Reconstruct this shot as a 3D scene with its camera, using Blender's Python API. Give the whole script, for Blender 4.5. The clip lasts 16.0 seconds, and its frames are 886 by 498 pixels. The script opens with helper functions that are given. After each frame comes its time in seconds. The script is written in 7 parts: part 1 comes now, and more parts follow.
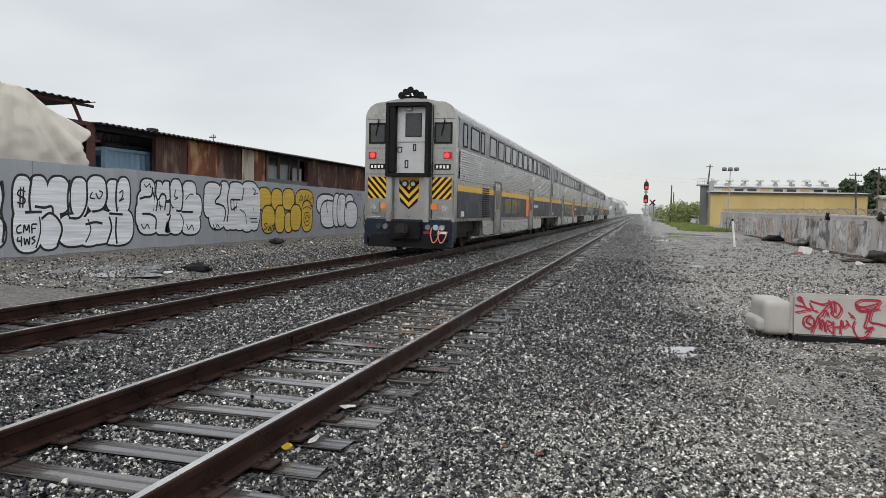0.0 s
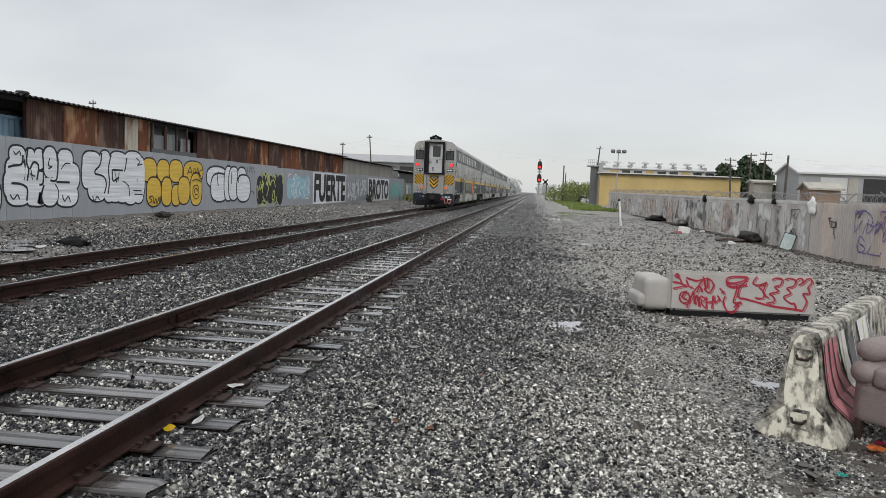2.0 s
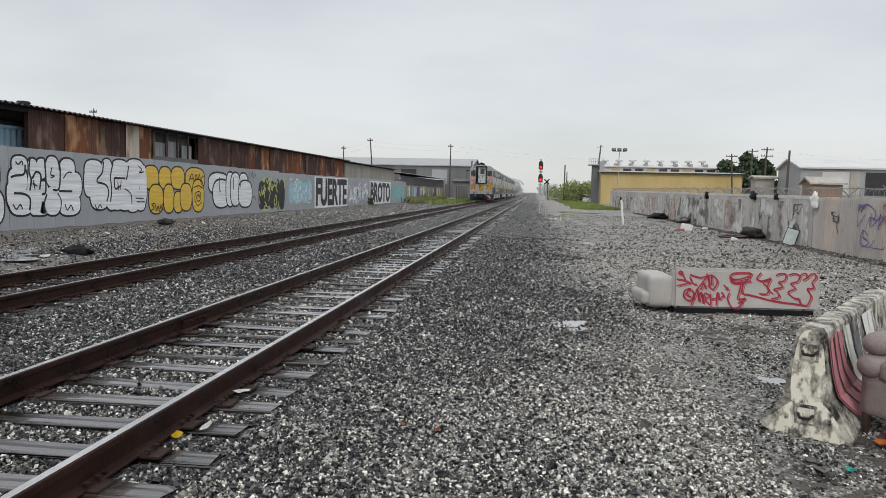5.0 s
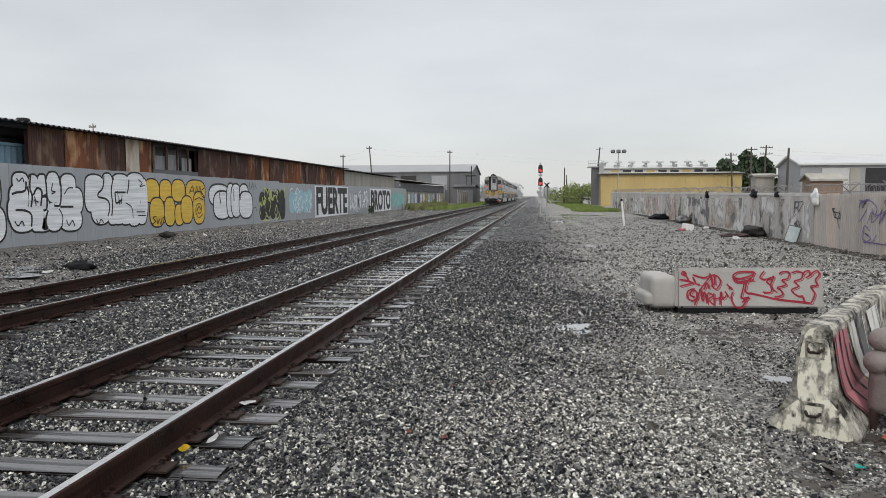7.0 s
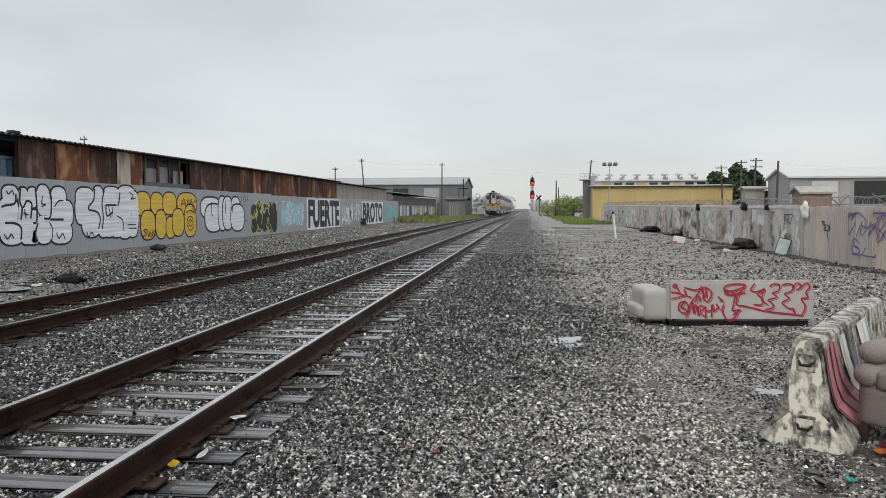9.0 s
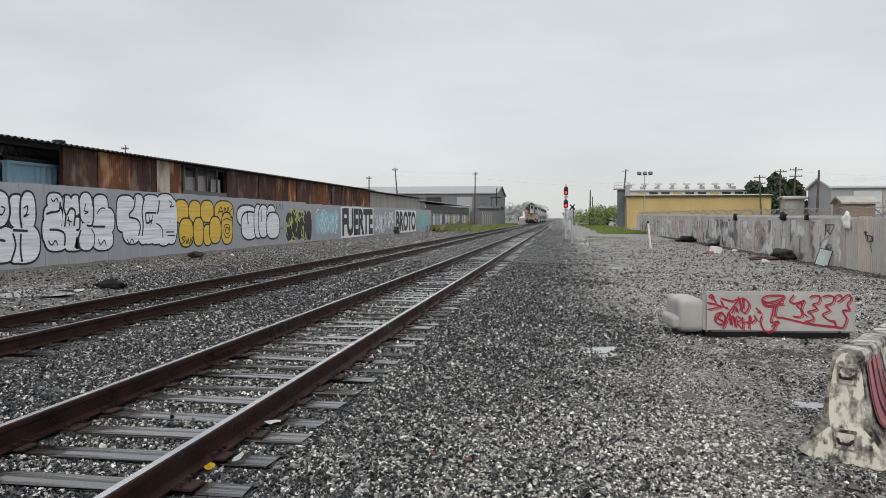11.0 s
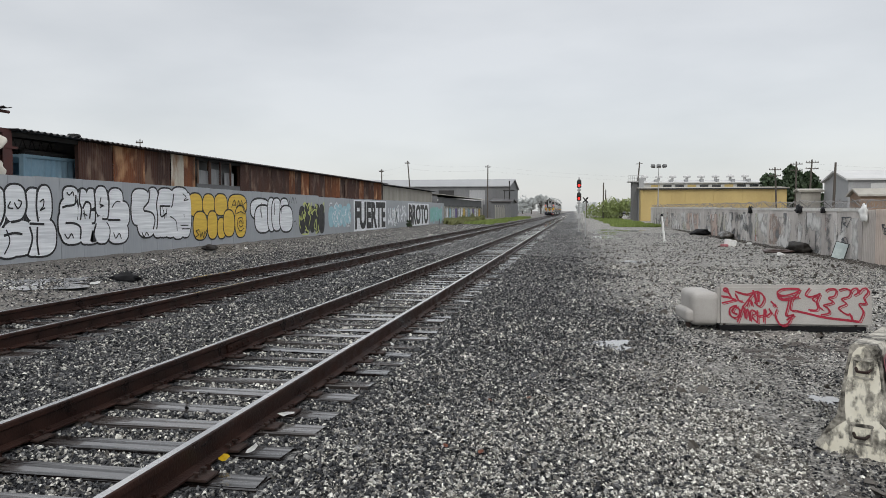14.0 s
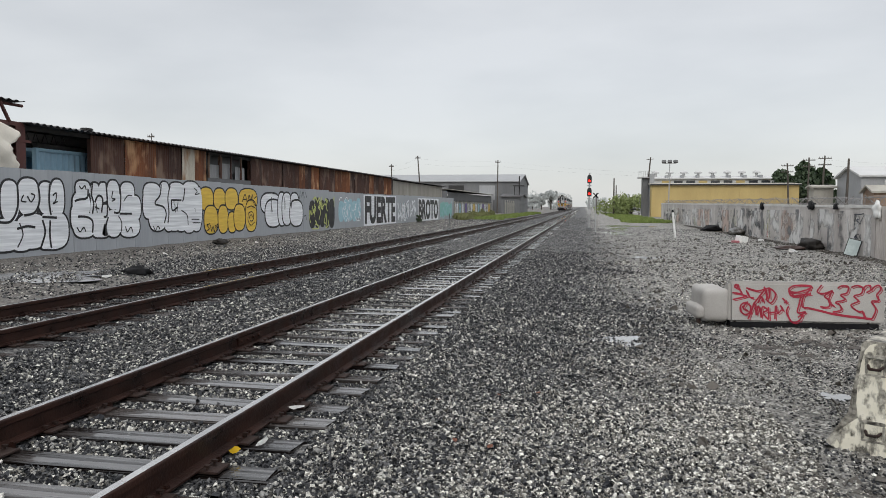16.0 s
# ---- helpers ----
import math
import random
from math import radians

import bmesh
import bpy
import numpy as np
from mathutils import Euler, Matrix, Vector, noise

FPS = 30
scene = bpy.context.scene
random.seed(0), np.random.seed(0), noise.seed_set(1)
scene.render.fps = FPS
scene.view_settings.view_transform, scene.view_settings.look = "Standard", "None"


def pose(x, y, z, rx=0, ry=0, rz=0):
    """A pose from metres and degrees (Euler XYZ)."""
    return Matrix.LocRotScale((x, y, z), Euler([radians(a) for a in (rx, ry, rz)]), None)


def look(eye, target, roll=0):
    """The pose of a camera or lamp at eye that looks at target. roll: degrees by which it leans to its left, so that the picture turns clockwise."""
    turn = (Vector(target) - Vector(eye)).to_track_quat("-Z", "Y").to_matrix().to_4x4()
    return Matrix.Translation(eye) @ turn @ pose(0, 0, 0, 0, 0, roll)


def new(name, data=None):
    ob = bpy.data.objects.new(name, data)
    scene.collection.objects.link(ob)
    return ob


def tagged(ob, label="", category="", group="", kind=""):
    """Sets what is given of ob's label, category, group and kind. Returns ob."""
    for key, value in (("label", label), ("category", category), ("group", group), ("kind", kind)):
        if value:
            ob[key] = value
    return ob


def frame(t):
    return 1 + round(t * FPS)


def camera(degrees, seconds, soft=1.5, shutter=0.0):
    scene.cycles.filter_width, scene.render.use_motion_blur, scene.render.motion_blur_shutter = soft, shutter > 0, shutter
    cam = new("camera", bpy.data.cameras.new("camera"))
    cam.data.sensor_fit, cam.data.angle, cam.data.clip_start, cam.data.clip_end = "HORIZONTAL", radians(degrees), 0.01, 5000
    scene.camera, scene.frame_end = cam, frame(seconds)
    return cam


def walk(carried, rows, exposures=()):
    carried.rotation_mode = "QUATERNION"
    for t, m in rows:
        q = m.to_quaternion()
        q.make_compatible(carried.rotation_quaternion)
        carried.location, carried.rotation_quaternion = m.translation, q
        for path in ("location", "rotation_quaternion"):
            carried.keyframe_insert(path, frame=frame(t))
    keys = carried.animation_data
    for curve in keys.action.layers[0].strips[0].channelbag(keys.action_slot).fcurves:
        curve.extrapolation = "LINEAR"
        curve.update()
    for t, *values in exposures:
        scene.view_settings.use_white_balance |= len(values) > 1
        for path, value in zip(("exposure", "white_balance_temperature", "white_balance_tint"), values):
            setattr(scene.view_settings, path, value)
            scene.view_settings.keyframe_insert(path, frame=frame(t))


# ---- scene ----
# ---- camera ----
cam = camera(63.2, 16.0, 0.4)
PATH = [
    (0, -0.013, -0.013, 1.747, 86.838, -1.259, 15.271), (0.5, 0.008, -0.014, 1.746, 86.280, -1.499, 11.753),
    (1, 0.013, 0.004, 1.744, 85.739, -1.867, 9.093), (1.5, 0.011, 0.020, 1.745, 85.335, -2.201, 7.603),
    (2, 0.017, 0.013, 1.745, 85.225, -2.325, 7.162), (2.5, 0.019, 0.005, 1.745, 85.351, -2.494, 7.129),
    (3, 0.013, 0.003, 1.745, 85.470, -2.748, 7.147), (3.5, 0.009, 0.010, 1.742, 85.434, -2.961, 7.125),
    (4, 0.012, 0.009, 1.743, 85.206, -2.661, 7.185), (6.5, 0.005, -0.000, 1.752, 85.721, 0.337, 7.291),
    (7, 0.004, 0.003, 1.753, 85.825, 0.195, 7.289), (7.5, -0.000, 0.000, 1.750, 85.975, 0.052, 7.282),
    (8, 0.008, 0.012, 1.753, 86.254, -0.017, 6.987), (8.5, 0.002, 0.016, 1.753, 86.571, 0.067, 6.599),
    (9, 0.007, 0.006, 1.758, 86.819, 0.199, 6.665), (11.5, 0.005, -0.019, 1.753, 87.562, -0.147, 9.766),
    (12, -0.001, -0.020, 1.753, 87.461, -0.182, 9.946), (12.5, 0.001, -0.020, 1.751, 87.289, -0.107, 10.115),
    (13, 0.003, -0.019, 1.750, 87.140, -0.049, 10.245), (13.5, 0.005, -0.017, 1.752, 87.058, -0.026, 10.316),
    (14, 0.005, -0.013, 1.750, 86.988, 0.034, 10.284), (14.5, 0.007, -0.007, 1.751, 86.873, 0.045, 10.248),
    (15, 0.007, -0.011, 1.750, 86.749, 0.041, 10.325), (15.5, 0.002, -0.009, 1.745, 86.650, -0.036, 10.641),
    (16, 0.001, -0.017, 1.749, 86.594, -0.186, 11.058)]
walk(cam, [(t, pose(x, y, z, rx, ry, rz)) for t, x, y, z, rx, ry, rz in PATH],
     [(0.0, 0.12), (0.5, 0.09), (1.0, 0.07), (1.5, 0.05), (4.0, 0.04), (9.0, 0.02), (16.0, 0.03)])

# ---- overcast sky and soft sun ----
world = bpy.data.worlds.new("overcast")
scene.world = world
world.use_nodes = True
wn, wl = world.node_tree.nodes, world.node_tree.links
wn.clear()
w_out = wn.new("ShaderNodeOutputWorld")
w_bg = wn.new("ShaderNodeBackground")
w_sky = wn.new("ShaderNodeTexSky")
w_sky.sky_type, w_sky.sun_disc = "NISHITA", False
w_sky.sun_elevation, w_sky.sun_rotation = radians(40), radians(180)
w_co = wn.new("ShaderNodeTexCoord")
w_map = wn.new("ShaderNodeMapping")
w_map.inputs["Scale"].default_value = (1.0, 1.0, 3.2)
w_noise = wn.new("ShaderNodeTexNoise")
w_noise.inputs["Scale"].default_value = 2.1
w_noise.inputs["Detail"].default_value = 5.0
w_noise.inputs["Roughness"].default_value = 0.5
w_ramp = wn.new("ShaderNodeValToRGB")
w_ramp.color_ramp.elements[0].position, w_ramp.color_ramp.elements[0].color = 0.26, (0.52, 0.53, 0.54, 1)
w_ramp.color_ramp.elements[1].position, w_ramp.color_ramp.elements[1].color = 0.60, (0.655, 0.66, 0.665, 1)
w_mul = wn.new("ShaderNodeMix")
w_mul.data_type = "RGBA"
w_mul.inputs[0].default_value = 0.02
# an overcast sky grows brighter towards the zenith
w_sep = wn.new("ShaderNodeSeparateXYZ")
w_zen = wn.new("ShaderNodeMapRange")
w_zen.inputs["From Min"].default_value, w_zen.inputs["From Max"].default_value = 0.30, 1.0
w_zen.inputs["To Min"].default_value, w_zen.inputs["To Max"].default_value = 1.0, 2.2
wl.new(w_co.outputs["Generated"], w_sep.inputs[0])
wl.new(w_sep.outputs["Z"], w_zen.inputs["Value"])
wl.new(w_zen.outputs["Result"], w_bg.inputs["Strength"])
wl.new(w_co.outputs["Generated"], w_map.inputs["Vector"])
wl.new(w_map.outputs["Vector"], w_noise.inputs["Vector"])
wl.new(w_noise.outputs["Fac"], w_ramp.inputs["Fac"])
wl.new(w_ramp.outputs["Color"], w_mul.inputs[6])
wl.new(w_sky.outputs["Color"], w_mul.inputs[7])
wl.new(w_mul.outputs[2], w_bg.inputs["Color"])
wl.new(w_bg.outputs["Background"], w_out.inputs["Surface"])
sun = new("sun", bpy.data.lights.new("sun", "SUN"))
sun.data.energy, sun.data.angle, sun.data.color = 1.1, radians(40), (1.0, 0.97, 0.93)
sun.matrix_world = look((0, 0, 50), (-6, 60, 0))

# ---- materials ----


def mat(name, dark, light, rough=0.7, metal=0.0, scale=3.0, fine=40.0, bump=0.2, stretch=(1, 1, 1), spread=0.5, island=0.0, wet=0.0, spec=0.4):
    """A surface between two colours: broad stains, fine grain, fine relief; island: change of tone from piece to piece."""
    m = bpy.data.materials.new(name)
    m.use_nodes = True
    n, l = m.node_tree.nodes, m.node_tree.links
    b = n["Principled BSDF"]
    co = n.new("ShaderNodeTexCoord")
    mp = n.new("ShaderNodeMapping")
    mp.inputs["Scale"].default_value = stretch
    l.new(co.outputs["Object"], mp.inputs["Vector"])
    n1 = n.new("ShaderNodeTexNoise")
    n1.inputs["Scale"].default_value, n1.inputs["Detail"].default_value = scale, 5.0
    n2 = n.new("ShaderNodeTexNoise")
    n2.inputs["Scale"].default_value, n2.inputs["Detail"].default_value = fine, 3.0
    l.new(mp.outputs["Vector"], n1.inputs["Vector"])
    l.new(mp.outputs["Vector"], n2.inputs["Vector"])
    add = n.new("ShaderNodeMath")
    add.operation = "MULTIPLY_ADD"
    add.inputs[1].default_value = 0.45
    l.new(n2.outputs["Fac"], add.inputs[0])
    l.new(n1.outputs["Fac"], add.inputs[2])
    last = add.outputs[0]
    if island:
        geo = n.new("ShaderNodeNewGeometry")
        obi = n.new("ShaderNodeObjectInfo")
        s1 = n.new("ShaderNodeMath")
        s1.operation = "ADD"
        l.new(geo.outputs["Random Per Island"], s1.inputs[0])
        l.new(obi.outputs["Random"], s1.inputs[1])
        s2 = n.new("ShaderNodeMath")
        s2.operation = "FRACT"
        l.new(s1.outputs[0], s2.inputs[0])
        s3 = n.new("ShaderNodeMath")
        s3.operation = "MULTIPLY_ADD"
        s3.inputs[1].default_value = island
        l.new(s2.outputs[0], s3.inputs[0])
        l.new(last, s3.inputs[2])
        s4 = n.new("ShaderNodeMath")
        s4.operation = "SUBTRACT"
        s4.inputs[1].default_value = island * 0.5
        l.new(s3.outputs[0], s4.inputs[0])
        last = s4.outputs[0]
    rp = n.new("ShaderNodeMapRange")
    rp.inputs["From Min"].default_value = 0.725 - spread / 2
    rp.inputs["From Max"].default_value = 0.725 + spread / 2
    l.new(last, rp.inputs["Value"])
    mx = n.new("ShaderNodeMix")
    mx.data_type = "RGBA"
    mx.inputs[6].default_value, mx.inputs[7].default_value = (*dark, 1), (*light, 1)
    l.new(rp.outputs["Result"], mx.inputs[0])
    l.new(mx.outputs[2], b.inputs["Base Color"])
    b.inputs["Metallic"].default_value = metal
    b.inputs["Specular IOR Level"].default_value = spec
    rr = n.new("ShaderNodeMapRange")
    rr.inputs["To Min"].default_value, rr.inputs["To Max"].default_value = max(0.02, rough - 0.12 - wet), min(1.0, rough + 0.1)
    rr.inputs["From Min"].default_value, rr.inputs["From Max"].default_value = 0.35, 0.65
    l.new(n1.outputs["Fac"], rr.inputs["Value"])
    l.new(rr.outputs["Result"], b.inputs["Roughness"])
    if bump:
        bp = n.new("ShaderNodeBump")
        bp.inputs["Strength"].default_value, bp.inputs["Distance"].default_value = bump, 0.01
        l.new(n2.outputs["Fac"], bp.inputs["Height"])
        l.new(bp.outputs["Normal"], b.inputs["Normal"])
    return m


def glow(name, colour, strength):
    m = bpy.data.materials.new(name)
    m.use_nodes = True
    b = m.node_tree.nodes["Principled BSDF"]
    b.inputs["Base Color"].default_value = (*colour, 1)
    b.inputs["Emission Color"].default_value = (*colour, 1)
    b.inputs["Emission Strength"].default_value = strength
    return m


def rust_mat(name, a, b2, c, scale):
    """Rusted sheet: three colours in upright streaks."""
    m = mat(name, a, b2, 0.75, 0.0, scale, 30, 0.3, (1, 1, 0.25), 0.55, 0.25)
    n, l = m.node_tree.nodes, m.node_tree.links
    b = n["Principled BSDF"]
    old = b.inputs["Base Color"].links[0].from_socket
    co = n.new("ShaderNodeTexCoord")
    mp = n.new("ShaderNodeMapping")
    mp.inputs["Scale"].default_value = (1.3, 1.3, 0.6)
    mp.inputs["Location"].default_value = (7, 3, 1)
    l.new(co.outputs["Object"], mp.inputs["Vector"])
    t = n.new("ShaderNodeTexNoise")
    t.inputs["Scale"].default_value, t.inputs["Detail"].default_value = 1.3, 6
    l.new(mp.outputs["Vector"], t.inputs["Vector"])
    r = n.new("ShaderNodeMapRange")
    r.inputs["From Min"].default_value, r.inputs["From Max"].default_value = 0.52, 0.66
    l.new(t.outputs["Fac"], r.inputs["Value"])
    mx = n.new("ShaderNodeMix")
    mx.data_type = "RGBA"
    l.new(r.outputs["Result"], mx.inputs[0])
    l.new(old, mx.inputs[6])
    mx.inputs[7].default_value = (*c, 1)
    l.new(mx.outputs[2], b.inputs["Base Color"])
    return m


def ground_mat():
    """Ballast, packed gravel and dirt: small stones in cells, wet mud between them; ballast gaps carry painted shade.
    """
    m = bpy.data.materials.new("ground_gravel")
    m.use_nodes = True
    n, l = m.node_tree.nodes, m.node_tree.links
    b = n["Principled BSDF"]
    co = n.new("ShaderNodeTexCoord")
    v = n.new("ShaderNodeTexVoronoi")
    v.inputs["Scale"].default_value = 34.0
    l.new(co.outputs["Object"], v.inputs["Vector"])
    v2 = n.new("ShaderNodeTexVoronoi")
    v2.inputs["Scale"].default_value = 9.0
    l.new(co.outputs["Object"], v2.inputs["Vector"])
    big = n.new("ShaderNodeTexNoise")
    big.inputs["Scale"].default_value, big.inputs["Detail"].default_value = 0.35, 6
    l.new(co.outputs["Object"], big.inputs["Vector"])
    sep = n.new("ShaderNodeSeparateColor")
    l.new(v.outputs["Color"], sep.inputs["Color"])
    # Ballast tones held mostly dark: shade in the gaps between stones is painted here.
    stone = n.new("ShaderNodeValToRGB")
    e = stone.color_ramp.elements
    e[0].position, e[0].color = 0.0, (0.015, 0.015, 0.016, 1)
    e[1].position, e[1].color = 1.0, (0.30, 0.29, 0.27, 1)
    k = e.new(0.6)
    k.color = (0.045, 0.045, 0.046, 1)
    k = e.new(0.85)
    k.color = (0.10, 0.098, 0.094, 1)
    l.new(sep.outputs["Red"], stone.inputs["Fac"])
    pale = n.new("ShaderNodeValToRGB")
    e = pale.color_ramp.elements
    e[0].position, e[0].color = 0.0, (0.085, 0.08, 0.07, 1)
    e[1].position, e[1].color = 1.0, (0.46, 0.445, 0.41, 1)
    k = e.new(0.5)
    k.color = (0.19, 0.18, 0.158, 1)
    l.new(sep.outputs["Green"], pale.inputs["Fac"])
    # the packed yard lies to the east of the tracks, the dirt strip to the west
    xyz = n.new("ShaderNodeSeparateXYZ")
    l.new(co.outputs["Object"], xyz.inputs[0])
    wob = n.new("ShaderNodeMath")
    wob.operation = "MULTIPLY_ADD"
    wob.inputs[1].default_value = 5.0
    l.new(big.outputs["Fac"], wob.inputs[0])
    l.new(xyz.outputs["X"], wob.inputs[2])
    east = n.new("ShaderNodeMapRange")
    east.inputs["From Min"].default_value, east.inputs["From Max"].default_value = 2.4, 4.4
    l.new(wob.outputs[0], east.inputs["Value"])
    west = n.new("ShaderNodeMapRange")
    west.inputs["From Min"].default_value, west.inputs["From Max"].default_value = -6.2, -8.6
    l.new(wob.outputs[0], west.inputs["Value"])
    yard = n.new("ShaderNodeMath")
    yard.operation = "MAXIMUM"
    l.new(east.outputs[0], yard.inputs[0])
    l.new(west.outputs[0], yard.inputs[1])
    mx = n.new("ShaderNodeMix")
    mx.data_type = "RGBA"
    l.new(yard.outputs[0], mx.inputs[0])
    l.new(stone.outputs["Color"], mx.inputs[6])
    l.new(pale.outputs["Color"], mx.inputs[7])
    mud = n.new("ShaderNodeTexNoise")
    mud.inputs["Scale"].default_value, mud.inputs["Detail"].default_value = 1.1, 8
    mud.inputs["Roughness"].default_value = 0.65
    l.new(co.outputs["Object"], mud.inputs["Vector"])
    mr = n.new("ShaderNodeMapRange")
    mr.inputs["From Min"].default_value, mr.inputs["From Max"].default_value = 0.5, 0.68
    mr.inputs["To Max"].default_value = 0.75
    l.new(mud.outputs["Fac"], mr.inputs["Value"])
    mm = n.new("ShaderNodeMath")
    mm.operation = "MULTIPLY"
    l.new(mr.outputs[0], mm.inputs[0])
    l.new(yard.outputs[0], mm.inputs[1])
    mx2 = n.new("ShaderNodeMix")
    mx2.data_type = "RGBA"
    mx2.inputs[7].default_value = (0.085, 0.076, 0.064, 1)
    l.new(mm.outputs[0], mx2.inputs[0])
    l.new(mx.outputs[2], mx2.inputs[6])
    grit = n.new("ShaderNodeTexNoise")
    grit.inputs["Scale"].default_value, grit.inputs["Detail"].default_value, grit.inputs["Roughness"].default_value = 7.0, 9, 0.85
    l.new(co.outputs["Object"], grit.inputs["Vector"])
    gr = n.new("ShaderNodeMapRange")
    gr.inputs["From Min"].default_value, gr.inputs["From Max"].default_value = 0.36, 0.64
    gr.inputs["To Min"].default_value, gr.inputs["To Max"].default_value = 0.35, 1.6
    l.new(grit.outputs["Fac"], gr.inputs["Value"])
    wm = n.new("ShaderNodeMath")
    wm.operation = "MULTIPLY"
    wm.inputs[1].default_value = 0.6
    l.new(west.outputs[0], wm.inputs[0])
    mx3 = n.new("ShaderNodeMix")
    mx3.data_type = "RGBA"
    mx3.inputs[7].default_value = (0.058, 0.047, 0.039, 1)
    l.new(wm.outputs[0], mx3.inputs[0])
    l.new(mx2.outputs[2], mx3.inputs[6])
    hs = n.new("ShaderNodeHueSaturation")
    l.new(gr.outputs[0], hs.inputs["Value"])
    l.new(mx3.outputs[2], hs.inputs["Color"])
    l.new(hs.outputs["Color"], b.inputs["Base Color"])
    b.inputs["Specular IOR Level"].default_value = 0.38
    rr = n.new("ShaderNodeMapRange")
    rr.inputs["To Min"].default_value, rr.inputs["To Max"].default_value = 0.6, 0.35
    l.new(mm.outputs[0], rr.inputs["Value"])
    l.new(rr.outputs[0], b.inputs["Roughness"])
    bp = n.new("ShaderNodeBump")
    bp.invert = True
    bp.inputs["Strength"].default_value, bp.inputs["Distance"].default_value = 0.9, 0.03
    l.new(v.outputs["Distance"], bp.inputs["Height"])
    l.new(bp.outputs["Normal"], b.inputs["Normal"])
    return m


def stone_mat(name, steps, rough):
    """Wet broken stone: each piece takes its own tone from a ramp, with grain and a damp sheen."""
    m = bpy.data.materials.new(name)
    m.use_nodes = True
    n, l = m.node_tree.nodes, m.node_tree.links
    b = n["Principled BSDF"]
    geo = n.new("ShaderNodeNewGeometry")
    ramp = n.new("ShaderNodeValToRGB")
    e = ramp.color_ramp.elements
    e[0].position, e[0].color = steps[0][0], (*steps[0][1], 1)
    e[1].position, e[1].color = steps[-1][0], (*steps[-1][1], 1)
    for p, c in steps[1:-1]:
        k = e.new(p)
        k.color = (*c, 1)
    l.new(geo.outputs["Random Per Island"], ramp.inputs["Fac"])
    co = n.new("ShaderNodeTexCoord")
    t = n.new("ShaderNodeTexNoise")
    t.inputs["Scale"].default_value, t.inputs["Detail"].default_value = 45, 4
    l.new(co.outputs["Object"], t.inputs["Vector"])
    r = n.new("ShaderNodeMapRange")
    r.inputs["From Min"].default_value, r.inputs["From Max"].default_value = 0.3, 0.7
    r.inputs["To Min"].default_value, r.inputs["To Max"].default_value = 0.5, 1.5
    l.new(t.outputs["Fac"], r.inputs["Value"])
    hs = n.new("ShaderNodeHueSaturation")
    l.new(r.outputs[0], hs.inputs["Value"])
    l.new(ramp.outputs["Color"], hs.inputs["Color"])
    l.new(hs.outputs["Color"], b.inputs["Base Color"])
    b.inputs["Roughness"].default_value = rough
    b.inputs["Specular IOR Level"].default_value = 0.2
    bp = n.new("ShaderNodeBump")
    bp.inputs["Strength"].default_value, bp.inputs["Distance"].default_value = 0.4, 0.006
    l.new(t.outputs["Fac"], bp.inputs["Height"])
    l.new(bp.outputs["Normal"], b.inputs["Normal"])
    return m


M_GROUND = ground_mat()
M_BALLAST = stone_mat("ballast_stone", [(0.0, (0.006, 0.007, 0.009)), (0.45, (0.024, 0.025, 0.028)), (0.72, (0.08, 0.081, 0.083)), (0.88, (0.23, 0.227, 0.215)), (1.0, (0.60, 0.59, 0.53))], 0.30)
# Flatter, lifted copy of the ballast: wet sheen at grazing angles put into colour.
M_BALLASTF = stone_mat("ballast_stone_sheen", [(0.0, (0.024, 0.024, 0.026)), (0.5, (0.082, 0.082, 0.083)), (0.82, (0.21, 0.208, 0.20)), (1.0, (0.44, 0.43, 0.40))], 0.35)
M_PALE = stone_mat("pale_stone", [(0.0, (0.045, 0.042, 0.037)), (0.35, (0.19, 0.181, 0.16)), (0.7, (0.44, 0.425, 0.385)), (1.0, (0.80, 0.785, 0.72))], 0.5)
M_RAIL = mat("rail_rust", (0.010, 0.005, 0.0042), (0.044, 0.020, 0.0145), 0.48, 0.1, 3, 60, 0.3, wet=0.1, spec=0.15)
M_RAILTOP = mat("rail_running_face", (0.46, 0.45, 0.445), (0.66, 0.65, 0.64), 0.2, 0.9, 3, 80, 0.05)
M_TIE = mat("wet_timber", (0.006, 0.0045, 0.004), (0.085, 0.074, 0.068), 0.30, 0, 1.5, 5, 0.4, (0.5, 9, 9), 0.6, 0.55, wet=0.16, spec=0.5)


def water_film(m, lo, hi, rough):
    """Rain standing on a surface in patches: a clear coat broken up by the broad stains."""
    n, l = m.node_tree.nodes, m.node_tree.links
    broad = [k for k in n if k.type == "TEX_NOISE"][0]
    r = n.new("ShaderNodeMapRange")
    r.inputs["From Min"].default_value, r.inputs["From Max"].default_value = lo, hi
    l.new(broad.outputs["Fac"], r.inputs["Value"])
    b = n["Principled BSDF"]
    l.new(r.outputs[0], b.inputs["Coat Weight"])
    b.inputs["Coat Roughness"].default_value = rough


water_film(M_TIE, 0.44, 0.53, 0.04)
M_PLATE = mat("rusty_plate", (0.010, 0.006, 0.005), (0.034, 0.017, 0.012), 0.6, 0.2, 9, 80, 0.3)
# Pale, half-metal base: part of the sky's reflection is put into the colour.
M_WATER = mat("puddle_water", (0.34, 0.335, 0.325), (0.42, 0.415, 0.405), 0.04, 0.45, 1, 10, 0.0, spec=0.6)
M_MUD = mat("wet_mud", (0.05, 0.044, 0.037), (0.11, 0.098, 0.083), 0.4, 0, 2, 30, 0.5, wet=0.15)
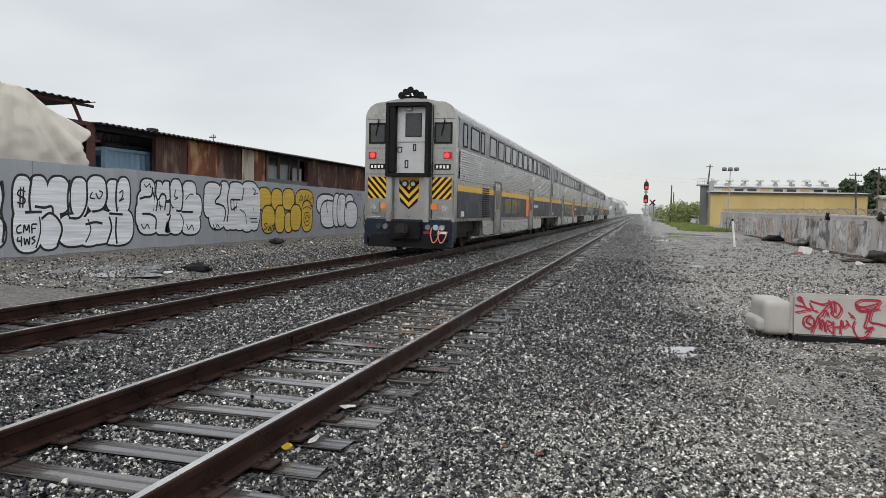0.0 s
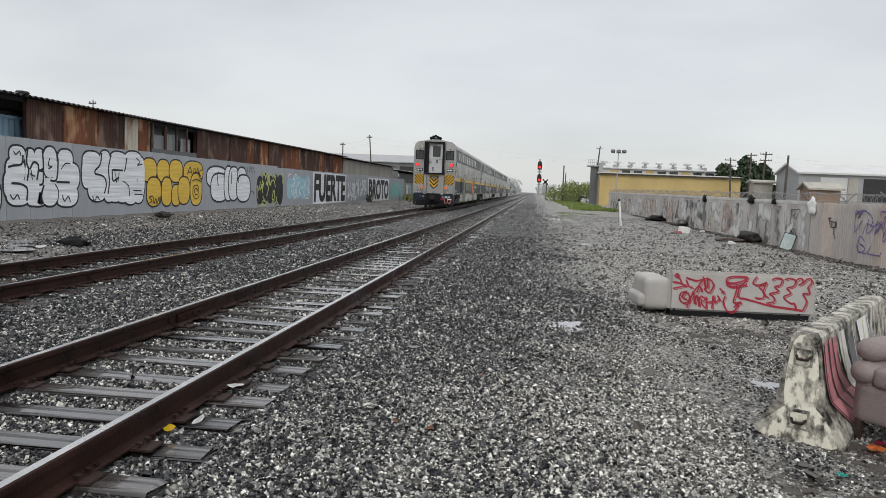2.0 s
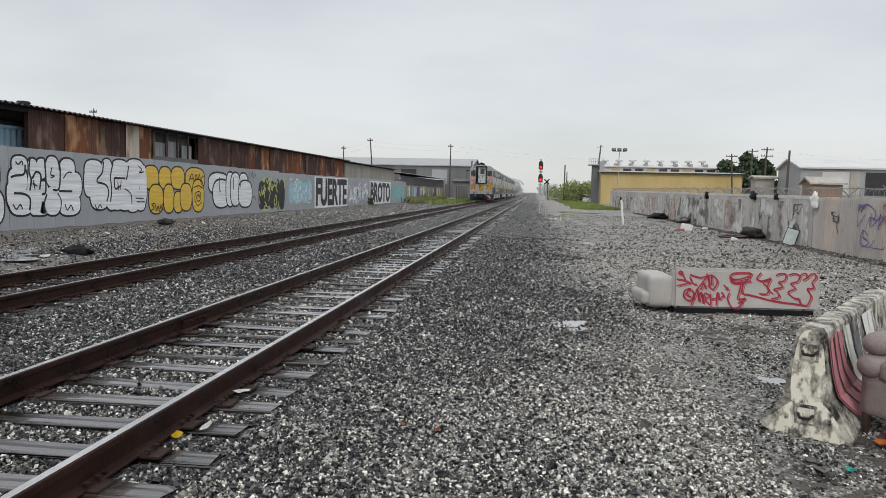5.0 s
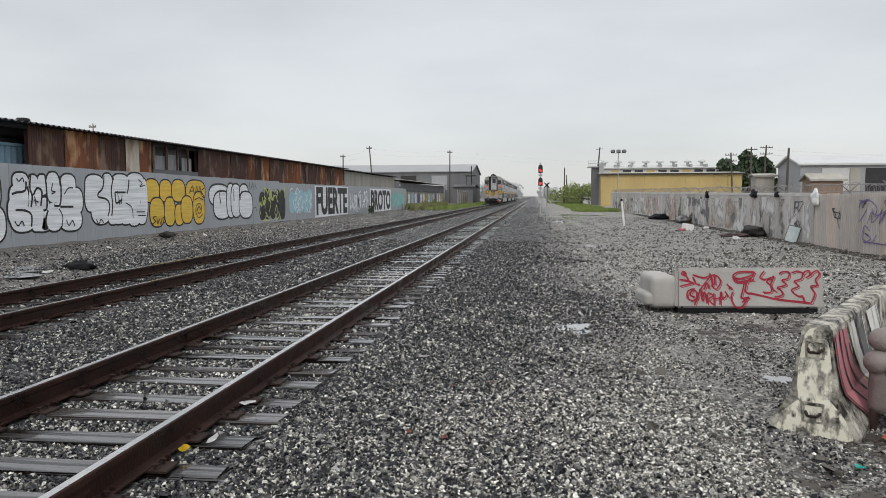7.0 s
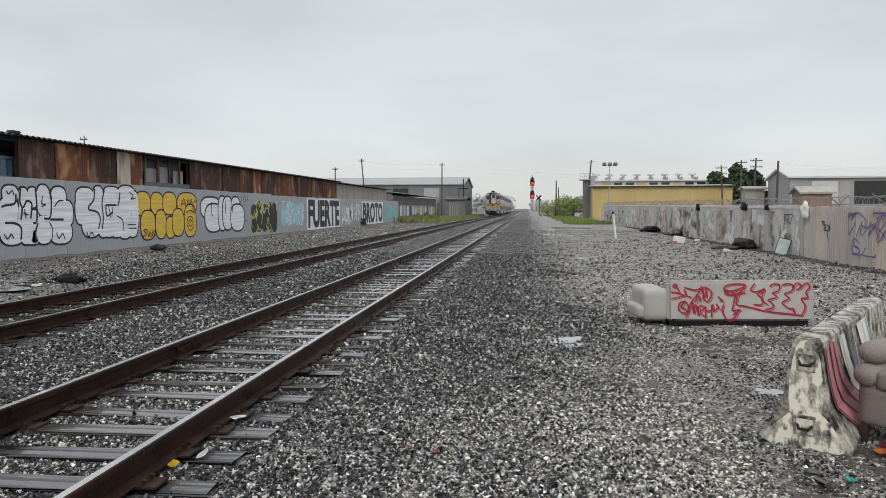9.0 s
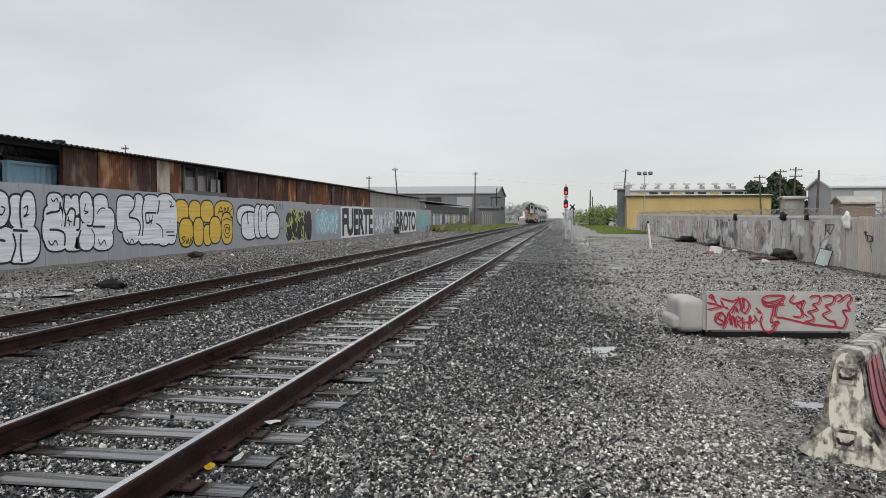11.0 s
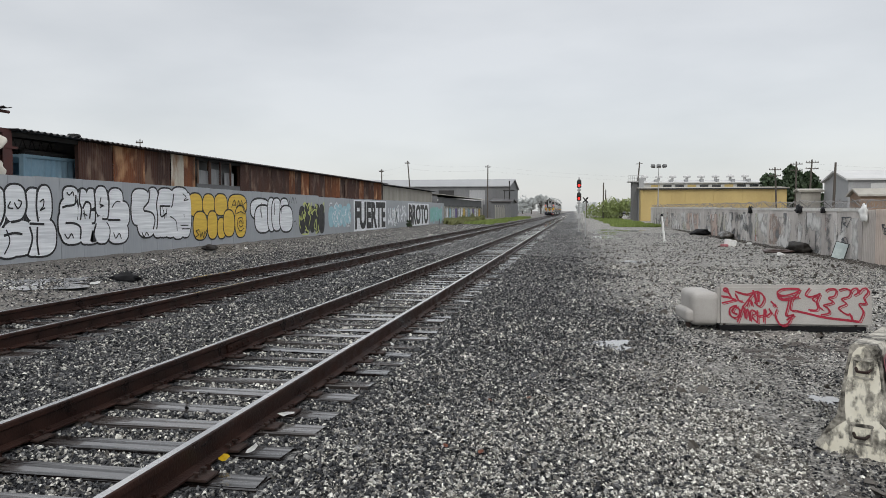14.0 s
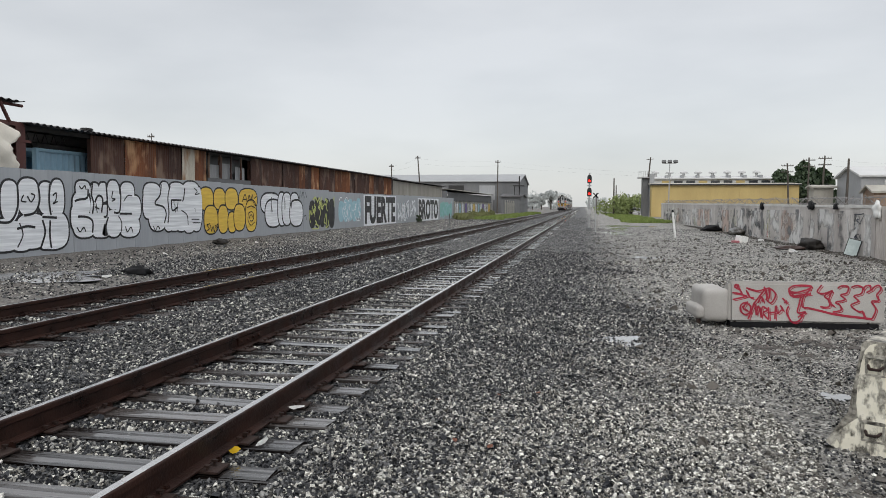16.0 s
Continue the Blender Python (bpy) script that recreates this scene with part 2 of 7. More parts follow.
M_WALL = mat("grey_painted_sheet", (0.275, 0.295, 0.318), (0.40, 0.42, 0.445), 0.55, 0, 0.8, 14, 0.15, (1, 1, 0.3), 0.7, 0.12)
M_WHITEP = mat("silver_spray_paint", (0.56, 0.58, 0.61), (0.93, 0.95, 0.97), 0.5, 0.0, 2.4, 5.5, 0.1, (1, 0.22, 6), 0.55)
M_BLACKP = mat("black_spray_paint", (0.012, 0.012, 0.014), (0.03, 0.03, 0.033), 0.55, 0, 3, 30, 0.05)
M_YELLOWP = mat("ochre_spray_paint", (0.56, 0.34, 0.03), (0.82, 0.58, 0.10), 0.5, 0, 2, 8, 0.05, (1, 0.3, 5), 0.7)
M_CYANP = mat("cyan_spray_paint", (0.22, 0.42, 0.5), (0.42, 0.62, 0.68), 0.5, 0, 3, 20, 0.05)
M_GREENP = mat("teal_spray_paint", (0.12, 0.36, 0.34), (0.28, 0.55, 0.5), 0.5, 0, 3, 20, 0.05)
M_LIMEP = mat("lime_spray_paint", (0.45, 0.5, 0.12), (0.62, 0.66, 0.25), 0.5, 0, 3, 20, 0.05)
M_REDP = mat("red_spray_paint", (0.24, 0.009, 0.026), (0.37, 0.02, 0.047), 0.5, 0, 6, 40, 0.05)
M_PINKP = mat("faded_pink_paint", (0.34, 0.10, 0.12), (0.52, 0.22, 0.24), 0.6, 0, 4, 30, 0.1)
M_PURPLEP = mat("purple_spray_paint", (0.10, 0.07, 0.22), (0.2, 0.15, 0.36), 0.6, 0, 4, 30, 0.05)
def faded(name, dark, light, cover, grain=(4, 4, 0.7)):
    """Old rain-washed paint: broken up into upright streaks that let the wall through."""
    m = mat(name, dark, light, 0.75, 0, 2, 20, 0.05)
    n, l = m.node_tree.nodes, m.node_tree.links
    co = n.new("ShaderNodeTexCoord")
    mp = n.new("ShaderNodeMapping")
    mp.inputs["Scale"].default_value = grain
    l.new(co.outputs["Object"], mp.inputs["Vector"])
    t = n.new("ShaderNodeTexNoise")
    t.inputs["Scale"].default_value, t.inputs["Detail"].default_value = 1.6, 7
    l.new(mp.outputs["Vector"], t.inputs["Vector"])
    r = n.new("ShaderNodeMapRange")
    r.inputs["From Min"].default_value, r.inputs["From Max"].default_value = 0.66 - cover * 0.3, 0.80 - cover * 0.3
    l.new(t.outputs["Fac"], r.inputs["Value"])
    l.new(r.outputs[0], n["Principled BSDF"].inputs["Alpha"])
    return m


M_FADEW = faded("faded_white", (0.55, 0.545, 0.53), (0.70, 0.69, 0.67), 0.7, (0.9, 0.55, 0.6))
M_FADEG = faded("faded_grey", (0.13, 0.135, 0.14), (0.20, 0.20, 0.20), 0.52, (0.9, 0.5, 0.6))
M_FADEB = faded("faded_buff", (0.44, 0.33, 0.28), (0.56, 0.45, 0.39), 0.8, (0.9, 0.5, 0.6))
M_FADER = faded("faded_red", (0.45, 0.10, 0.08), (0.55, 0.18, 0.14), 0.4, (2, 1.5, 1.0))
M_FADEGR = faded("faded_green", (0.34, 0.37, 0.16), (0.45, 0.47, 0.25), 0.4)
M_OLDWASH = faded("old_whitewash", (0.62, 0.585, 0.47), (0.84, 0.81, 0.70), 0.84, (10, 10, 6.0))
M_WETMUD = faded("brown_mud", (0.045, 0.038, 0.032), (0.085, 0.073, 0.062), 0.72, (3, 3, 3))
M_FADEK = faded("rain_streak", (0.06, 0.056, 0.05), (0.11, 0.10, 0.09), 0.34, (2, 1.6, 0.5))
M_PEACHP = mat("peach_buff_paint", (0.44, 0.35, 0.30), (0.64, 0.56, 0.50), 0.7, 0, 1.6, 20, 0.05, (1, 1, 0.25), 0.5)
M_RUST = rust_mat("rusted_sheet", (0.085, 0.034, 0.018), (0.27, 0.10, 0.042), (0.52, 0.30, 0.16), 1.2)
M_RUSTD = rust_mat("dark_rusted_sheet", (0.04, 0.024, 0.020), (0.11, 0.05, 0.034), (0.22, 0.15, 0.11), 1.2)
M_CREAM = rust_mat("cream_sheet", (0.44, 0.40, 0.33), (0.70, 0.66, 0.57), (0.36, 0.22, 0.13), 1.2)
M_PALEWALL = mat("weathered_pale_sheet", (0.25, 0.235, 0.20), (0.42, 0.40, 0.355), 0.75, 0, 1.0, 20, 0.2, (1, 1, 0.2), 0.6, 0.1)
M_ROOF = mat("dark_roof_sheet", (0.035, 0.033, 0.034), (0.09, 0.085, 0.085), 0.55, 0.2, 1.0, 20, 0.2, spread=0.7)
M_TARP = mat("dirty_canvas", (0.58, 0.535, 0.45), (0.84, 0.80, 0.72), 0.85, 0, 1.0, 40, 0.3, (1, 1, 0.4), 0.8)
M_BLUE = mat("faded_blue_container", (0.20, 0.36, 0.48), (0.38, 0.54, 0.63), 0.6, 0, 1.5, 20, 0.2, (1, 1, 0.3), 0.7)
M_BEAM = mat("red_oxide_beam", (0.06, 0.022, 0.02), (0.11, 0.04, 0.035), 0.65, 0, 3, 40, 0.2)
# Near black for dark parts; also painted shade under the eave and in bays.
M_DARK = mat("dark_parts_and_shade", (0.02, 0.02, 0.021), (0.05, 0.048, 0.046), 0.8, 0, 2, 20, 0.2)
M_CONC = mat("stained_concrete", (0.33, 0.30, 0.278), (0.66, 0.63, 0.60), 0.75, 0, 0.9, 18, 0.4, (1, 1, 0.22), 0.5, 0.14)
M_CONCD = mat("barrier_concrete", (0.026, 0.023, 0.018), (0.50, 0.475, 0.41), 0.8, 0, 8.0, 40, 0.9, (1, 1, 0.75), 0.30)
# Whitish concrete: the lit band along the wall's top put into the colour.
M_COPE = mat("lit_top_concrete", (0.50, 0.49, 0.465), (0.74, 0.73, 0.70), 0.75, 0, 1.2, 18, 0.3)
M_SHEET = mat("streaked_sheet_fence", (0.36, 0.315, 0.285), (0.62, 0.585, 0.55), 0.6, 0.1, 0.8, 20, 0.2, (1, 1, 0.2), 0.6)
M_WIRE = mat("galvanised_wire", (0.13, 0.12, 0.115), (0.26, 0.25, 0.24), 0.5, 0.5, 5, 40, 0.0)
M_STEEL = mat("stainless_steel", (0.25, 0.245, 0.235), (0.46, 0.455, 0.44), 0.32, 0.85, 1.2, 30, 0.05, (1, 1, 0.5), 0.8)
M_STEELF = mat("fluted_stainless", (0.42, 0.42, 0.415), (0.60, 0.60, 0.59), 0.34, 0.75, 1.2, 30, 0.05, (1, 0.4, 1), 0.8)
M_NAVY = mat("navy_paint", (0.005, 0.008, 0.016), (0.012, 0.018, 0.034), 0.4, 0, 2, 30, 0.05, spec=0.3)
M_SLATE = mat("slate_grey_paint", (0.024, 0.029, 0.042), (0.042, 0.049, 0.066), 0.5, 0, 2, 30, 0.05, spec=0.25)
M_BAND = mat("grey_band_paint", (0.13, 0.137, 0.155), (0.20, 0.207, 0.225), 0.4, 0, 2, 30, 0.05)
M_YELLOW = mat("yellow_stripe", (0.66, 0.36, 0.02), (0.78, 0.46, 0.035), 0.45, 0, 2, 30, 0.05)
M_ORANGE = mat("orange_paint", (0.75, 0.16, 0.03), (0.85, 0.24, 0.05), 0.5, 0, 2, 30, 0.05)
M_BLACK = mat("black_rubber", (0.005, 0.005, 0.006), (0.014, 0.014, 0.015), 0.7, 0, 3, 40, 0.1, spec=0.15)
M_UNDER = mat("grimy_undergear", (0.010, 0.009, 0.008), (0.04, 0.035, 0.031), 0.65, 0.1, 4, 30, 0.3, spec=0.2)
M_GLASS = mat("dark_window_glass", (0.022, 0.025, 0.028), (0.05, 0.054, 0.058), 0.2, 0, 1, 10, 0.0, spec=0.5)
M_LENS = mat("lamp_lens", (0.20, 0.20, 0.20), (0.62, 0.62, 0.60), 0.15, 0.3, 14, 60, 0.0, spread=0.4)
M_DOOR = mat("pale_door_paint", (0.40, 0.41, 0.42), (0.52, 0.53, 0.535), 0.4, 0.2, 2, 30, 0.05)
M_REDLAMP = glow("red_lamp", (1.0, 0.018, 0.012), 3.2)
M_HOSE = mat("red_hose", (0.5, 0.12, 0.10), (0.7, 0.25, 0.2), 0.5, 0, 5, 30, 0.0)
M_PALEBAR = mat("pale_lettering", (0.72, 0.72, 0.70), (0.8, 0.8, 0.78), 0.5, 0, 5, 30, 0.0)
M_YB = mat("ochre_cladding", (0.40, 0.295, 0.115), (0.54, 0.41, 0.175), 0.6, 0, 0.5, 8, 0.1, (1, 1, 0.3), 0.7)
M_WHITE = mat("white_sheet", (0.44, 0.44, 0.435), (0.60, 0.60, 0.59), 0.7, 0, 0.5, 8, 0.1, spread=0.8, spec=0.2)
M_GREY = mat("grey_cladding", (0.24, 0.245, 0.25), (0.36, 0.365, 0.37), 0.65, 0, 0.4, 6, 0.1, (1, 1, 0.3), 0.6)
M_GREYD = mat("dark_grey_cladding", (0.10, 0.102, 0.105), (0.18, 0.182, 0.185), 0.7, 0, 0.4, 6, 0.1, (1, 1, 0.3), 0.6)
M_BROWN = mat("brown_boards", (0.17, 0.115, 0.08), (0.30, 0.21, 0.15), 0.75, 0, 1, 10, 0.2, (1, 1, 0.3), 0.6)
M_POLE = mat("creosoted_pole", (0.05, 0.042, 0.036), (0.11, 0.095, 0.08), 0.8, 0, 2, 20, 0.2, (4, 4, 0.4))
M_LEAF = mat("dark_leaves", (0.018, 0.032, 0.016), (0.055, 0.085, 0.04), 0.6, 0, 1, 10, 0.1, spread=0.9, island=0.6)
M_SHRUB = mat("spring_leaves", (0.14, 0.18, 0.06), (0.30, 0.35, 0.14), 0.6, 0, 0.6, 10, 0.1, spread=0.9, island=0.5, spec=0.2)
M_GRASS = mat("wet_grass", (0.10, 0.14, 0.035), (0.24, 0.30, 0.09), 0.6, 0, 0.5, 10, 0.1, spread=0.9, island=0.6, spec=0.2)
M_WEED = mat("dry_weeds", (0.12, 0.13, 0.05), (0.24, 0.25, 0.11), 0.6, 0, 0.5, 10, 0.1, spread=0.9, island=0.5)
# Leaves bleached to pale grey: distance haze put into the base colour.
M_HAZE = mat("haze_painted_leaves", (0.44, 0.46, 0.455), (0.58, 0.60, 0.59), 0.9, 0, 0.2, 3, 0.1, spread=0.8, island=0.3, spec=0.1)
M_SOFA = mat("soaked_sofa_cloth", (0.30, 0.283, 0.262), (0.45, 0.435, 0.41), 0.85, 0, 2.5, 60, 0.3, spread=0.7)
M_CHAIR = mat("taupe_velour", (0.15, 0.125, 0.118), (0.28, 0.24, 0.225), 0.9, 0, 4, 70, 0.4, spread=0.7)
M_WOODD = mat("dark_stained_wood", (0.03, 0.018, 0.014), (0.06, 0.035, 0.028), 0.5, 0, 6, 50, 0.2)
M_TRASHW = mat("white_litter", (0.6, 0.6, 0.58), (0.8, 0.8, 0.78), 0.6, 0, 8, 40, 0.2)
M_TRASHY = mat("yellow_litter", (0.7, 0.48, 0.02), (0.85, 0.6, 0.05), 0.5, 0, 8, 40, 0.2)
M_PANEGREEN = mat("pale_greenish_pane", (0.40, 0.47, 0.46), (0.55, 0.62, 0.60), 0.3, 0, 3, 20, 0.05)
M_BOOM = mat("blue_machine_paint", (0.04, 0.14, 0.30), (0.08, 0.22, 0.42), 0.45, 0, 3, 30, 0.1)
M_TEAL = mat("teal_plastic", (0.02, 0.42, 0.36), (0.05, 0.55, 0.47), 0.3, 0, 8, 40, 0.1)
M_ORLIT = mat("orange_litter", (0.6, 0.15, 0.03), (0.75, 0.25, 0.06), 0.6, 0, 8, 40, 0.2)
M_DEADLEAF = mat("dead_leaf", (0.16, 0.05, 0.03), (0.30, 0.11, 0.055), 0.6, 0, 8, 40, 0.2)
M_SIGNAL = mat("signal_black", (0.01, 0.01, 0.011), (0.025, 0.025, 0.026), 0.55, 0, 4, 30, 0.05)
M_ALU = mat("mast_aluminium", (0.35, 0.35, 0.35), (0.5, 0.5, 0.5), 0.45, 0.6, 4, 30, 0.05)

# ---- building helpers ----


def mesh_of(name, bm, material, smooth=False):
    me = bpy.data.meshes.new(name)
    bm.to_mesh(me)
    bm.free()
    for m in (material if isinstance(material, (list, tuple)) else [material]):
        me.materials.append(m)
    if smooth:
        me.polygons.foreach_set("use_smooth", [True] * len(me.polygons))
    return me


def thing(name, label, category, m=None, group="", kind=""):
    ob = new(name)
    ob.empty_display_size = 0.2
    if m is not None:
        ob.matrix_world = m
    return tagged(ob, label, category, group, kind)


def solo(name, bm, material, label="", category="", group="", kind="", smooth=False, m=None):
    ob = new(name, mesh_of(name, bm, material, smooth))
    if m is not None:
        ob.matrix_world = m
    return tagged(ob, label, category, group, kind)


def part(name, bm, material, parent, label="", smooth=False, kind=""):
    ob = new(name, mesh_of(name, bm, material, smooth))
    ob.parent = parent
    return tagged(ob, label, kind=kind)


def shared(name, me, parent, m):
    ob = new(name, me)
    ob.parent = parent
    ob.matrix_basis = m
    return ob


def box(bm, x0, x1, y0, y1, z0, z1, bevel=0.0, m=None):
    vs = [bm.verts.new((x, y, z)) for x in (x0, x1) for y in (y0, y1) for z in (z0, z1)]
    fs = [bm.faces.new([vs[i] for i in q]) for q in ((0, 1, 3, 2), (4, 6, 7, 5), (0, 4, 5, 1), (2, 3, 7, 6), (0, 2, 6, 4), (1, 5, 7, 3))]
    if bevel:
        es = list({e for f in fs for e in f.edges})
        r = bmesh.ops.bevel(bm, geom=es, offset=bevel, segments=2, affect="EDGES", clamp_overlap=True)
        vs = list({v for f in r["faces"] for v in f.verts} | {v for v in vs if v.is_valid})
    if m is not None:
        bmesh.ops.transform(bm, matrix=m, verts=[v for v in vs if v.is_valid])
    return bm


def rod(bm, a, b, r0, r1=None, seg=8):
    """A round bar from a to b, tapered from r0 to r1, with closed ends."""
    r1 = r0 if r1 is None else r1
    a, b = Vector(a), Vector(b)
    q = (b - a).to_track_quat("Z", "Y").to_matrix()
    rings = []
    for p, r in ((a, r0), (b, r1)):
        rings.append([bm.verts.new(p + q @ Vector((r * math.cos(2 * math.pi * i / seg), r * math.sin(2 * math.pi * i / seg), 0))) for i in range(seg)])
    for i in range(seg):
        j = (i + 1) % seg
        bm.faces.new((rings[0][i], rings[0][j], rings[1][j], rings[1][i]))
    bm.faces.new(rings[0][::-1])
    bm.faces.new(rings[1])
    return bm


def tube(bm, pts, r, seg=6):
    for a, b in zip(pts, pts[1:]):
        rod(bm, a, b, r, r, seg)
    return bm


def prism(bm, prof, a, b, place):
    """A closed outline prof (2D) swept from a to b; place(u, v, w) gives the point."""
    r0 = [bm.verts.new(place(u, v, a)) for u, v in prof]
    r1 = [bm.verts.new(place(u, v, b)) for u, v in prof]
    k = len(prof)
    for i in range(k):
        j = (i + 1) % k
        bm.faces.new((r0[i], r0[j], r1[j], r1[i]))
    bm.faces.new(r0[::-1])
    bm.faces.new(r1)
    bmesh.ops.recalc_face_normals(bm, faces=bm.faces[:])
    return bm


def ribbon(bm, pts, width, place, lift=0.0):
    """A flat painted stroke along pts (2D) of that width; place(u, v, lift) gives the point."""
    n = len(pts)
    left, right = [], []
    for i in range(n):
        a, b = pts[max(0, i - 1)], pts[min(n - 1, i + 1)]
        dx, dy = b[0] - a[0], b[1] - a[1]
        d = math.hypot(dx, dy) or 1.0
        ox, oy = -dy / d * width / 2, dx / d * width / 2
        left.append(bm.verts.new(place(pts[i][0] + ox, pts[i][1] + oy, lift)))
        right.append(bm.verts.new(place(pts[i][0] - ox, pts[i][1] - oy, lift)))
    for i in range(n - 1):
        bm.faces.new((left[i], right[i], right[i + 1], left[i + 1]))
    return bm


def curve_pts(pts, step=6, closed=False):
    """A smooth line through a few points."""
    out, n = [], len(pts)
    rng = range(n if closed else n - 1)
    for i in rng:
        if closed:
            p = [pts[(i + k) % n] for k in (-1, 0, 1, 2)]
        else:
            p = [pts[max(0, i - 1)], pts[i], pts[i + 1], pts[min(n - 1, i + 2)]]
        for s in range(step):
            t = s / step
            out.append(tuple(0.5 * (2 * p[1][c] + (p[2][c] - p[0][c]) * t + (2 * p[0][c] - 5 * p[1][c] + 4 * p[2][c] - p[3][c]) * t * t
                                    + (3 * p[1][c] - p[0][c] - 3 * p[2][c] + p[3][c]) * t ** 3) for c in range(2)))
    if not closed:
        out.append(tuple(pts[-1]))
    return out


def bubble(bm, u, v, ru, rv, place, lift, power=2.6, tilt=0.0, grow=0.0):
    """A filled, rounded lobe of spray paint."""
    k = 28
    vs = []
    for i in range(k):
        a = 2 * math.pi * i / k
        c, s = math.cos(a), math.sin(a)
        x = math.copysign(abs(c) ** (2 / power), c) * (ru + grow)
        y = math.copysign(abs(s) ** (2 / power), s) * (rv + grow)
        vs.append(bm.verts.new(place(u + x + tilt * y, v + y, lift)))
    bm.faces.new(vs)


def blob_fill(bm, pts, place, lift):
    bm.faces.new([bm.verts.new(place(u, v, lift)) for u, v in pts])


def lettering(text, height, bold=0.0):
    """The built-in font as a flat mesh in its own plane, scaled to that height of capitals."""
    cu = bpy.data.curves.new("lettering", "FONT")
    cu.body, cu.size, cu.offset = text, height / 0.7, bold
    cu.resolution_u = 3
    ob = new("lettering", cu)
    dg = bpy.context.evaluated_depsgraph_get()
    me = bpy.data.meshes.new_from_object(ob.evaluated_get(dg))
    bpy.data.objects.remove(ob)
    return me


def stones(name, count, x0, x1, y0, y1, size, material, label, keep=None, seed=1, flat=0.6, sink=0.3):
    """Loose angular stones strewn over a stretch of ground, in one mesh."""
    rng = np.random.default_rng(seed)
    x, y = rng.uniform(x0, x1, count), rng.uniform(y0, y1, count)
    if keep is not None:
        k = keep(x, y, rng)
        x, y = x[k], y[k]
    n = len(x)
    base = np.array([[a, b, c] for a in (-1, 1) for b in (-1, 1) for c in (-1, 1)], float) * 0.58
    v = np.repeat(base[None], n, 0) * (1 + rng.uniform(-0.42, 0.34, (n, 8, 3)))
    v[:, 1::2, :2] *= rng.uniform(0.45, 0.95, (n, 1, 2))
    v[:, :, 2] += rng.uniform(-0.35, 0.35, (n, 8))
    s = rng.lognormal(0, 0.27, n) * size * 0.5
    v *= s[:, None, None] * rng.uniform(0.6, 1.45, (n, 1, 3))
    v[:, :, 2] *= flat
    q = rng.normal(size=(n, 4))
    q[:, 1:3] *= 0.45
    q /= np.linalg.norm(q, axis=1)[:, None]
    w, a, b, c = q.T
    rot = np.stack([np.stack([1 - 2 * (b * b + c * c), 2 * (a * b - c * w), 2 * (a * c + b * w)], -1),
                    np.stack([2 * (a * b + c * w), 1 - 2 * (a * a + c * c), 2 * (b * c - a * w)], -1),
                    np.stack([2 * (a * c - b * w), 2 * (b * c + a * w), 1 - 2 * (a * a + b * b)], -1)], 1)
    v = np.einsum("nij,nkj->nki", rot, v)
    z = ground_z(x, y) + s * flat * (1 - 2 * sink) * rng.uniform(0.3, 1.2, n)
    v += np.stack([x, y, z], -1)[:, None, :]
    quads = np.array([(0, 1, 3, 2), (4, 6, 7, 5), (0, 4, 5, 1), (2, 3, 7, 6), (1, 5, 7, 3)])  # open below, where they lie in the ground
    loops = (quads[None] + (np.arange(n) * 8)[:, None, None]).reshape(-1)
    me = bpy.data.meshes.new(name)
    me.vertices.add(n * 8)
    me.vertices.foreach_set("co", v.reshape(-1))
    me.loops.add(len(loops))
    me.loops.foreach_set("vertex_index", loops)
    me.polygons.add(n * 5)
    me.polygons.foreach_set("loop_start", np.arange(n * 5) * 4)
    me.polygons.foreach_set("loop_total", np.full(n * 5, 4))
    me.update(calc_edges=True)
    me.polygons.foreach_set("use_smooth", [False] * len(me.polygons))
    me.materials.append(material)
    return tagged(new(name, me), label, "gravel", kind="stuff")


# ---- the ground ----
T1, T2 = -3.215, -7.40          # centres of the two tracks
R1, R2 = 0.25, 0.30            # tops of their rails
GX = np.array([-4000, -60, -15, -14.3, -13.7, -10.8, -9.6, -8.9, -6.0, -5.3, -4.8, -1.9, -0.9, 0.6, 4000], float)
GZ = np.array([0.33, 0.33, 0.33, 0.20, 0.12, 0.10, 0.04, 0.085, 0.085, 0.0, 0.03, 0.03, 0.0, 0.0, 0.0], float)


def ground_z(x, y):
    x, y = np.asarray(x, float), np.asarray(y, float)
    lump = 0.018 * np.sin(x * 2.3 + 1.3 * np.sin(y * 0.9)) * np.sin(y * 1.7 + 0.8 * np.sin(x * 1.1)) + 0.012 * np.sin(x * 5.1 + y * 3.3)
    near = np.clip((60 - np.abs(y)) / 20, 0, 1) * np.clip((30 - np.abs(x)) / 10, 0, 1)
    return np.interp(x, GX, GZ) + lump * near * np.where((x < -1.9) & (x > -9.0), 0.35, 1.0)


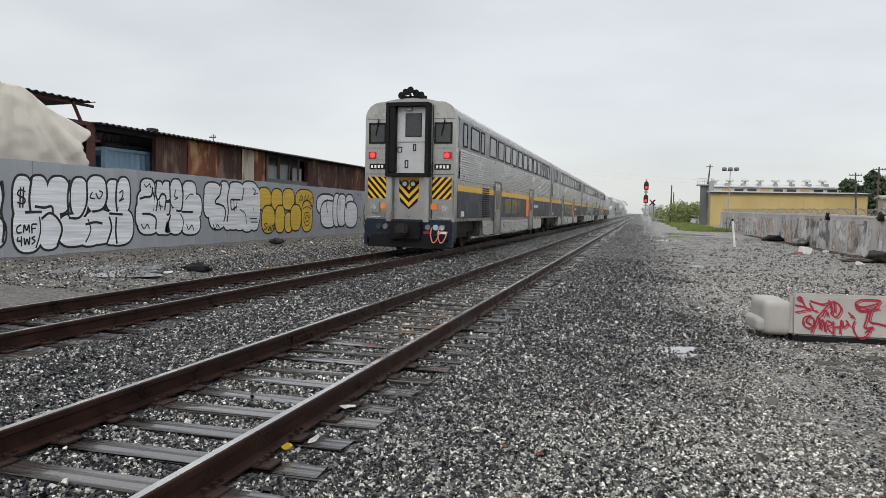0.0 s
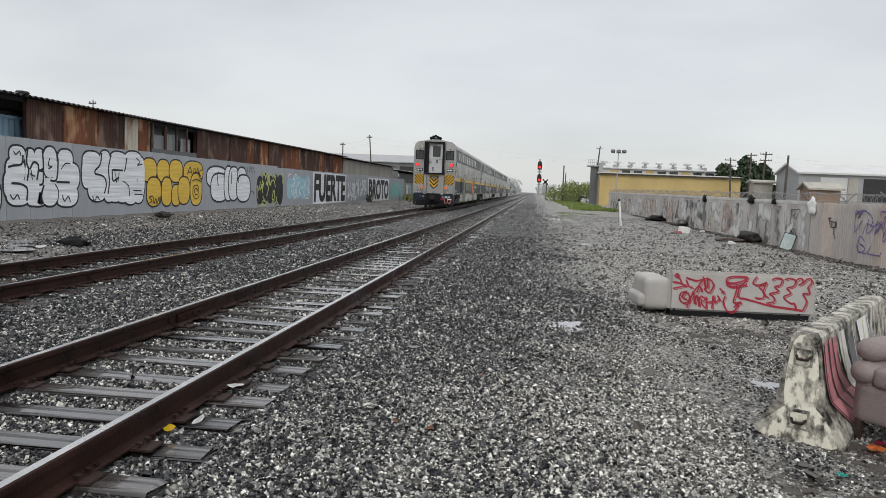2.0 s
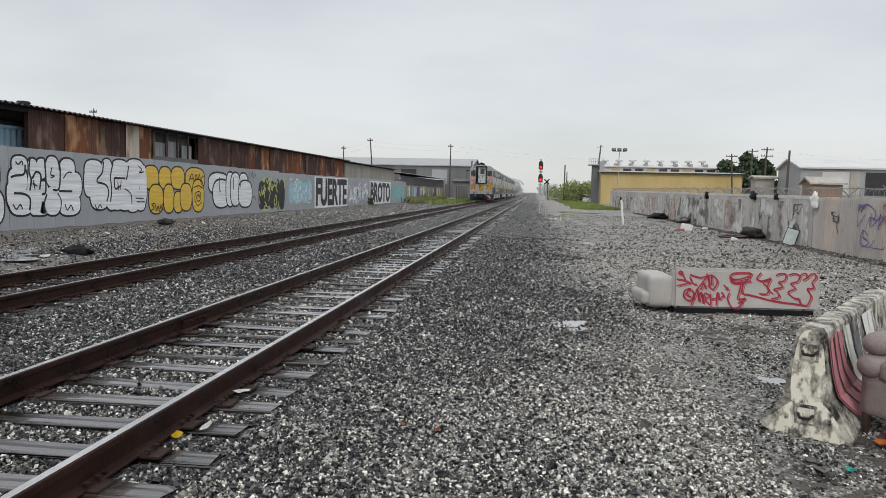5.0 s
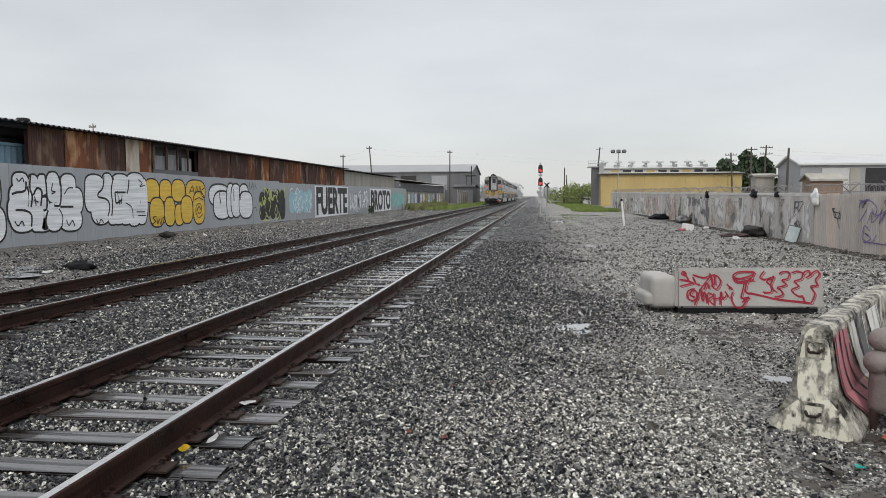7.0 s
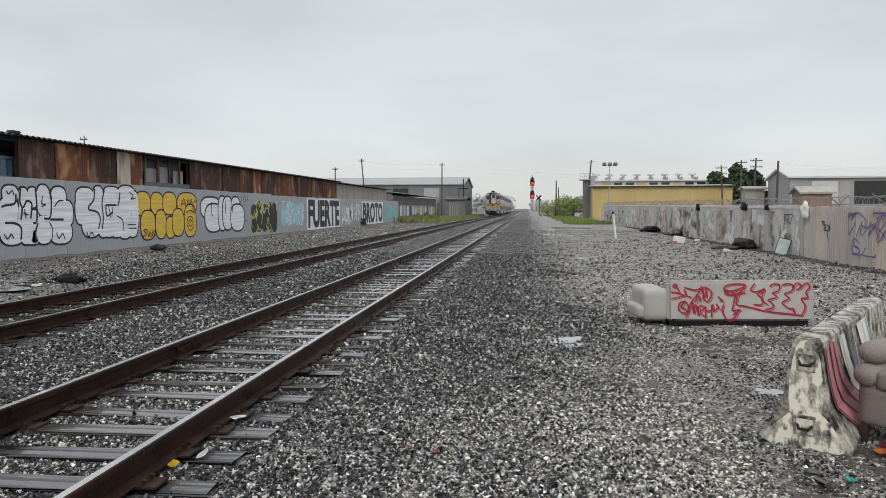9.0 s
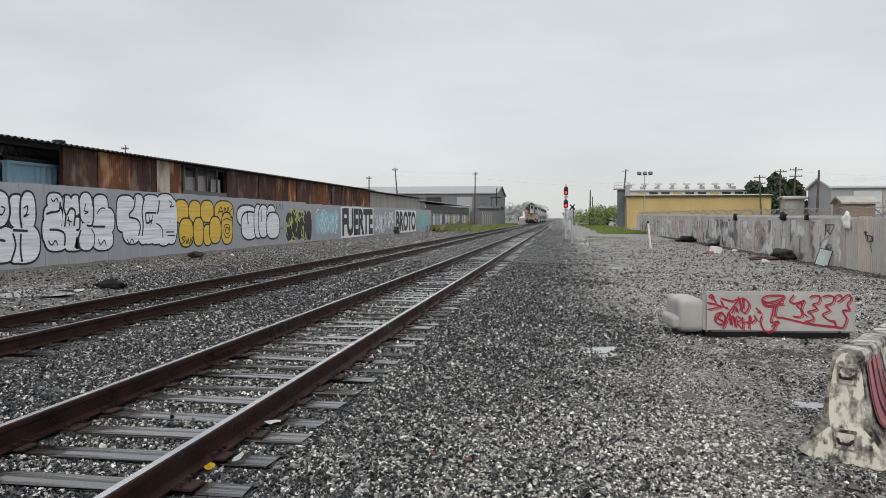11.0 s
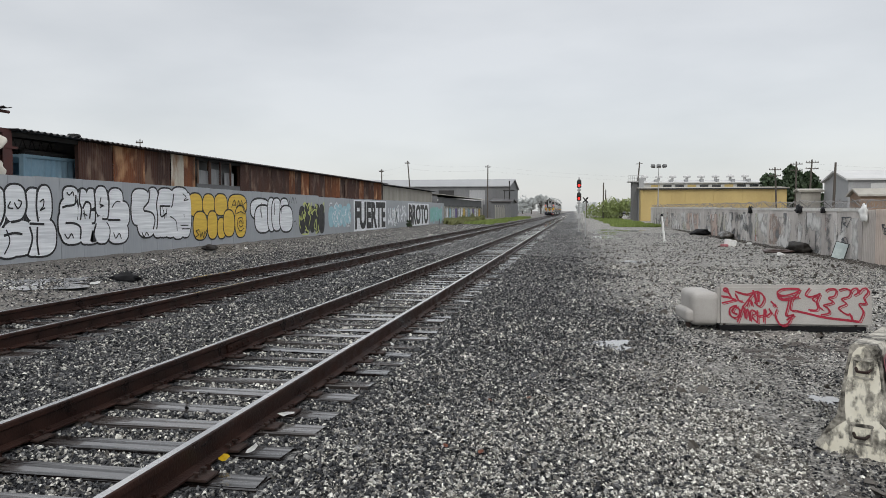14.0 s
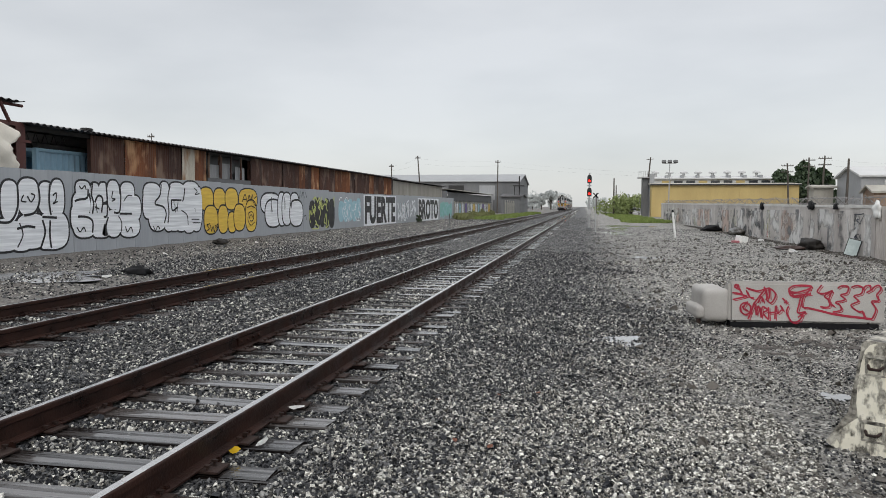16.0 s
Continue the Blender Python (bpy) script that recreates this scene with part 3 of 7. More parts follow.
def ground():
    xs = np.concatenate([[-4000, -1200, -400, -150, -60, -30, -20], np.arange(-15.5, 11.0, 0.25), [13, 20, 40, 100, 300, 1000, 4000]])
    ys = np.concatenate([[-400, -100, -30, -10], np.arange(-2, 40, 0.3), np.arange(40, 90, 2.0), [95, 110, 140, 200, 300, 500, 1000, 2000, 4500]])
    gx, gy = np.meshgrid(xs, ys, indexing="ij")
    v = np.stack([gx, gy, ground_z(gx, gy)], -1).reshape(-1, 3)
    k = len(ys)
    i, j = np.meshgrid(np.arange(len(xs) - 1), np.arange(k - 1), indexing="ij")
    a = (i * k + j).reshape(-1)
    f = np.stack([a, a + k, a + k + 1, a + 1], -1)
    me = bpy.data.meshes.new("ground")
    me.from_pydata(v.tolist(), [], f.tolist())
    me.polygons.foreach_set("use_smooth", [True] * len(f))
    me.materials.append(M_GROUND)
    tagged(new("ground", me), "wet grey gravel and packed dirt along the railway", "ground", kind="structure")


ground()


def puddle(x, y, ru, rv, seed, material, label, name="puddle", lift=0.022):
    rng = random.Random(seed)
    k = 90
    ph = [rng.uniform(0, 6.28) for _ in range(4)]
    bm = bmesh.new()
    top = []
    z = float(ground_z(x, y)) + lift
    for i in range(k):
        a = 2 * math.pi * i / k
        r = 1 + 0.12 * math.sin(13 * a + ph[1]) + 0.08 * math.sin(17 * a + ph[0]) + 0.28 * math.sin(2 * a + ph[0]) + 0.2 * math.sin(3 * a + ph[1]) + 0.14 * math.sin(5 * a + ph[2]) + 0.1 * math.sin(9 * a + ph[3])
        top.append(bm.verts.new((x + ru * r * math.cos(a), y + rv * r * math.sin(a), z)))
    bm.faces.new(top)
    solo(name, bm, material, label, "puddle", kind="structure")


# ---- the tracks ----


def rail_profile():
    return [(-0.075, 0), (0.075, 0), (0.075, 0.012), (0.014, 0.03), (0.010, 0.125), (0.036, 0.14), (0.036, 0.172), (0.034, 0.180), (0.026, 0.187),
            (-0.026, 0.187), (-0.034, 0.180), (-0.036, 0.172), (-0.036, 0.14), (-0.010, 0.125), (-0.014, 0.03), (-0.075, 0.012)]


HALF = 0.775                   # from a track's middle to the middle of a rail head


def railway(cx, top, seed, label):
    rng = random.Random(seed)
    track = thing("railway_track", label, "railway track", group="railway tracks")
    for side in (-HALF, HALF):
        bm = bmesh.new()
        prism(bm, rail_profile(), -6, 600, lambda u, v, w: (cx + side + u, w, top - 0.187 + v))
        bm.faces.ensure_lookup_table()
        for f in bm.faces:
            if f.normal.z > 0.95 and f.calc_center_median().z > top - 0.02:
                f.material_index = 1
        part("rail", bm, [M_RAIL, M_RAILTOP], track, "dark rusty steel rail with a worn top")
    # timbers
    tz = top - 0.195
    kinds = []
    for i in range(6):
        bm = bmesh.new()
        box(bm, -1.3, 1.3, -0.115, 0.115, -0.17, 0, 0.012)
        for v in bm.verts:
            v.co.x += rng.uniform(-0.035, 0.035)
            v.co.y += rng.uniform(-0.012, 0.012)
            v.co.z += rng.uniform(-0.010, 0.004)
        kinds.append(mesh_of("timber", bm, M_TIE))
    bm = bmesh.new()
    box(bm, -0.19, 0.19, -0.09, 0.09, 0.0, 0.016, 0.004)
    for sx in (-0.1, 0.1):
        for sy in (-0.05, 0.05):
            rod(bm, (sx, sy, 0.0), (sx, sy, 0.035), 0.010, 0.010, 6)
            box(bm, sx - 0.018, sx + 0.018, sy - 0.013, sy + 0.013, 0.034, 0.048)
    plate = mesh_of("tie_plate", bm, M_PLATE)
    bm = bmesh.new()
    box(bm, -0.095, 0.095, -0.014, 0.014, -0.022, 0.006, 0.004)
    box(bm, 0.07, 0.10, -0.018, 0.018, -0.022, 0.028, 0.005)
    box(bm, -0.10, -0.07, -0.018, 0.018, -0.022, 0.028, 0.005)
    anchor = mesh_of("rail_anchor", bm, M_RAIL)
    k = 0
    y = -2.03
    far = bmesh.new()
    while y < 330:
        if y < 75:
            m = pose(cx + rng.uniform(-0.05, 0.05), y, tz, 0, rng.uniform(-0.4, 0.4), rng.uniform(-1.2, 1.2))
            tie = shared("tie", rng.choice(kinds), track, m)
            if 2 < y < 26:
                for side in (-HALF, HALF):
                    shared("tie_plate", plate, tie, pose(side, 0, 0.001))
                    if y < 16:
                        shared("rail_anchor", anchor, tie, pose(side, 0.135, 0.012))
        else:
            box(far, cx - 1.3, cx + 1.3, y - 0.115, y + 0.115, tz - 0.1, tz)
        k += 1
        y = -2.03 + 0.515 * k + rng.uniform(-0.03, 0.03)
    part("far_ties", far, M_TIE, track, kind="stuff")
    return track


track_near = railway(T1, R1, 5, "single railway track with wet timber ties and rusty rails")
track_far = railway(T2, R2, 9, "second railway track with rusty rails sunk in ballast")
bm = bmesh.new()
box(bm, T1 - HALF + 0.012, T1 - HALF + 0.034, 7.75, 8.35, R1 - 0.155, R1 - 0.062, 0.006)
for k in range(4):
    rod(bm, (T1 - HALF + 0.03, 7.82 + 0.15 * k, R1 - 0.108), (T1 - HALF + 0.055, 7.82 + 0.15 * k, R1 - 0.108), 0.017, 0.017, 6)
part("joint_bar", bm, M_RAIL, track_near)

# ---- the grey sheet wall along the west side ----
WX = -15.0


def on_wall(u, v, lift):
    return (WX + 0.030 + lift, u, v)


def corrugated(bm, x, y0, y1, z0, z1, pitch=0.2, depth=0.03, thick=0.004, axis="y"):
    """An upright sheet with round ribs, running along y (or x), with a back face."""
    n = max(2, int(round((y1 - y0) / pitch * 6)))
    rows = []
    for off in (0.0, -thick):
        lo, hi = [], []
        for i in range(n + 1):
            s = y0 + (y1 - y0) * i / n
            d = depth * 0.5 * math.sin(2 * math.pi * s / pitch) + off
            p = (x + d, s) if axis == "y" else (s, x + d)
            lo.append(bm.verts.new((*p, z0)))
            hi.append(bm.verts.new((*p, z1)))
        rows.append((lo, hi))
    (a, b), (c, d) = rows
    for i in range(n):
        bm.faces.new((a[i], a[i + 1], b[i + 1], b[i]))
        bm.faces.new((c[i], d[i], d[i + 1], c[i + 1]))
        bm.faces.new((b[i], b[i + 1], d[i + 1], d[i]))
    bm.faces.new((a[0], b[0], d[0], c[0]))
    bm.faces.new((a[n], c[n], d[n], b[n]))


wall_west = thing("wall_west", "grey painted sheet metal boundary wall covered in graffiti", "wall", kind="structure")
rng = random.Random(3)
panel_meshes = []
for i in range(5):
    bm = bmesh.new()
    box(bm, -0.03, 0.03, 0.004, 0.996, 0, 1, 0.004)
    panel_meshes.append(mesh_of("panel", bm, M_WALL))
y = -6.0
while y < 83:
    top = 2.70 + rng.uniform(-0.012, 0.012) + 0.04 * math.sin(y * 0.11) - (0.06 if y > 40 else 0)
    m = pose(WX + rng.uniform(-0.004, 0.004), y, 0.22) @ Matrix.Diagonal((1, 1, top - 0.22, 1))
    shared("panel", rng.choice(panel_meshes), wall_west, m)
    y += 1.0
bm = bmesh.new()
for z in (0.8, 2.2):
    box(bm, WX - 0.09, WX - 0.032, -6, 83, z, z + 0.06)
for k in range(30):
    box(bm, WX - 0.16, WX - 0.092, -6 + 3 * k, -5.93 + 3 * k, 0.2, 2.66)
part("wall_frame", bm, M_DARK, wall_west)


def piece(y0, lobes, strokes, tags, fill, label, border=0.062, stacked=False):
    """One bubble-letter piece of graffiti, from y0 on: outline, fill and inner lines; stacked: each lobe lies with its outline over the one before."""
    bm = bmesh.new()
    for i, (u, v, ru, rv) in enumerate(lobes):
        bubble(bm, y0 + u, v, ru, rv, on_wall, 0.006 + (0.0012 * i if stacked else 0.0002 * (i % 5)), grow=border)
    part("graffiti_outline", bm, M_BLACKP, wall_west, "black spray outline")
    bm = bmesh.new()
    for i, (u, v, ru, rv) in enumerate(lobes):
        bubble(bm, y0 + u, v, ru, rv, on_wall, 0.0066 + 0.0012 * i if stacked else 0.010 + 0.0004 * (i % 7))
    part("graffiti_fill", bm, fill, wall_west, label)
    for lines, w, lift in ((strokes, 0.07, 0.0150 + 0.008 * stacked), (tags, 0.042, 0.0185 + 0.008 * stacked)):
        bm = bmesh.new()
        for i, pts in enumerate(lines):
            ribbon(bm, curve_pts([(y0 + u, v) for u, v in pts], 6), w, on_wall, lift + 0.0003 * (i % 9))
        part("graffiti_line", bm, M_BLACKP, wall_west, "black spray lines")


def letters_row(y0, y1, z0, z1, n, seed, fill, label):
    """A row of n fat letters, each of stacked lobes, with their inner lines."""
    r = random.Random(seed)
    lobes, lines = [], []
    w = (y1 - y0) / n
    h = z1 - z0
    for i in range(n):
        c = y0 + (i + 0.5) * w
        k = i % 3
        ru = w * 0.50
        if k == 0:
            lobes += [(c - 0.08 * w, z0 + h * 0.72, ru * 0.88, h * 0.28), (c - 0.02 * w, z0 + h * 0.27, ru * 1.02, h * 0.26)]
        elif k == 1:
            lobes += [(c - 0.2 * w, z0 + h * 0.5, ru * 0.62, h * 0.47), (c + 0.22 * w, z0 + h * 0.66, ru * 0.6, h * 0.33), (c + 0.22 * w, z0 + h * 0.25, ru * 0.55, h * 0.23)]
        else:
            lobes += [(c, z0 + h * 0.70, ru * 0.92, h * 0.27), (c - 0.06 * w, z0 + h * 0.42, ru * 0.66, h * 0.36), (c + 0.1 * w, z0 + h * 0.22, ru * 0.92, h * 0.21)]
        b = c + w * 0.47
        lines.append([(b, z0 + h * 0.92), (b + 0.04 * w, z0 + h * 0.72), (b - 0.03 * w, z0 + h * 0.5), (b + 0.05 * w, z0 + h * 0.3), (b, z0 + h * 0.08)])
        if k == 0:
            lines.append([(c - 0.35 * w, z0 + h * 0.53), (c, z0 + h * 0.50), (c + 0.3 * w, z0 + h * 0.55)])
            lines.append([(c - 0.2 * w, z0 + h * 0.80), (c - 0.02 * w, z0 + h * 0.73), (c + 0.05 * w, z0 + h * 0.83)])
        elif k == 1:
            lines.append([(c - 0.05 * w, z0 + h * 0.6), (c + 0.08 * w, z0 + h * 0.68), (c + 0.13 * w, z0 + h * 0.56), (c + 0.02 * w, z0 + h * 0.44)])
            lines.append([(c - 0.05 * w, z0 + h * 0.1), (c - 0.02 * w, z0 + h * 0.3), (c + 0.1 * w, z0 + h * 0.42)])
        else:
            lines.append([(c - 0.3 * w, z0 + h * 0.48), (c + 0.05 * w, z0 + h * 0.47), (c + 0.32 * w, z0 + h * 0.49)])
            lines.append([(c - 0.25 * w, z0 + h * 0.33), (c + 0.1 * w, z0 + h * 0.36)])
        # small tag marks inside the letter
        for _ in range(2):
            tu, tv = c + r.uniform(-0.2, 0.2) * w, z0 + h * r.choice((0.2, 0.78, 0.7))
            lines.append([(tu + 0.06 * w * math.cos(a) + 0.03 * w * r.uniform(-1, 1), tv + 0.07 * h * math.sin(a * 1.7)) for a in range(5)])
    piece(0.0, lobes, lines, [], fill, label)


letters_row(11.2, 14.1, 0.55, 2.35, 3, 21, M_WHITEP, "silver bubble-letter graffiti")
piece(14.4, [(0.28, 1.78, 0.29, 0.57), (0.43, 1.03, 0.45, 0.6), (0.78, 1.88, 0.3, 0.49), (1.12, 1.09, 0.38, 0.62), (1.44, 1.9, 0.38, 0.48), (2.18, 1.85, 0.31, 0.54), (1.97, 0.95, 0.57, 0.43), (2.84, 1.96, 0.4, 0.51), (2.93, 1.02, 0.58, 0.48), (3.5, 1.94, 0.3, 0.45), (3.95, 1.96, 0.27, 0.52), (3.76, 1.02, 0.61, 0.54), (2.55, 0.91, 0.43, 0.41), (3.44, 0.86, 0.28, 0.36)],
      [[(0.56, 2.32), (0.48, 1.82), (0.51, 1.46)], [(0.65, 1.59), (0.96, 1.56), (1.2, 1.59), (1.24, 1.36)], [(0.34, 1.44), (0.87, 1.45)], [(1.83, 2.33), (1.75, 1.84), (1.78, 1.32)], [(2.45, 2.25), (2.44, 1.7), (2.19, 1.31), (1.78, 1.29)], [(0.86, 1.27), (1.14, 1.42), (1.43, 1.24), (1.54, 0.96), (1.38, 0.56)], [(2.65, 1.46), (3.05, 1.54), (3.24, 1.87), (3.2, 2.33)], [(2.39, 1.1), (2.76, 1.16), (3.05, 1.12)], [(3.66, 2.35), (3.61, 1.88), (3.66, 1.46)], [(3.33, 1.41), (3.9, 1.38)], [(3.63, 1.31), (3.6, 0.88), (3.65, 0.51)], [(3.33, 1.32), (3.42, 0.97), (3.23, 0.53)]],
      [[(0.79, 1.33), (0.82, 0.95), (0.67, 0.52)], [(2.48, 1.26), (2.59, 0.94), (2.39, 0.6)], [(0.36, 1.95), (0.2, 2.0), (0.12, 1.88), (0.33, 1.78), (0.3, 1.66), (0.1, 1.68)], [(0.21, 2.08), (0.18, 1.55)], [(0.3, 2.08), (0.27, 1.55)],
       [(0.22, 1.13), (0.09, 1.05), (0.1, 0.93), (0.23, 0.93)], [(0.28, 0.92), (0.31, 1.12), (0.38, 0.98), (0.45, 1.12), (0.47, 0.92)], [(0.72, 1.13), (0.55, 1.12), (0.55, 0.9)], [(0.55, 1.02), (0.67, 1.03)],
       [(0.12, 0.82), (0.1, 0.72), (0.25, 0.72)], [(0.22, 0.84), (0.22, 0.58)], [(0.3, 0.8), (0.33, 0.62), (0.39, 0.76), (0.45, 0.62), (0.48, 0.82)], [(0.65, 0.82), (0.54, 0.78), (0.64, 0.7), (0.53, 0.62)], [(2.66, 2.02), (2.57, 1.86), (2.75, 1.83)], [(2.79, 1.99), (2.92, 1.83), (3.06, 2.0), (2.92, 2.06)], [(3.75, 2.02), (3.9, 2.09), (3.87, 1.89), (3.75, 1.78), (3.95, 1.85)]],
      M_WHITEP, "silver bubble-letter graffiti")
piece(18.9, [(0.54, 2.24, 0.32, 0.24), (0.46, 1.76, 0.39, 0.38), (0.58, 1.14, 0.5, 0.38), (0.21, 1.37, 0.22, 0.37), (1.08, 2.14, 0.21, 0.29), (1.16, 1.44, 0.32, 0.7), (1.48, 2.15, 0.22, 0.3), (1.55, 1.26, 0.24, 0.5), (1.98, 2.07, 0.31, 0.47), (1.97, 1.16, 0.37, 0.44), (2.72, 2.17, 0.37, 0.33), (3.06, 1.65, 0.38, 0.42), (2.8, 1.05, 0.55, 0.36), (2.42, 1.58, 0.32, 0.55), (1.41, 0.94, 0.38, 0.21)],
      [[(0.77, 2.24), (0.71, 1.97), (0.35, 1.91), (0.16, 1.86)], [(0.28, 1.4), (0.68, 1.38), (0.94, 1.24), (0.92, 0.89)], [(0.98, 2.46), (0.92, 2.06), (1.01, 1.8), (0.94, 1.48)], [(1.06, 1.83), (1.23, 2.04), (1.44, 1.94), (1.37, 1.51)], [(1.62, 2.42), (1.66, 1.98), (1.64, 1.44), (1.47, 1.37)], [(1.69, 1.37), (1.57, 1.08), (1.56, 0.79)], [(2.28, 2.44), (2.35, 2.08), (2.27, 1.54), (1.98, 1.51)], [(2.27, 1.47), (2.93, 1.46)]],
      [[(2.21, 1.4), (2.37, 1.15), (2.3, 0.78)], [(2.49, 1.87), (2.71, 2.06), (2.95, 2.07)], [(1.11, 1.8), (1.16, 1.51)], [(1.06, 1.69), (1.27, 1.62)], [(1.95, 2.2), (1.89, 1.98), (2.06, 1.94), (1.88, 1.87)], [(0.37, 2.33), (0.47, 2.24), (0.62, 2.34), (0.67, 2.21)], [(0.22, 1.08), (0.36, 0.94), (0.52, 1.07), (0.61, 0.93)], [(2.55, 1.05), (2.66, 0.86), (2.85, 1.01), (2.96, 0.82)]],
      M_WHITEP, "silver bubble-letter graffiti")
piece(22.5, [(0.52, 2.16, 0.51, 0.36), (0.3, 1.77, 0.33, 0.49), (0.84, 1.4, 0.55, 0.56), (1.28, 2.12, 0.32, 0.47), (1.54, 1.5, 0.37, 0.7), (2.1, 2.28, 0.53, 0.31), (1.91, 1.18, 0.45, 0.38), (2.38, 1.5, 0.51, 0.73), (3.08, 2.14, 0.65, 0.52), (2.92, 1.27, 0.48, 0.57), (3.46, 1.12, 0.33, 0.38), (3.64, 1.7, 0.26, 0.77)],
      [[(1.08, 2.5), (0.99, 2.11), (0.71, 1.89), (0.7, 1.77)], [(0.7, 1.77), (1.19, 1.69), (1.36, 1.44), (1.24, 1.1)], [(1.65, 2.47), (1.49, 2.02), (1.54, 1.5), (1.46, 1.09)], [(1.71, 1.94), (2.39, 1.94)], [(1.71, 1.94), (1.77, 1.56), (2.15, 1.69)], [(2.64, 2.41), (2.55, 2.03), (2.46, 1.9)]],
      [[(1.92, 1.81), (1.99, 1.48)], [(2.15, 1.86), (2.07, 1.52)], [(2.37, 1.56), (2.76, 1.38), (2.83, 0.99)], [(3.08, 1.21), (3.66, 1.2)], [(3.16, 1.07), (3.74, 1.06)], [(3.28, 2.43), (3.53, 2.3), (3.36, 2.17), (3.7, 2.22)], [(0.54, 1.01), (0.67, 0.85), (0.81, 1.0), (0.95, 0.88)]],
      M_WHITEP, "silver bubble-letter graffiti")
piece(26.2, [(0.55, 2.01, 0.54, 0.45), (1.62, 2.02, 0.48, 0.43), (2.67, 2.03, 0.56, 0.45), (4.24, 2.03, 0.9, 0.46), (4.51, 1.28, 0.55, 0.7), (0.89, 1.16, 0.54, 0.56), (1.9, 1.17, 0.42, 0.57), (2.68, 1.02, 0.36, 0.43), (3.37, 1.22, 0.51, 0.57)],
      [], [[(3.62, 1.92), (3.9, 2.25), (4.09, 1.88)], [(3.7, 2.02), (4.07, 2.03)], [(4.16, 1.88), (4.29, 2.23), (4.46, 1.98), (4.62, 2.25), (4.71, 1.88)], [(5.08, 2.18), (4.79, 2.05), (4.82, 1.79), (5.08, 1.72)], [(4.66, 1.2), (4.48, 1.33), (4.31, 1.21), (4.44, 1.04), (4.71, 1.13), (4.65, 1.44), (4.25, 1.41), (4.16, 1.08), (4.44, 0.85), (4.81, 0.98)], [(4.05, 1.63), (4.5, 1.73), (4.92, 1.62)], [(0.78, 1.0), (0.52, 0.96), (0.71, 0.8), (0.44, 0.71)], [(0.81, 0.95), (0.88, 0.7), (1.01, 0.89), (1.11, 0.67), (1.22, 0.94)], [(1.4, 0.99), (1.27, 0.84), (1.41, 0.71)]],
      M_YELLOWP, "ochre yellow bubble-letter graffiti", 0.06, True)
piece(32.0, [(0.86, 1.85, 1.09, 0.48), (1.15, 1.37, 0.93, 0.64), (2.15, 1.58, 0.47, 0.82), (2.78, 1.58, 0.59, 0.81), (3.78, 1.86, 0.54, 0.53), (4.02, 1.35, 0.86, 0.66)],
      [[(0.92, 2.15), (0.86, 1.8), (0.97, 1.44)], [(2.49, 2.17), (2.5, 1.56)], [(3.42, 2.09), (3.3, 1.61)]],
      [[(4.55, 2.54), (4.4, 2.1)], [(4.71, 2.2), (4.93, 2.5), (5.12, 2.15)], [(5.24, 2.51), (5.44, 2.18)], [(4.99, 1.15), (5.26, 1.21), (5.38, 0.99)]],
      M_WHITEP, "silver bubble-letter graffiti", 0.09, True)


def scrawl(y0, y1, z0, z1, n, seed, back, front, label, width=0.08):
    """A dense, unreadable throw-up: a painted ground under many curving strokes."""
    r = random.Random(seed)
    bm = bmesh.new()
    for i in range(n):
        bubble(bm, y0 + (y1 - y0) * (i + 0.5) / n, (z0 + z1) / 2 + r.uniform(-0.12, 0.12), (y1 - y0) / n * 0.62, (z1 - z0) * r.uniform(0.42, 0.5), on_wall, 0.006 + 0.0005 * (i % 4))
    part("graffiti_fill", bm, back, wall_west, label)
    bm = bmesh.new()
    for i in range(n * 3):
        u = y0 + (y1 - y0) * r.random()
        v = z0 + (z1 - z0) * r.uniform(0.1, 0.9)
        pts = [(u, v)]
        for _ in range(4):
            u += r.uniform(-0.5, 0.5) * (y1 - y0) / n
            v += r.uniform(-0.45, 0.45) * (z1 - z0) * 0.6
            pts.append((min(max(u, y0), y1), min(max(v, z0), z1)))
        ribbon(bm, curve_pts(pts, 5), width, on_wall, 0.010 + 0.0004 * (i % 12))
    part("graffiti_line", bm, front, wall_west, "spray paint strokes")


scrawl(37.9, 41.9, 0.45, 2.3, 5, 31, M_BLACKP, M_LIMEP, "black graffiti with lime green strokes")
scrawl(42.8, 47.2, 0.75, 2.25, 5, 32, M_CYANP, M_WHITEP, "pale cyan graffiti", 0.06)
scrawl(57.2, 63.8, 0.55, 2.2, 6, 33, M_WALL, M_WHITEP, "white and cyan graffiti letters", 0.13)
scrawl(58.0, 61.0, 0.7, 2.1, 3, 37, M_CYANP, M_WHITEP, "cyan graffiti", 0.1)
scrawl(75.0, 81.8, 0.5, 2.2, 6, 34, M_GREENP, M_CYANP, "teal and blue graffiti", 0.12)


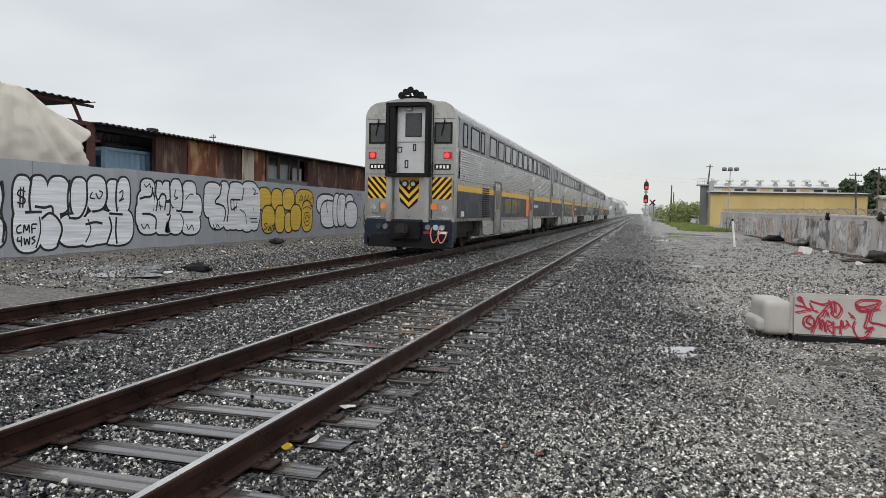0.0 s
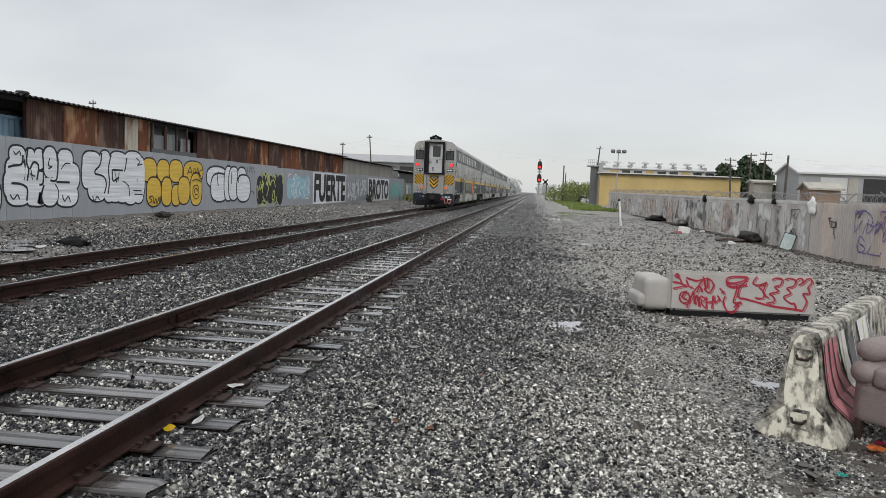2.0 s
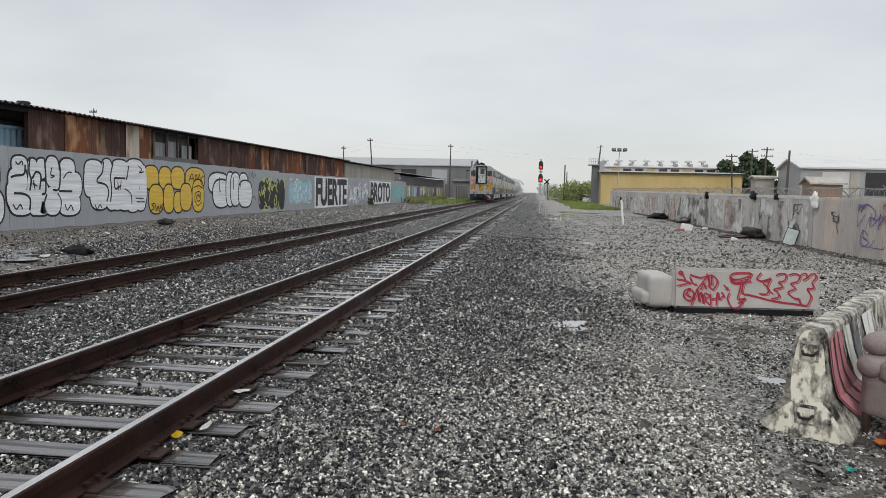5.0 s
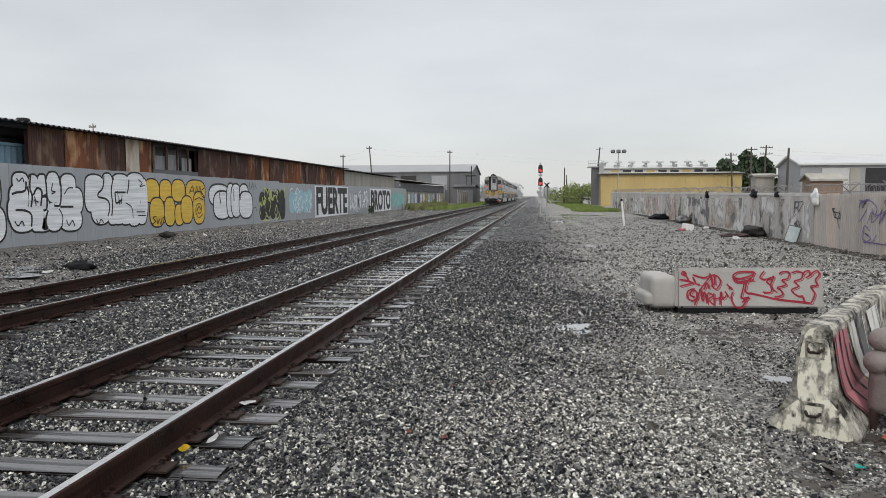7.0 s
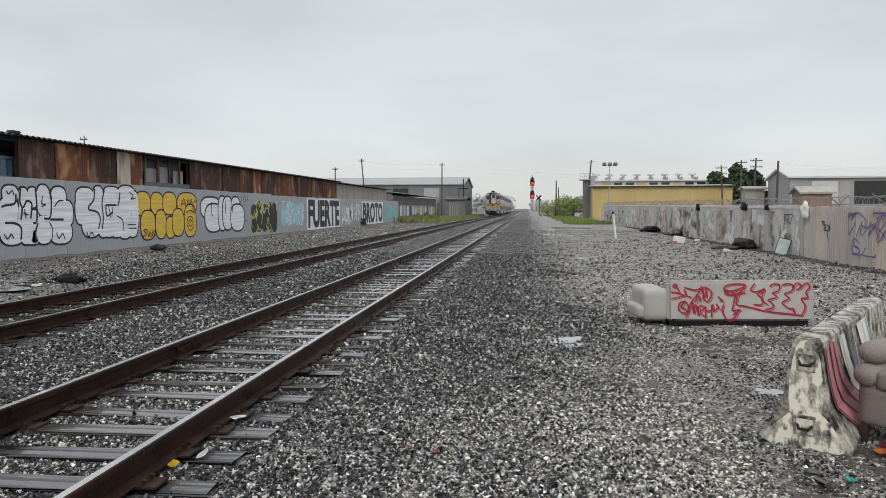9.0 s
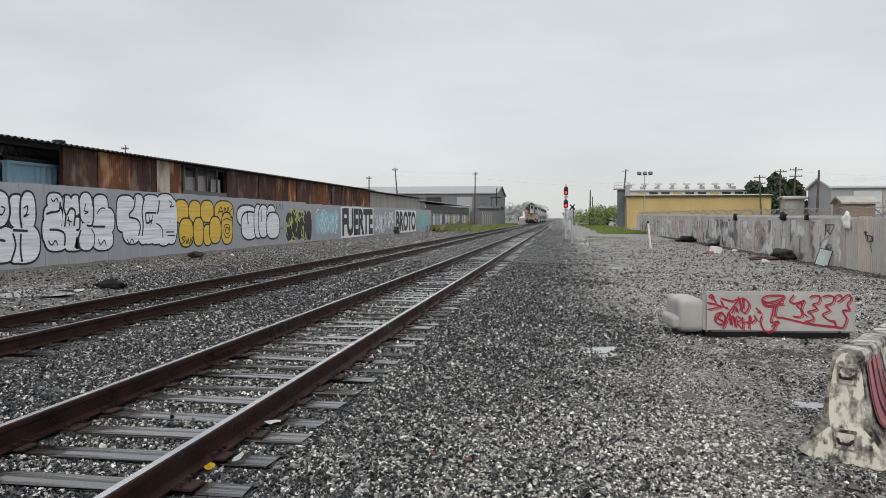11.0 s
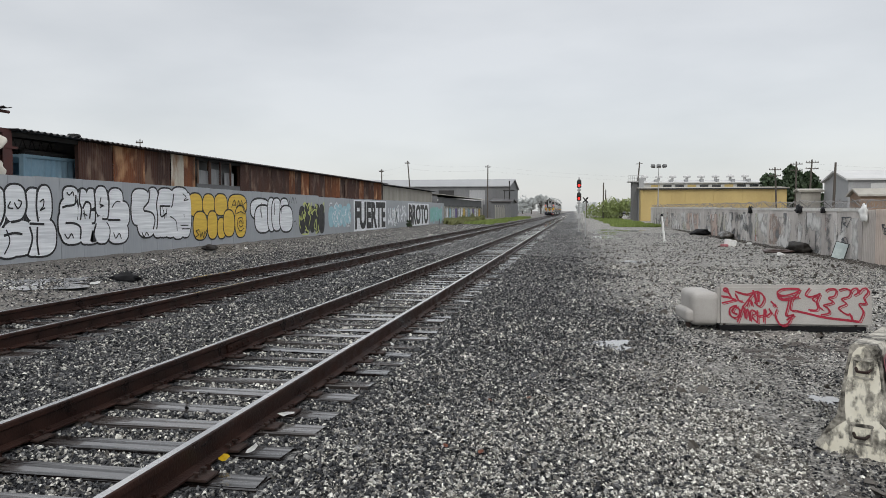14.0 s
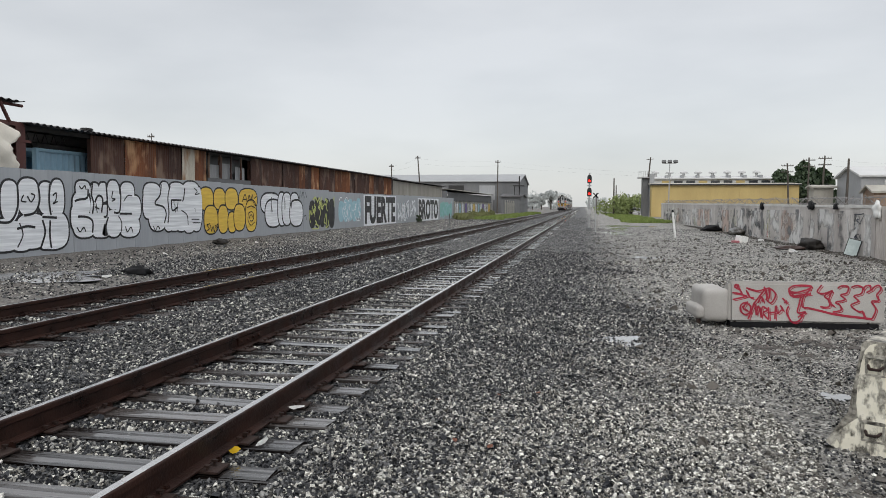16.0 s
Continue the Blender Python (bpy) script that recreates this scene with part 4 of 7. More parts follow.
def block_word(text, y0, y1, z0, z1, patch):
    bm = bmesh.new()
    if patch:
        blob_fill(bm, [(y0 - 0.25, z0 - 0.12), (y1 + 0.25, z0 - 0.08), (y1 + 0.3, z1 + 0.1), (y0 - 0.3, z1 + 0.08)], on_wall, 0.006)
        part("graffiti_fill", bm, M_WHITEP, wall_west, "white painted ground of block letters")
    me = lettering(text, z1 - z0, 0.13)
    xs = [v.co.x for v in me.vertices]
    ys = [v.co.y for v in me.vertices]
    a, b, c, d = min(xs), max(xs), min(ys), max(ys)
    for v in me.vertices:
        u = y0 + (v.co.x - a) / (b - a) * (y1 - y0)
        w = z0 + (v.co.y - c) / (d - c) * (z1 - z0)
        v.co = on_wall(u, w, 0.014)
    me.materials.clear()
    me.materials.append(M_BLACKP)
    ob = new("graffiti_word", me)
    ob.parent = wall_west
    tagged(ob, "tall black block letters")


block_word("FUERTE", 48.2, 56.4, 0.45, 2.45, True)
block_word("BROTO", 64.8, 73.8, 0.45, 2.40, True)
bm = bmesh.new()
for k in range(9):
    u0 = 57.3 + k * 0.7
    ribbon(bm, [(u0, 0.8), (u0, 2.0)] if k % 2 else curve_pts([(u0, 0.8), (u0 + 0.3, 1.3), (u0 - 0.05, 2.0)], 5), 0.16, on_wall, 0.017)
part("graffiti_line", bm, M_WHITEP, wall_west, "white spray strokes")

# ---- the rusty shed behind the wall ----
SX = -16.0
shed = thing("shed", "long shed of rusted metal sheets with a corrugated roof", "shed")
rng = random.Random(11)
cuts = [(21.2, 22.06, M_RUSTD), (22.06, 23.0, M_RUSTD), (23.0, 23.92, M_RUST), (23.92, 24.86, M_RUST), (24.86, 25.8, M_RUSTD), (25.8, 26.7, M_RUSTD), (26.7, 27.62, M_CREAM), (27.62, 28.6, M_RUST)]
y = 32.8
while y < 59.3:
    w = rng.uniform(0.9, 1.5)
    cuts.append((y, min(59.5, y + w), M_RUST if rng.random() < 0.35 else M_RUSTD))
    y += w
for a, b, m in cuts:
    bm = bmesh.new()
    corrugated(bm, SX + rng.uniform(-0.03, 0.03), a, b + 0.03, 1.0, 4.06, 0.12, 0.018)
    part("wall_sheet", bm, m, shed)
# the low wall under the window, the window's frame and panes
bm = bmesh.new()
box(bm, SX - 0.03, SX + 0.02, 28.75, 32.8, 1.0, 2.95)
# dark backing sheet added behind the window, in place of the dim inside
box(bm, SX - 0.60, SX - 0.55, 28.5, 33.1, 2.6, 4.1)
part("wall_sheet", bm, M_GREYD, shed)
for k in range(4):
    bm = bmesh.new()
    box(bm, SX - 0.03, SX + 0.03, 28.8 + k * 1.0, 28.88 + k * 1.0, 2.95, 4.0)
    part("window_post", bm, M_RUSTD, shed)
for k in range(3):
    bm = bmesh.new()
    corrugated(bm, SX - 0.12, 29.0 + k * 1.25, 29.95 + k * 1.25, 2.9, 3.55 + 0.1 * (k % 2), 0.16, 0.03)
    part("patch_sheet", bm, M_GREY, shed)
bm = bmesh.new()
# unseen back wall, near black, raised to close off the sky behind the openings
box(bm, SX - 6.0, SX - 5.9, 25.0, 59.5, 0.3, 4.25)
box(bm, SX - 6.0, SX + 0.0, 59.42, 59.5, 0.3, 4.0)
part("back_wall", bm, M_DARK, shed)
for k in range(0, 14):
    bm = bmesh.new()
    box(bm, SX - 0.20, SX - 0.06, 21.3 + k * 2.9, 21.42 + k * 2.9, 0.3, 4.05)
    part("post", bm, M_RUSTD, shed)


def wave_roof(bm, y0, y1, x0, x1, z0, z1, pitch=0.27, depth=0.06, thick=0.012):
    n = int((y1 - y0) / pitch * 6)
    rings = []
    for i in range(n + 1):
        s = y0 + (y1 - y0) * i / n
        d = depth / 2 * math.sin(2 * math.pi * s / pitch)
        rings.append([bm.verts.new(p) for p in ((x0, s, z0 + d), (x1, s, z1 + d), (x1, s, z1 + d - thick), (x0, s, z0 + d - thick))])
    for a, b in zip(rings, rings[1:]):
        for k in range(4):
            j = (k + 1) % 4
            bm.faces.new((a[k], b[k], b[j], a[j]))
    bm.faces.new(rings[0][::-1])
    bm.faces.new(rings[-1])


bm = bmesh.new()
wave_roof(bm, 18.2, 59.7, SX + 0.40, SX - 6.2, 4.10, 4.30)
part("roof", bm, M_ROOF, shed, "dark corrugated roof sheets")
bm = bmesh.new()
# beam kept near black: the eave's shaded underside put into its colour
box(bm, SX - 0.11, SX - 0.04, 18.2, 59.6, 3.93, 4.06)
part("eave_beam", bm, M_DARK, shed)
# open bay: post, beam and lattice
bm = bmesh.new()
for dx in (0.0, 0.16):
    box(bm, SX - 0.1 + dx, SX - 0.08 + dx, 17.95, 18.3, 0.3, 4.0)
box(bm, SX - 0.08, SX + 0.06, 18.10, 18.14, 0.3, 4.0)
box(bm, SX - 0.1, SX + 0.1, 17.75, 18.5, 3.55, 3.62)
part("bay_post", bm, M_BEAM, shed, "red oxide steel post")
bm = bmesh.new()
rod(bm, (SX - 1.2, 18.4, 3.62), (SX - 1.2, 21.6, 3.62), 0.03)
rod(bm, (SX - 1.2, 18.4, 4.05), (SX - 1.2, 21.6, 4.05), 0.03)
for k in range(8):
    rod(bm, (SX - 1.2, 18.4 + 0.4 * k, 3.62), (SX - 1.2, 18.6 + 0.4 * k, 4.05), 0.014, seg=5)
    rod(bm, (SX - 1.2, 18.6 + 0.4 * k, 4.05), (SX - 1.2, 18.8 + 0.4 * k, 3.62), 0.014, seg=5)
part("lattice", bm, M_DARK, shed)
bm = bmesh.new()
for k in range(3):
    rod(bm, (SX - 0.8 - k * 0.3, 19.7 + k * 0.3, 3.60 + 0.04 * k), (SX - 0.8 - k * 0.3, 23.6, 3.60 + 0.05 * k), 0.09, 0.06)
part("stacked_pipe", bm, M_DARK, shed)
# the torn upper roof over the tarpaulin
bm = bmesh.new()
wave_roof(bm, 8.0, 18.2, SX + 0.2, SX - 2.6, 4.70, 4.62, 0.27, 0.05)
part("upper_roof", bm, M_ROOF, shed, "torn dark roof sheet")
bm = bmesh.new()
rod(bm, (SX + 0.05, 17.42, 4.64), (SX + 0.05, 17.75, 4.10), 0.05)
rod(bm, (SX, 8.0, 4.55), (SX, 18.3, 4.60), 0.045)
box(bm, SX - 0.06, SX + 0.06, 16.0, 18.3, 4.0, 4.12)
part("roof_strut", bm, M_BEAM, shed)
bm = bmesh.new()
box(bm, SX + 0.1, SX + 0.38, 20.55, 20.9, 4.12, 4.22, 0.03)
part("roof_litter", bm, M_DARK, shed)

# the pale sheds that follow
pale = thing("shed", "pale weathered sheet metal shed behind the wall", "shed")
y = 59.6
while y < 80.8:
    bm = bmesh.new()
    b = min(81.2, y + 1.1)
    corrugated(bm, SX, y, b + 0.02, 1.0, 3.92, 0.14, 0.02)
    part("wall_sheet", bm, M_PALEWALL, pale)
    y += 1.1
bm = bmesh.new()
wave_roof(bm, 59.75, 82.0, SX + 0.35, SX - 7, 4.02, 4.1)
part("roof", bm, M_ROOF, pale)
bm = bmesh.new()
box(bm, SX - 7, SX, 81.2, 81.28, 0.3, 3.9)
box(bm, SX - 7, SX - 6.9, 59.8, 81.2, 0.3, 4.0)
part("end_wall", bm, M_GREY, pale)
low = thing("shed", "low grey shed with a pale roof edge beyond the wall", "shed")
bm = bmesh.new()
corrugated(bm, SX, 85.0, 126, 0.2, 3.45, 0.3, 0.03)
part("wall_sheet", bm, M_GREYD, low)
bm = bmesh.new()
wave_roof(bm, 84.8, 126.5, SX + 0.6, SX - 8, 3.72, 4.2)
part("roof", bm, M_PALEWALL, low)
bm = bmesh.new()
box(bm, SX - 8, SX - 7.9, 85, 126, 0.3, 4.0)
box(bm, SX - 8, SX - 0.1, 84.95, 85.02, 0.3, 3.6)
box(bm, SX - 8, SX - 0.1, 126, 126.1, 0.3, 3.6)
part("end_wall", bm, M_GREYD, low)
fence = thing("fence", "dark iron fence with graffiti boards behind", "fence")
bm = bmesh.new()
box(bm, WX - 0.02, WX + 0.02, 83.4, 118, 0.2, 2.35)
part("board", bm, M_PALEWALL, fence)
for k in range(14):
    bm = bmesh.new()
    u = 84.5 + k * 2.3
    for j in range(4):
        ribbon(bm, curve_pts([(u + 0.4 * j, 0.9), (u + 0.2 + 0.4 * j, 1.5 + 0.2 * (j % 2)), (u - 0.1 + 0.4 * j, 2.05)], 4), 0.42, on_wall, -0.004 + 0.0005 * j)
    part("graffiti_line", bm, [M_WHITEP, M_CYANP, M_WHITEP, M_PURPLEP, M_WHITEP, M_WHITEP, M_YELLOWP][k % 7], fence)
for k in range(35):
    bm = bmesh.new()
    box(bm, WX + 0.10, WX + 0.13, 83.5 + k, 83.53 + k, 0.2, 2.5)
    part("post", bm, M_DARK, fence)
bm = bmesh.new()
box(bm, WX + 0.11, WX + 0.14, 83.5, 118, 2.3, 2.34)
box(bm, WX + 0.11, WX + 0.14, 83.5, 118, 0.6, 0.64)
part("rail", bm, M_DARK, fence)
container = thing("shipping_container", "faded blue corrugated shipping container inside the open bay", "container")
bm = bmesh.new()
corrugated(bm, SX - 0.6, 19.45, 24.4, 0.45, 3.40, 0.27, 0.06, 0.02)
part("side_wall", bm, M_BLUE, container)
bm = bmesh.new()
box(bm, SX - 3.0, SX - 0.50, 19.40, 24.5, 3.40, 3.50, 0.02)
box(bm, SX - 3.0, SX - 0.50, 19.40, 24.5, 0.33, 0.45, 0.02)
for yy in (19.38, 24.4):
    box(bm, SX - 0.66, SX - 0.497, yy, yy + 0.12, 0.33, 3.503, 0.01)
    box(bm, SX - 3.003, SX - 2.9, yy, yy + 0.12, 0.33, 3.503, 0.01)
box(bm, SX - 2.99, SX - 2.93, 19.5, 24.4, 0.4, 3.41)
part("frame", bm, M_BLUE, container)


def tarpaulin():
    """A torn canvas sheet: its head hangs level, then sags towards a ragged end, with folds that fan out from the roof."""
    nu, nv = 110, 46
    grid = []
    bm = bmesh.new()
    for i in range(nu + 1):
        s = i / nu
        row = []
        for j in range(nv + 1):
            t = j / nv
            y = 8.0 + 9.7 * s
            top = float(np.interp(y, (8.0, 15.3, 16.05, 16.85, 17.7), (4.72, 4.69, 4.27, 4.02, 3.77)))
            z = top + (2.60 - top) * t
            # the torn end: a tongue, a notch and a hanging strip
            cut = float(np.interp(z, (2.60, 2.80, 3.03, 3.30, 3.44, 3.60, 3.80), (17.35, 17.52, 17.38, 17.18, 17.25, 17.52, 17.70)))
            yy = min(y, cut + 0.03 * math.sin(z * 31))
            fan = math.atan2(yy - 15.0, 5.15 - z)
            wob = 0.5 * noise.noise(Vector((yy * 0.9, z * 0.9, 0)))
            fold = 0.09 * (abs(math.sin(fan * 5.5 + wob)) ** 0.6 - 0.6) + 0.04 * (abs(math.sin(fan * 13 + 2 * wob + 1)) ** 0.7 - 0.6)
            crease = 0.03 * noise.noise(Vector((yy * 2.2, z * 3.1, 0))) - 0.025 * abs(math.sin(yy * 3.1 + z * 2.3 + wob * 3))
            row.append(bm.verts.new((SX + 0.46 + fold * (0.35 + 0.65 * t) + crease + 0.12 * math.sin(t * 3.1), yy, z)))
        grid.append(row)
    for i in range(nu):
        for j in range(nv):
            bm.faces.new((grid[i][j], grid[i + 1][j], grid[i + 1][j + 1], grid[i][j + 1]))
    bmesh.ops.remove_doubles(bm, verts=bm.verts[:], dist=0.0005)
    bmesh.ops.solidify(bm, geom=bm.faces[:], thickness=0.01)
    solo("tarpaulin", bm, M_TARP, "dirty cream canvas tarpaulin hanging in folds from the roof", "tarpaulin", smooth=True)


tarpaulin()

# ---- the concrete and sheet wall along the east side ----
EX = 9.85
wall_east = thing("wall_east", "weathered concrete and sheet metal boundary wall with faded graffiti", "wall", kind="structure")
rng = random.Random(8)
y = 27.0
while y < 96:
    w = 2.4
    bm = bmesh.new()
    up = 0.0058 * (y - 25)
    box(bm, EX - 0.06, EX + 0.06, y + 0.006, y + w - 0.006, -0.1, 1.80 + up + rng.uniform(-0.015, 0.015), 0.008)
    part("concrete_panel", bm, M_CONC, wall_east)
    # cap strip added to carry the light band along the wall's top
    bm = bmesh.new()
    box(bm, EX - 0.085, EX + 0.085, y + 0.01, y + w - 0.01, 1.71 + up, 1.825 + up + rng.uniform(-0.01, 0.01), 0.01)
    part("coping", bm, M_COPE, wall_east, "concrete cap, the wall's lit top band put into its pale colour")
    y += w
y = 6.0
while y < 26.9:
    bm = bmesh.new()
    corrugated(bm, EX, y, min(27.0, y + 1.02), -0.05, 1.80 + rng.uniform(-0.02, 0.02), 0.15, 0.075)
    part("sheet", bm, M_PEACHP if round(y) in (21, 25) else M_SHEET, wall_east)
    y += 1.0


def on_east(u, v, lift):
    return (EX - (0.064 if u > 27 else 0.042) - lift, u, v)


rng = random.Random(18)
for k in range(64):
    y = 27.1 + 66 * (k + rng.random()) / 64
    w, z0 = rng.uniform(0.8, 3.2), rng.uniform(-0.02, 0.15)
    z1 = rng.uniform(1.45, 1.70)
    bm = bmesh.new()
    lift = 0.002 + 0.0008 * (k % 9)
    blob_fill(bm, [(y, z0), (y + w, z0), (y + w, z1), (y, z1)], on_east, lift)
    part("faded_paint", bm, rng.choice([M_FADEW, M_FADEW, M_FADEG, M_FADEK, M_FADEK, M_FADEW, M_FADEG, M_FADEW, M_FADEB, M_FADEGR]), wall_east)
for y0, y1, z0, z1, m, n in ((20.4, 23.4, 0.35, 1.6, M_PURPLEP, 16), (24.8, 25.4, 0.5, 1.3, M_SLATE, 4), (30.0, 31.2, 0.5, 1.45, M_FADER, 8), (41, 42, 0.15, 0.9, M_FADER, 8), (28.0, 28.9, 0.5, 1.5, M_SLATE, 7), (45, 46.5, 0.4, 1.6, M_FADEK, 8)):
    r = random.Random(int(y0 * 10))
    bm = bmesh.new()
    for k in range(n):
        u, v = r.uniform(y0, y1), r.uniform(z0, z1)
        pts = [(u, v)]
        for _ in range(4):
            pts.append((min(max(pts[-1][0] + r.uniform(-0.6, 0.6), y0), y1), min(max(pts[-1][1] + r.uniform(-0.5, 0.5), z0), z1)))
        ribbon(bm, curve_pts(pts, 5), 0.035, on_east, 0.008 + 0.0005 * k)
    part("graffiti_line", bm, m, wall_east, "faded spray tag")

razor = thing("razor_wire", "coiled razor wire on angled brackets along the wall", "razor wire")
bm = bmesh.new()
y = 12.0
step = 12
a = 0.0
pts = []
while y < 95:
    r = 0.15 + 0.03 * math.sin(y * 1.9)
    pts.append((EX + 0.02 + r * math.cos(a) + 0.03 * math.sin(y * 5), y + 0.05 * math.sin(a * 0.37), 1.96 + 0.0058 * max(0, y - 25) + r * math.sin(a) + 0.03 * math.sin(y * 0.8)))
    a += 2 * math.pi / step
    y += 0.30 / step if y < 60 else 0.5 / step
verts, faces = [], []
for i in range(len(pts)):
    x, yy, z = pts[i]
    verts += [(x, yy - 0.006, z - 0.006), (x, yy + 0.006, z + 0.006), (x + 0.008, yy, z)]
    if i:
        b0 = 3 * (i - 1)
        for k in range(3):
            j = (k + 1) % 3
            faces.append((b0 + k, b0 + j, b0 + 3 + j, b0 + 3 + k))
me = bpy.data.meshes.new("coil")
me.from_pydata(verts, [], faces)
me.materials.append(M_WIRE)
bm.free()
ob = new("coil", me)
ob.parent = razor
for k in range(28):
    bm = bmesh.new()
    yk = 12.5 + 3 * k
    up = 0.0058 * max(0, yk - 25)
    rod(bm, (EX + 0.1, yk, 1.6), (EX + 0.1, yk, 1.85 + up), 0.022, seg=5)
    rod(bm, (EX + 0.1, yk, 1.85 + up), (EX - 0.25, yk, 2.15 + up), 0.02, seg=5)
    rod(bm, (EX + 0.1, yk, 1.85 + up), (EX + 0.4, yk, 2.15 + up), 0.02, seg=5)
    part("bracket", bm, M_WIRE, razor)
bm = bmesh.new()
for z, x in ((1.86, EX), (2.08, EX - 0.2), (2.08, EX + 0.32)):
    tube(bm, [(x, 12.5, z), (x, 25, z), (x, 94, z + 0.4)], 0.006, 4)
part("strand", bm, M_WIRE, razor)


def rag(name, m, x, y, z, sx, sy, sz, seed, label, cat):
    """A crumpled soft thing: a lumpy closed shape."""
    bm = bmesh.new()
    bmesh.ops.create_icosphere(bm, subdivisions=3, radius=1.0)
    for v in bm.verts:
        p = v.co.copy()
        d = 1 + 0.45 * noise.noise(p * 1.7 + Vector((seed, 0, 0))) + 0.25 * noise.noise(p * 4.1 + Vector((0, seed, 0)))
        v.co = Vector((p.x * sx * d, p.y * sy * d, max(p.z, -0.55) * sz * d))
    low = min(v.co.z for v in bm.verts)
    for v in bm.verts:
        v.co.z -= low
    return solo(name, bm, m, label, cat, smooth=True, m=pose(x, y, z))


rag("plastic_bag", M_TRASHW, EX - 0.1, 26.8, 1.36, 0.12, 0.26, 0.34, 3, "torn white plastic bag caught on the razor wire", "plastic bag")
rag("cloth", M_BLACK, EX - 0.08, 34.0, 1.62, 0.12, 0.4, 0.22, 4, "black cloth hanging over the wall", "cloth")
rag("cloth", M_BLACK, EX - 0.08, 42.9, 1.60, 0.12, 0.3, 0.25, 5, "dark rag hanging over the wall", "cloth")
rag("cloth", M_BLACK, EX - 0.08, 30.9, 1.66, 0.1, 0.22, 0.14, 6, "dark rag hanging over the wall", "cloth")

# ---- far buildings ----


def hall(name, label, x0, x1, y0, y1, eave, ridge, wall, roof, ridge_along="x", z0=-0.2):
    h = thing(name, label, "building")
    bm = bmesh.new()
    t = 0.25
    box(bm, x0, x1, y0, y0 + t, z0, eave)
    box(bm, x0, x1, y1 - t, y1, z0, eave)
    box(bm, x0, x0 + t, y0 + t, y1 - t, z0, eave)
    box(bm, x1 - t, x1, y0 + t, y1 - t, z0, eave)
    part("wall", bm, wall, h)
    bm = bmesh.new()
    o = 0.35
    if ridge_along == "x":
        c = (y0 + y1) / 2
        prism(bm, [(y0 - o, eave - 0.05), (c, ridge), (y1 + o, eave - 0.05), (y1 + o, eave + 0.15), (c, ridge + 0.2), (y0 - o, eave + 0.15)], x0 - o, x1 + o, lambda u, v, w: (w, u, v))
        part("roof", bm, roof, h)
        for x in (x0, x1 - t):
            bm = bmesh.new()
            prism(bm, [(y0, eave), (y1, eave), (c, ridge)], x + 0.02, x + t - 0.02, lambda u, v, w: (w, u, v))
            part("gable", bm, wall, h)
    else:
        c = (x0 + x1) / 2
        prism(bm, [(x0 - o, eave - 0.05), (c, ridge), (x1 + o, eave - 0.05), (x1 + o, eave + 0.15), (c, ridge + 0.2), (x0 - o, eave + 0.15)], y0 - o, y1 + o, lambda u, v, w: (u, w, v))
        part("roof", bm, roof, h)
        for y in (y0, y1 - t):
            bm = bmesh.new()
            prism(bm, [(x0, eave), (x1, eave), (c, ridge)], y + 0.02, y + t - 0.02, lambda u, v, w: (u, w, v))
            part("gable", bm, wall, h)
    return h


def opening(h, x0, x1, y, z0, z1, material, name="window"):
    bm = bmesh.new()
    box(bm, x0, x1, y - 0.06, y + 0.02, z0, z1)
    part(name, bm, material, h)


yb = hall("warehouse", "long ochre yellow metal clad warehouse with a pale roof edge", 11.5, 35.3, 130, 139, 5.55, 5.80, M_YB, M_PALEWALL)
for k in range(11):
    bm = bmesh.new()
    box(bm, 11.95 + k * 2.33 - 0.03, 11.95 + k * 2.33 + 0.03, 129.94, 129.99, 0, 5.5)
    part("cladding_joint", bm, M_YB, yb)
bm = bmesh.new()
box(bm, 11.2, 35.6, 129.52, 129.64, 5.44, 5.66)
part("fascia", bm, M_DARK, yb)
wh = hall("warehouse", "white factory hall with rooftop ventilators behind the yellow one", 12.8, 36.3, 148, 160, 7.2, 7.8, M_WHITE, M_WHITE)
for k in range(9):
    opening(wh, 15.0 + k * 2.3, 16.6 + k * 2.3, 148, 6.0, 6.9, M_GLASS if k % 3 else M_YB)
for k in range(8):
    bm = bmesh.new()
    x = 14.1 + k * 2.75
    rod(bm, (x, 152, 7.4), (x, 152, 8.5), 0.28, 0.28, 10)
    rod(bm, (x, 152, 8.45), (x, 152, 8.75), 0.75, 0.75, 12)
    rod(bm, (x, 152, 8.75), (x, 152, 9.0), 0.75, 0.35, 12)
    part("ventilator", bm, M_WHITE, wh, "white rooftop ventilator")
for k in range(7):
    bm = bmesh.new()
    x = 15.8 + k * 2.9
    box(bm, x, x + 0.5, 148.4, 151.0, 7.3, 8.0, 0.0)
    part("duct", bm, M_GREY, wh)

tower = thing("tower", "weathered grey tower with a railed platform and a pole", "tower")
bm = bmesh.new()
box(bm, 10.2, 12.2, 134, 136, -0.1, 6.9, 0.05)
part("shaft", bm, M_GREYD, tower)
bm = bmesh.new()
box(bm, 9.5, 12.2, 133.4, 136.4, 6.9, 7.1)
for k in range(8):
    rod(bm, (9.55 + 0.37 * k, 133.45, 7.1), (9.55 + 0.37 * k, 133.45, 8.1), 0.03, seg=5)
rod(bm, (9.5, 133.45, 8.1), (12.2, 133.45, 8.1), 0.03, seg=5)
rod(bm, (9.5, 133.45, 7.6), (12.2, 133.45, 7.6), 0.03, seg=5)
part("platform", bm, M_ALU, tower)
bm = bmesh.new()
rod(bm, (11.3, 134.5, 6.9), (11.6, 134.5, 10.6), 0.15, 0.1)
rod(bm, (10.9, 134.5, 10.2), (12.1, 134.5, 10.3), 0.05)
part("pole", bm, M_POLE, tower)
bm = bmesh.new()
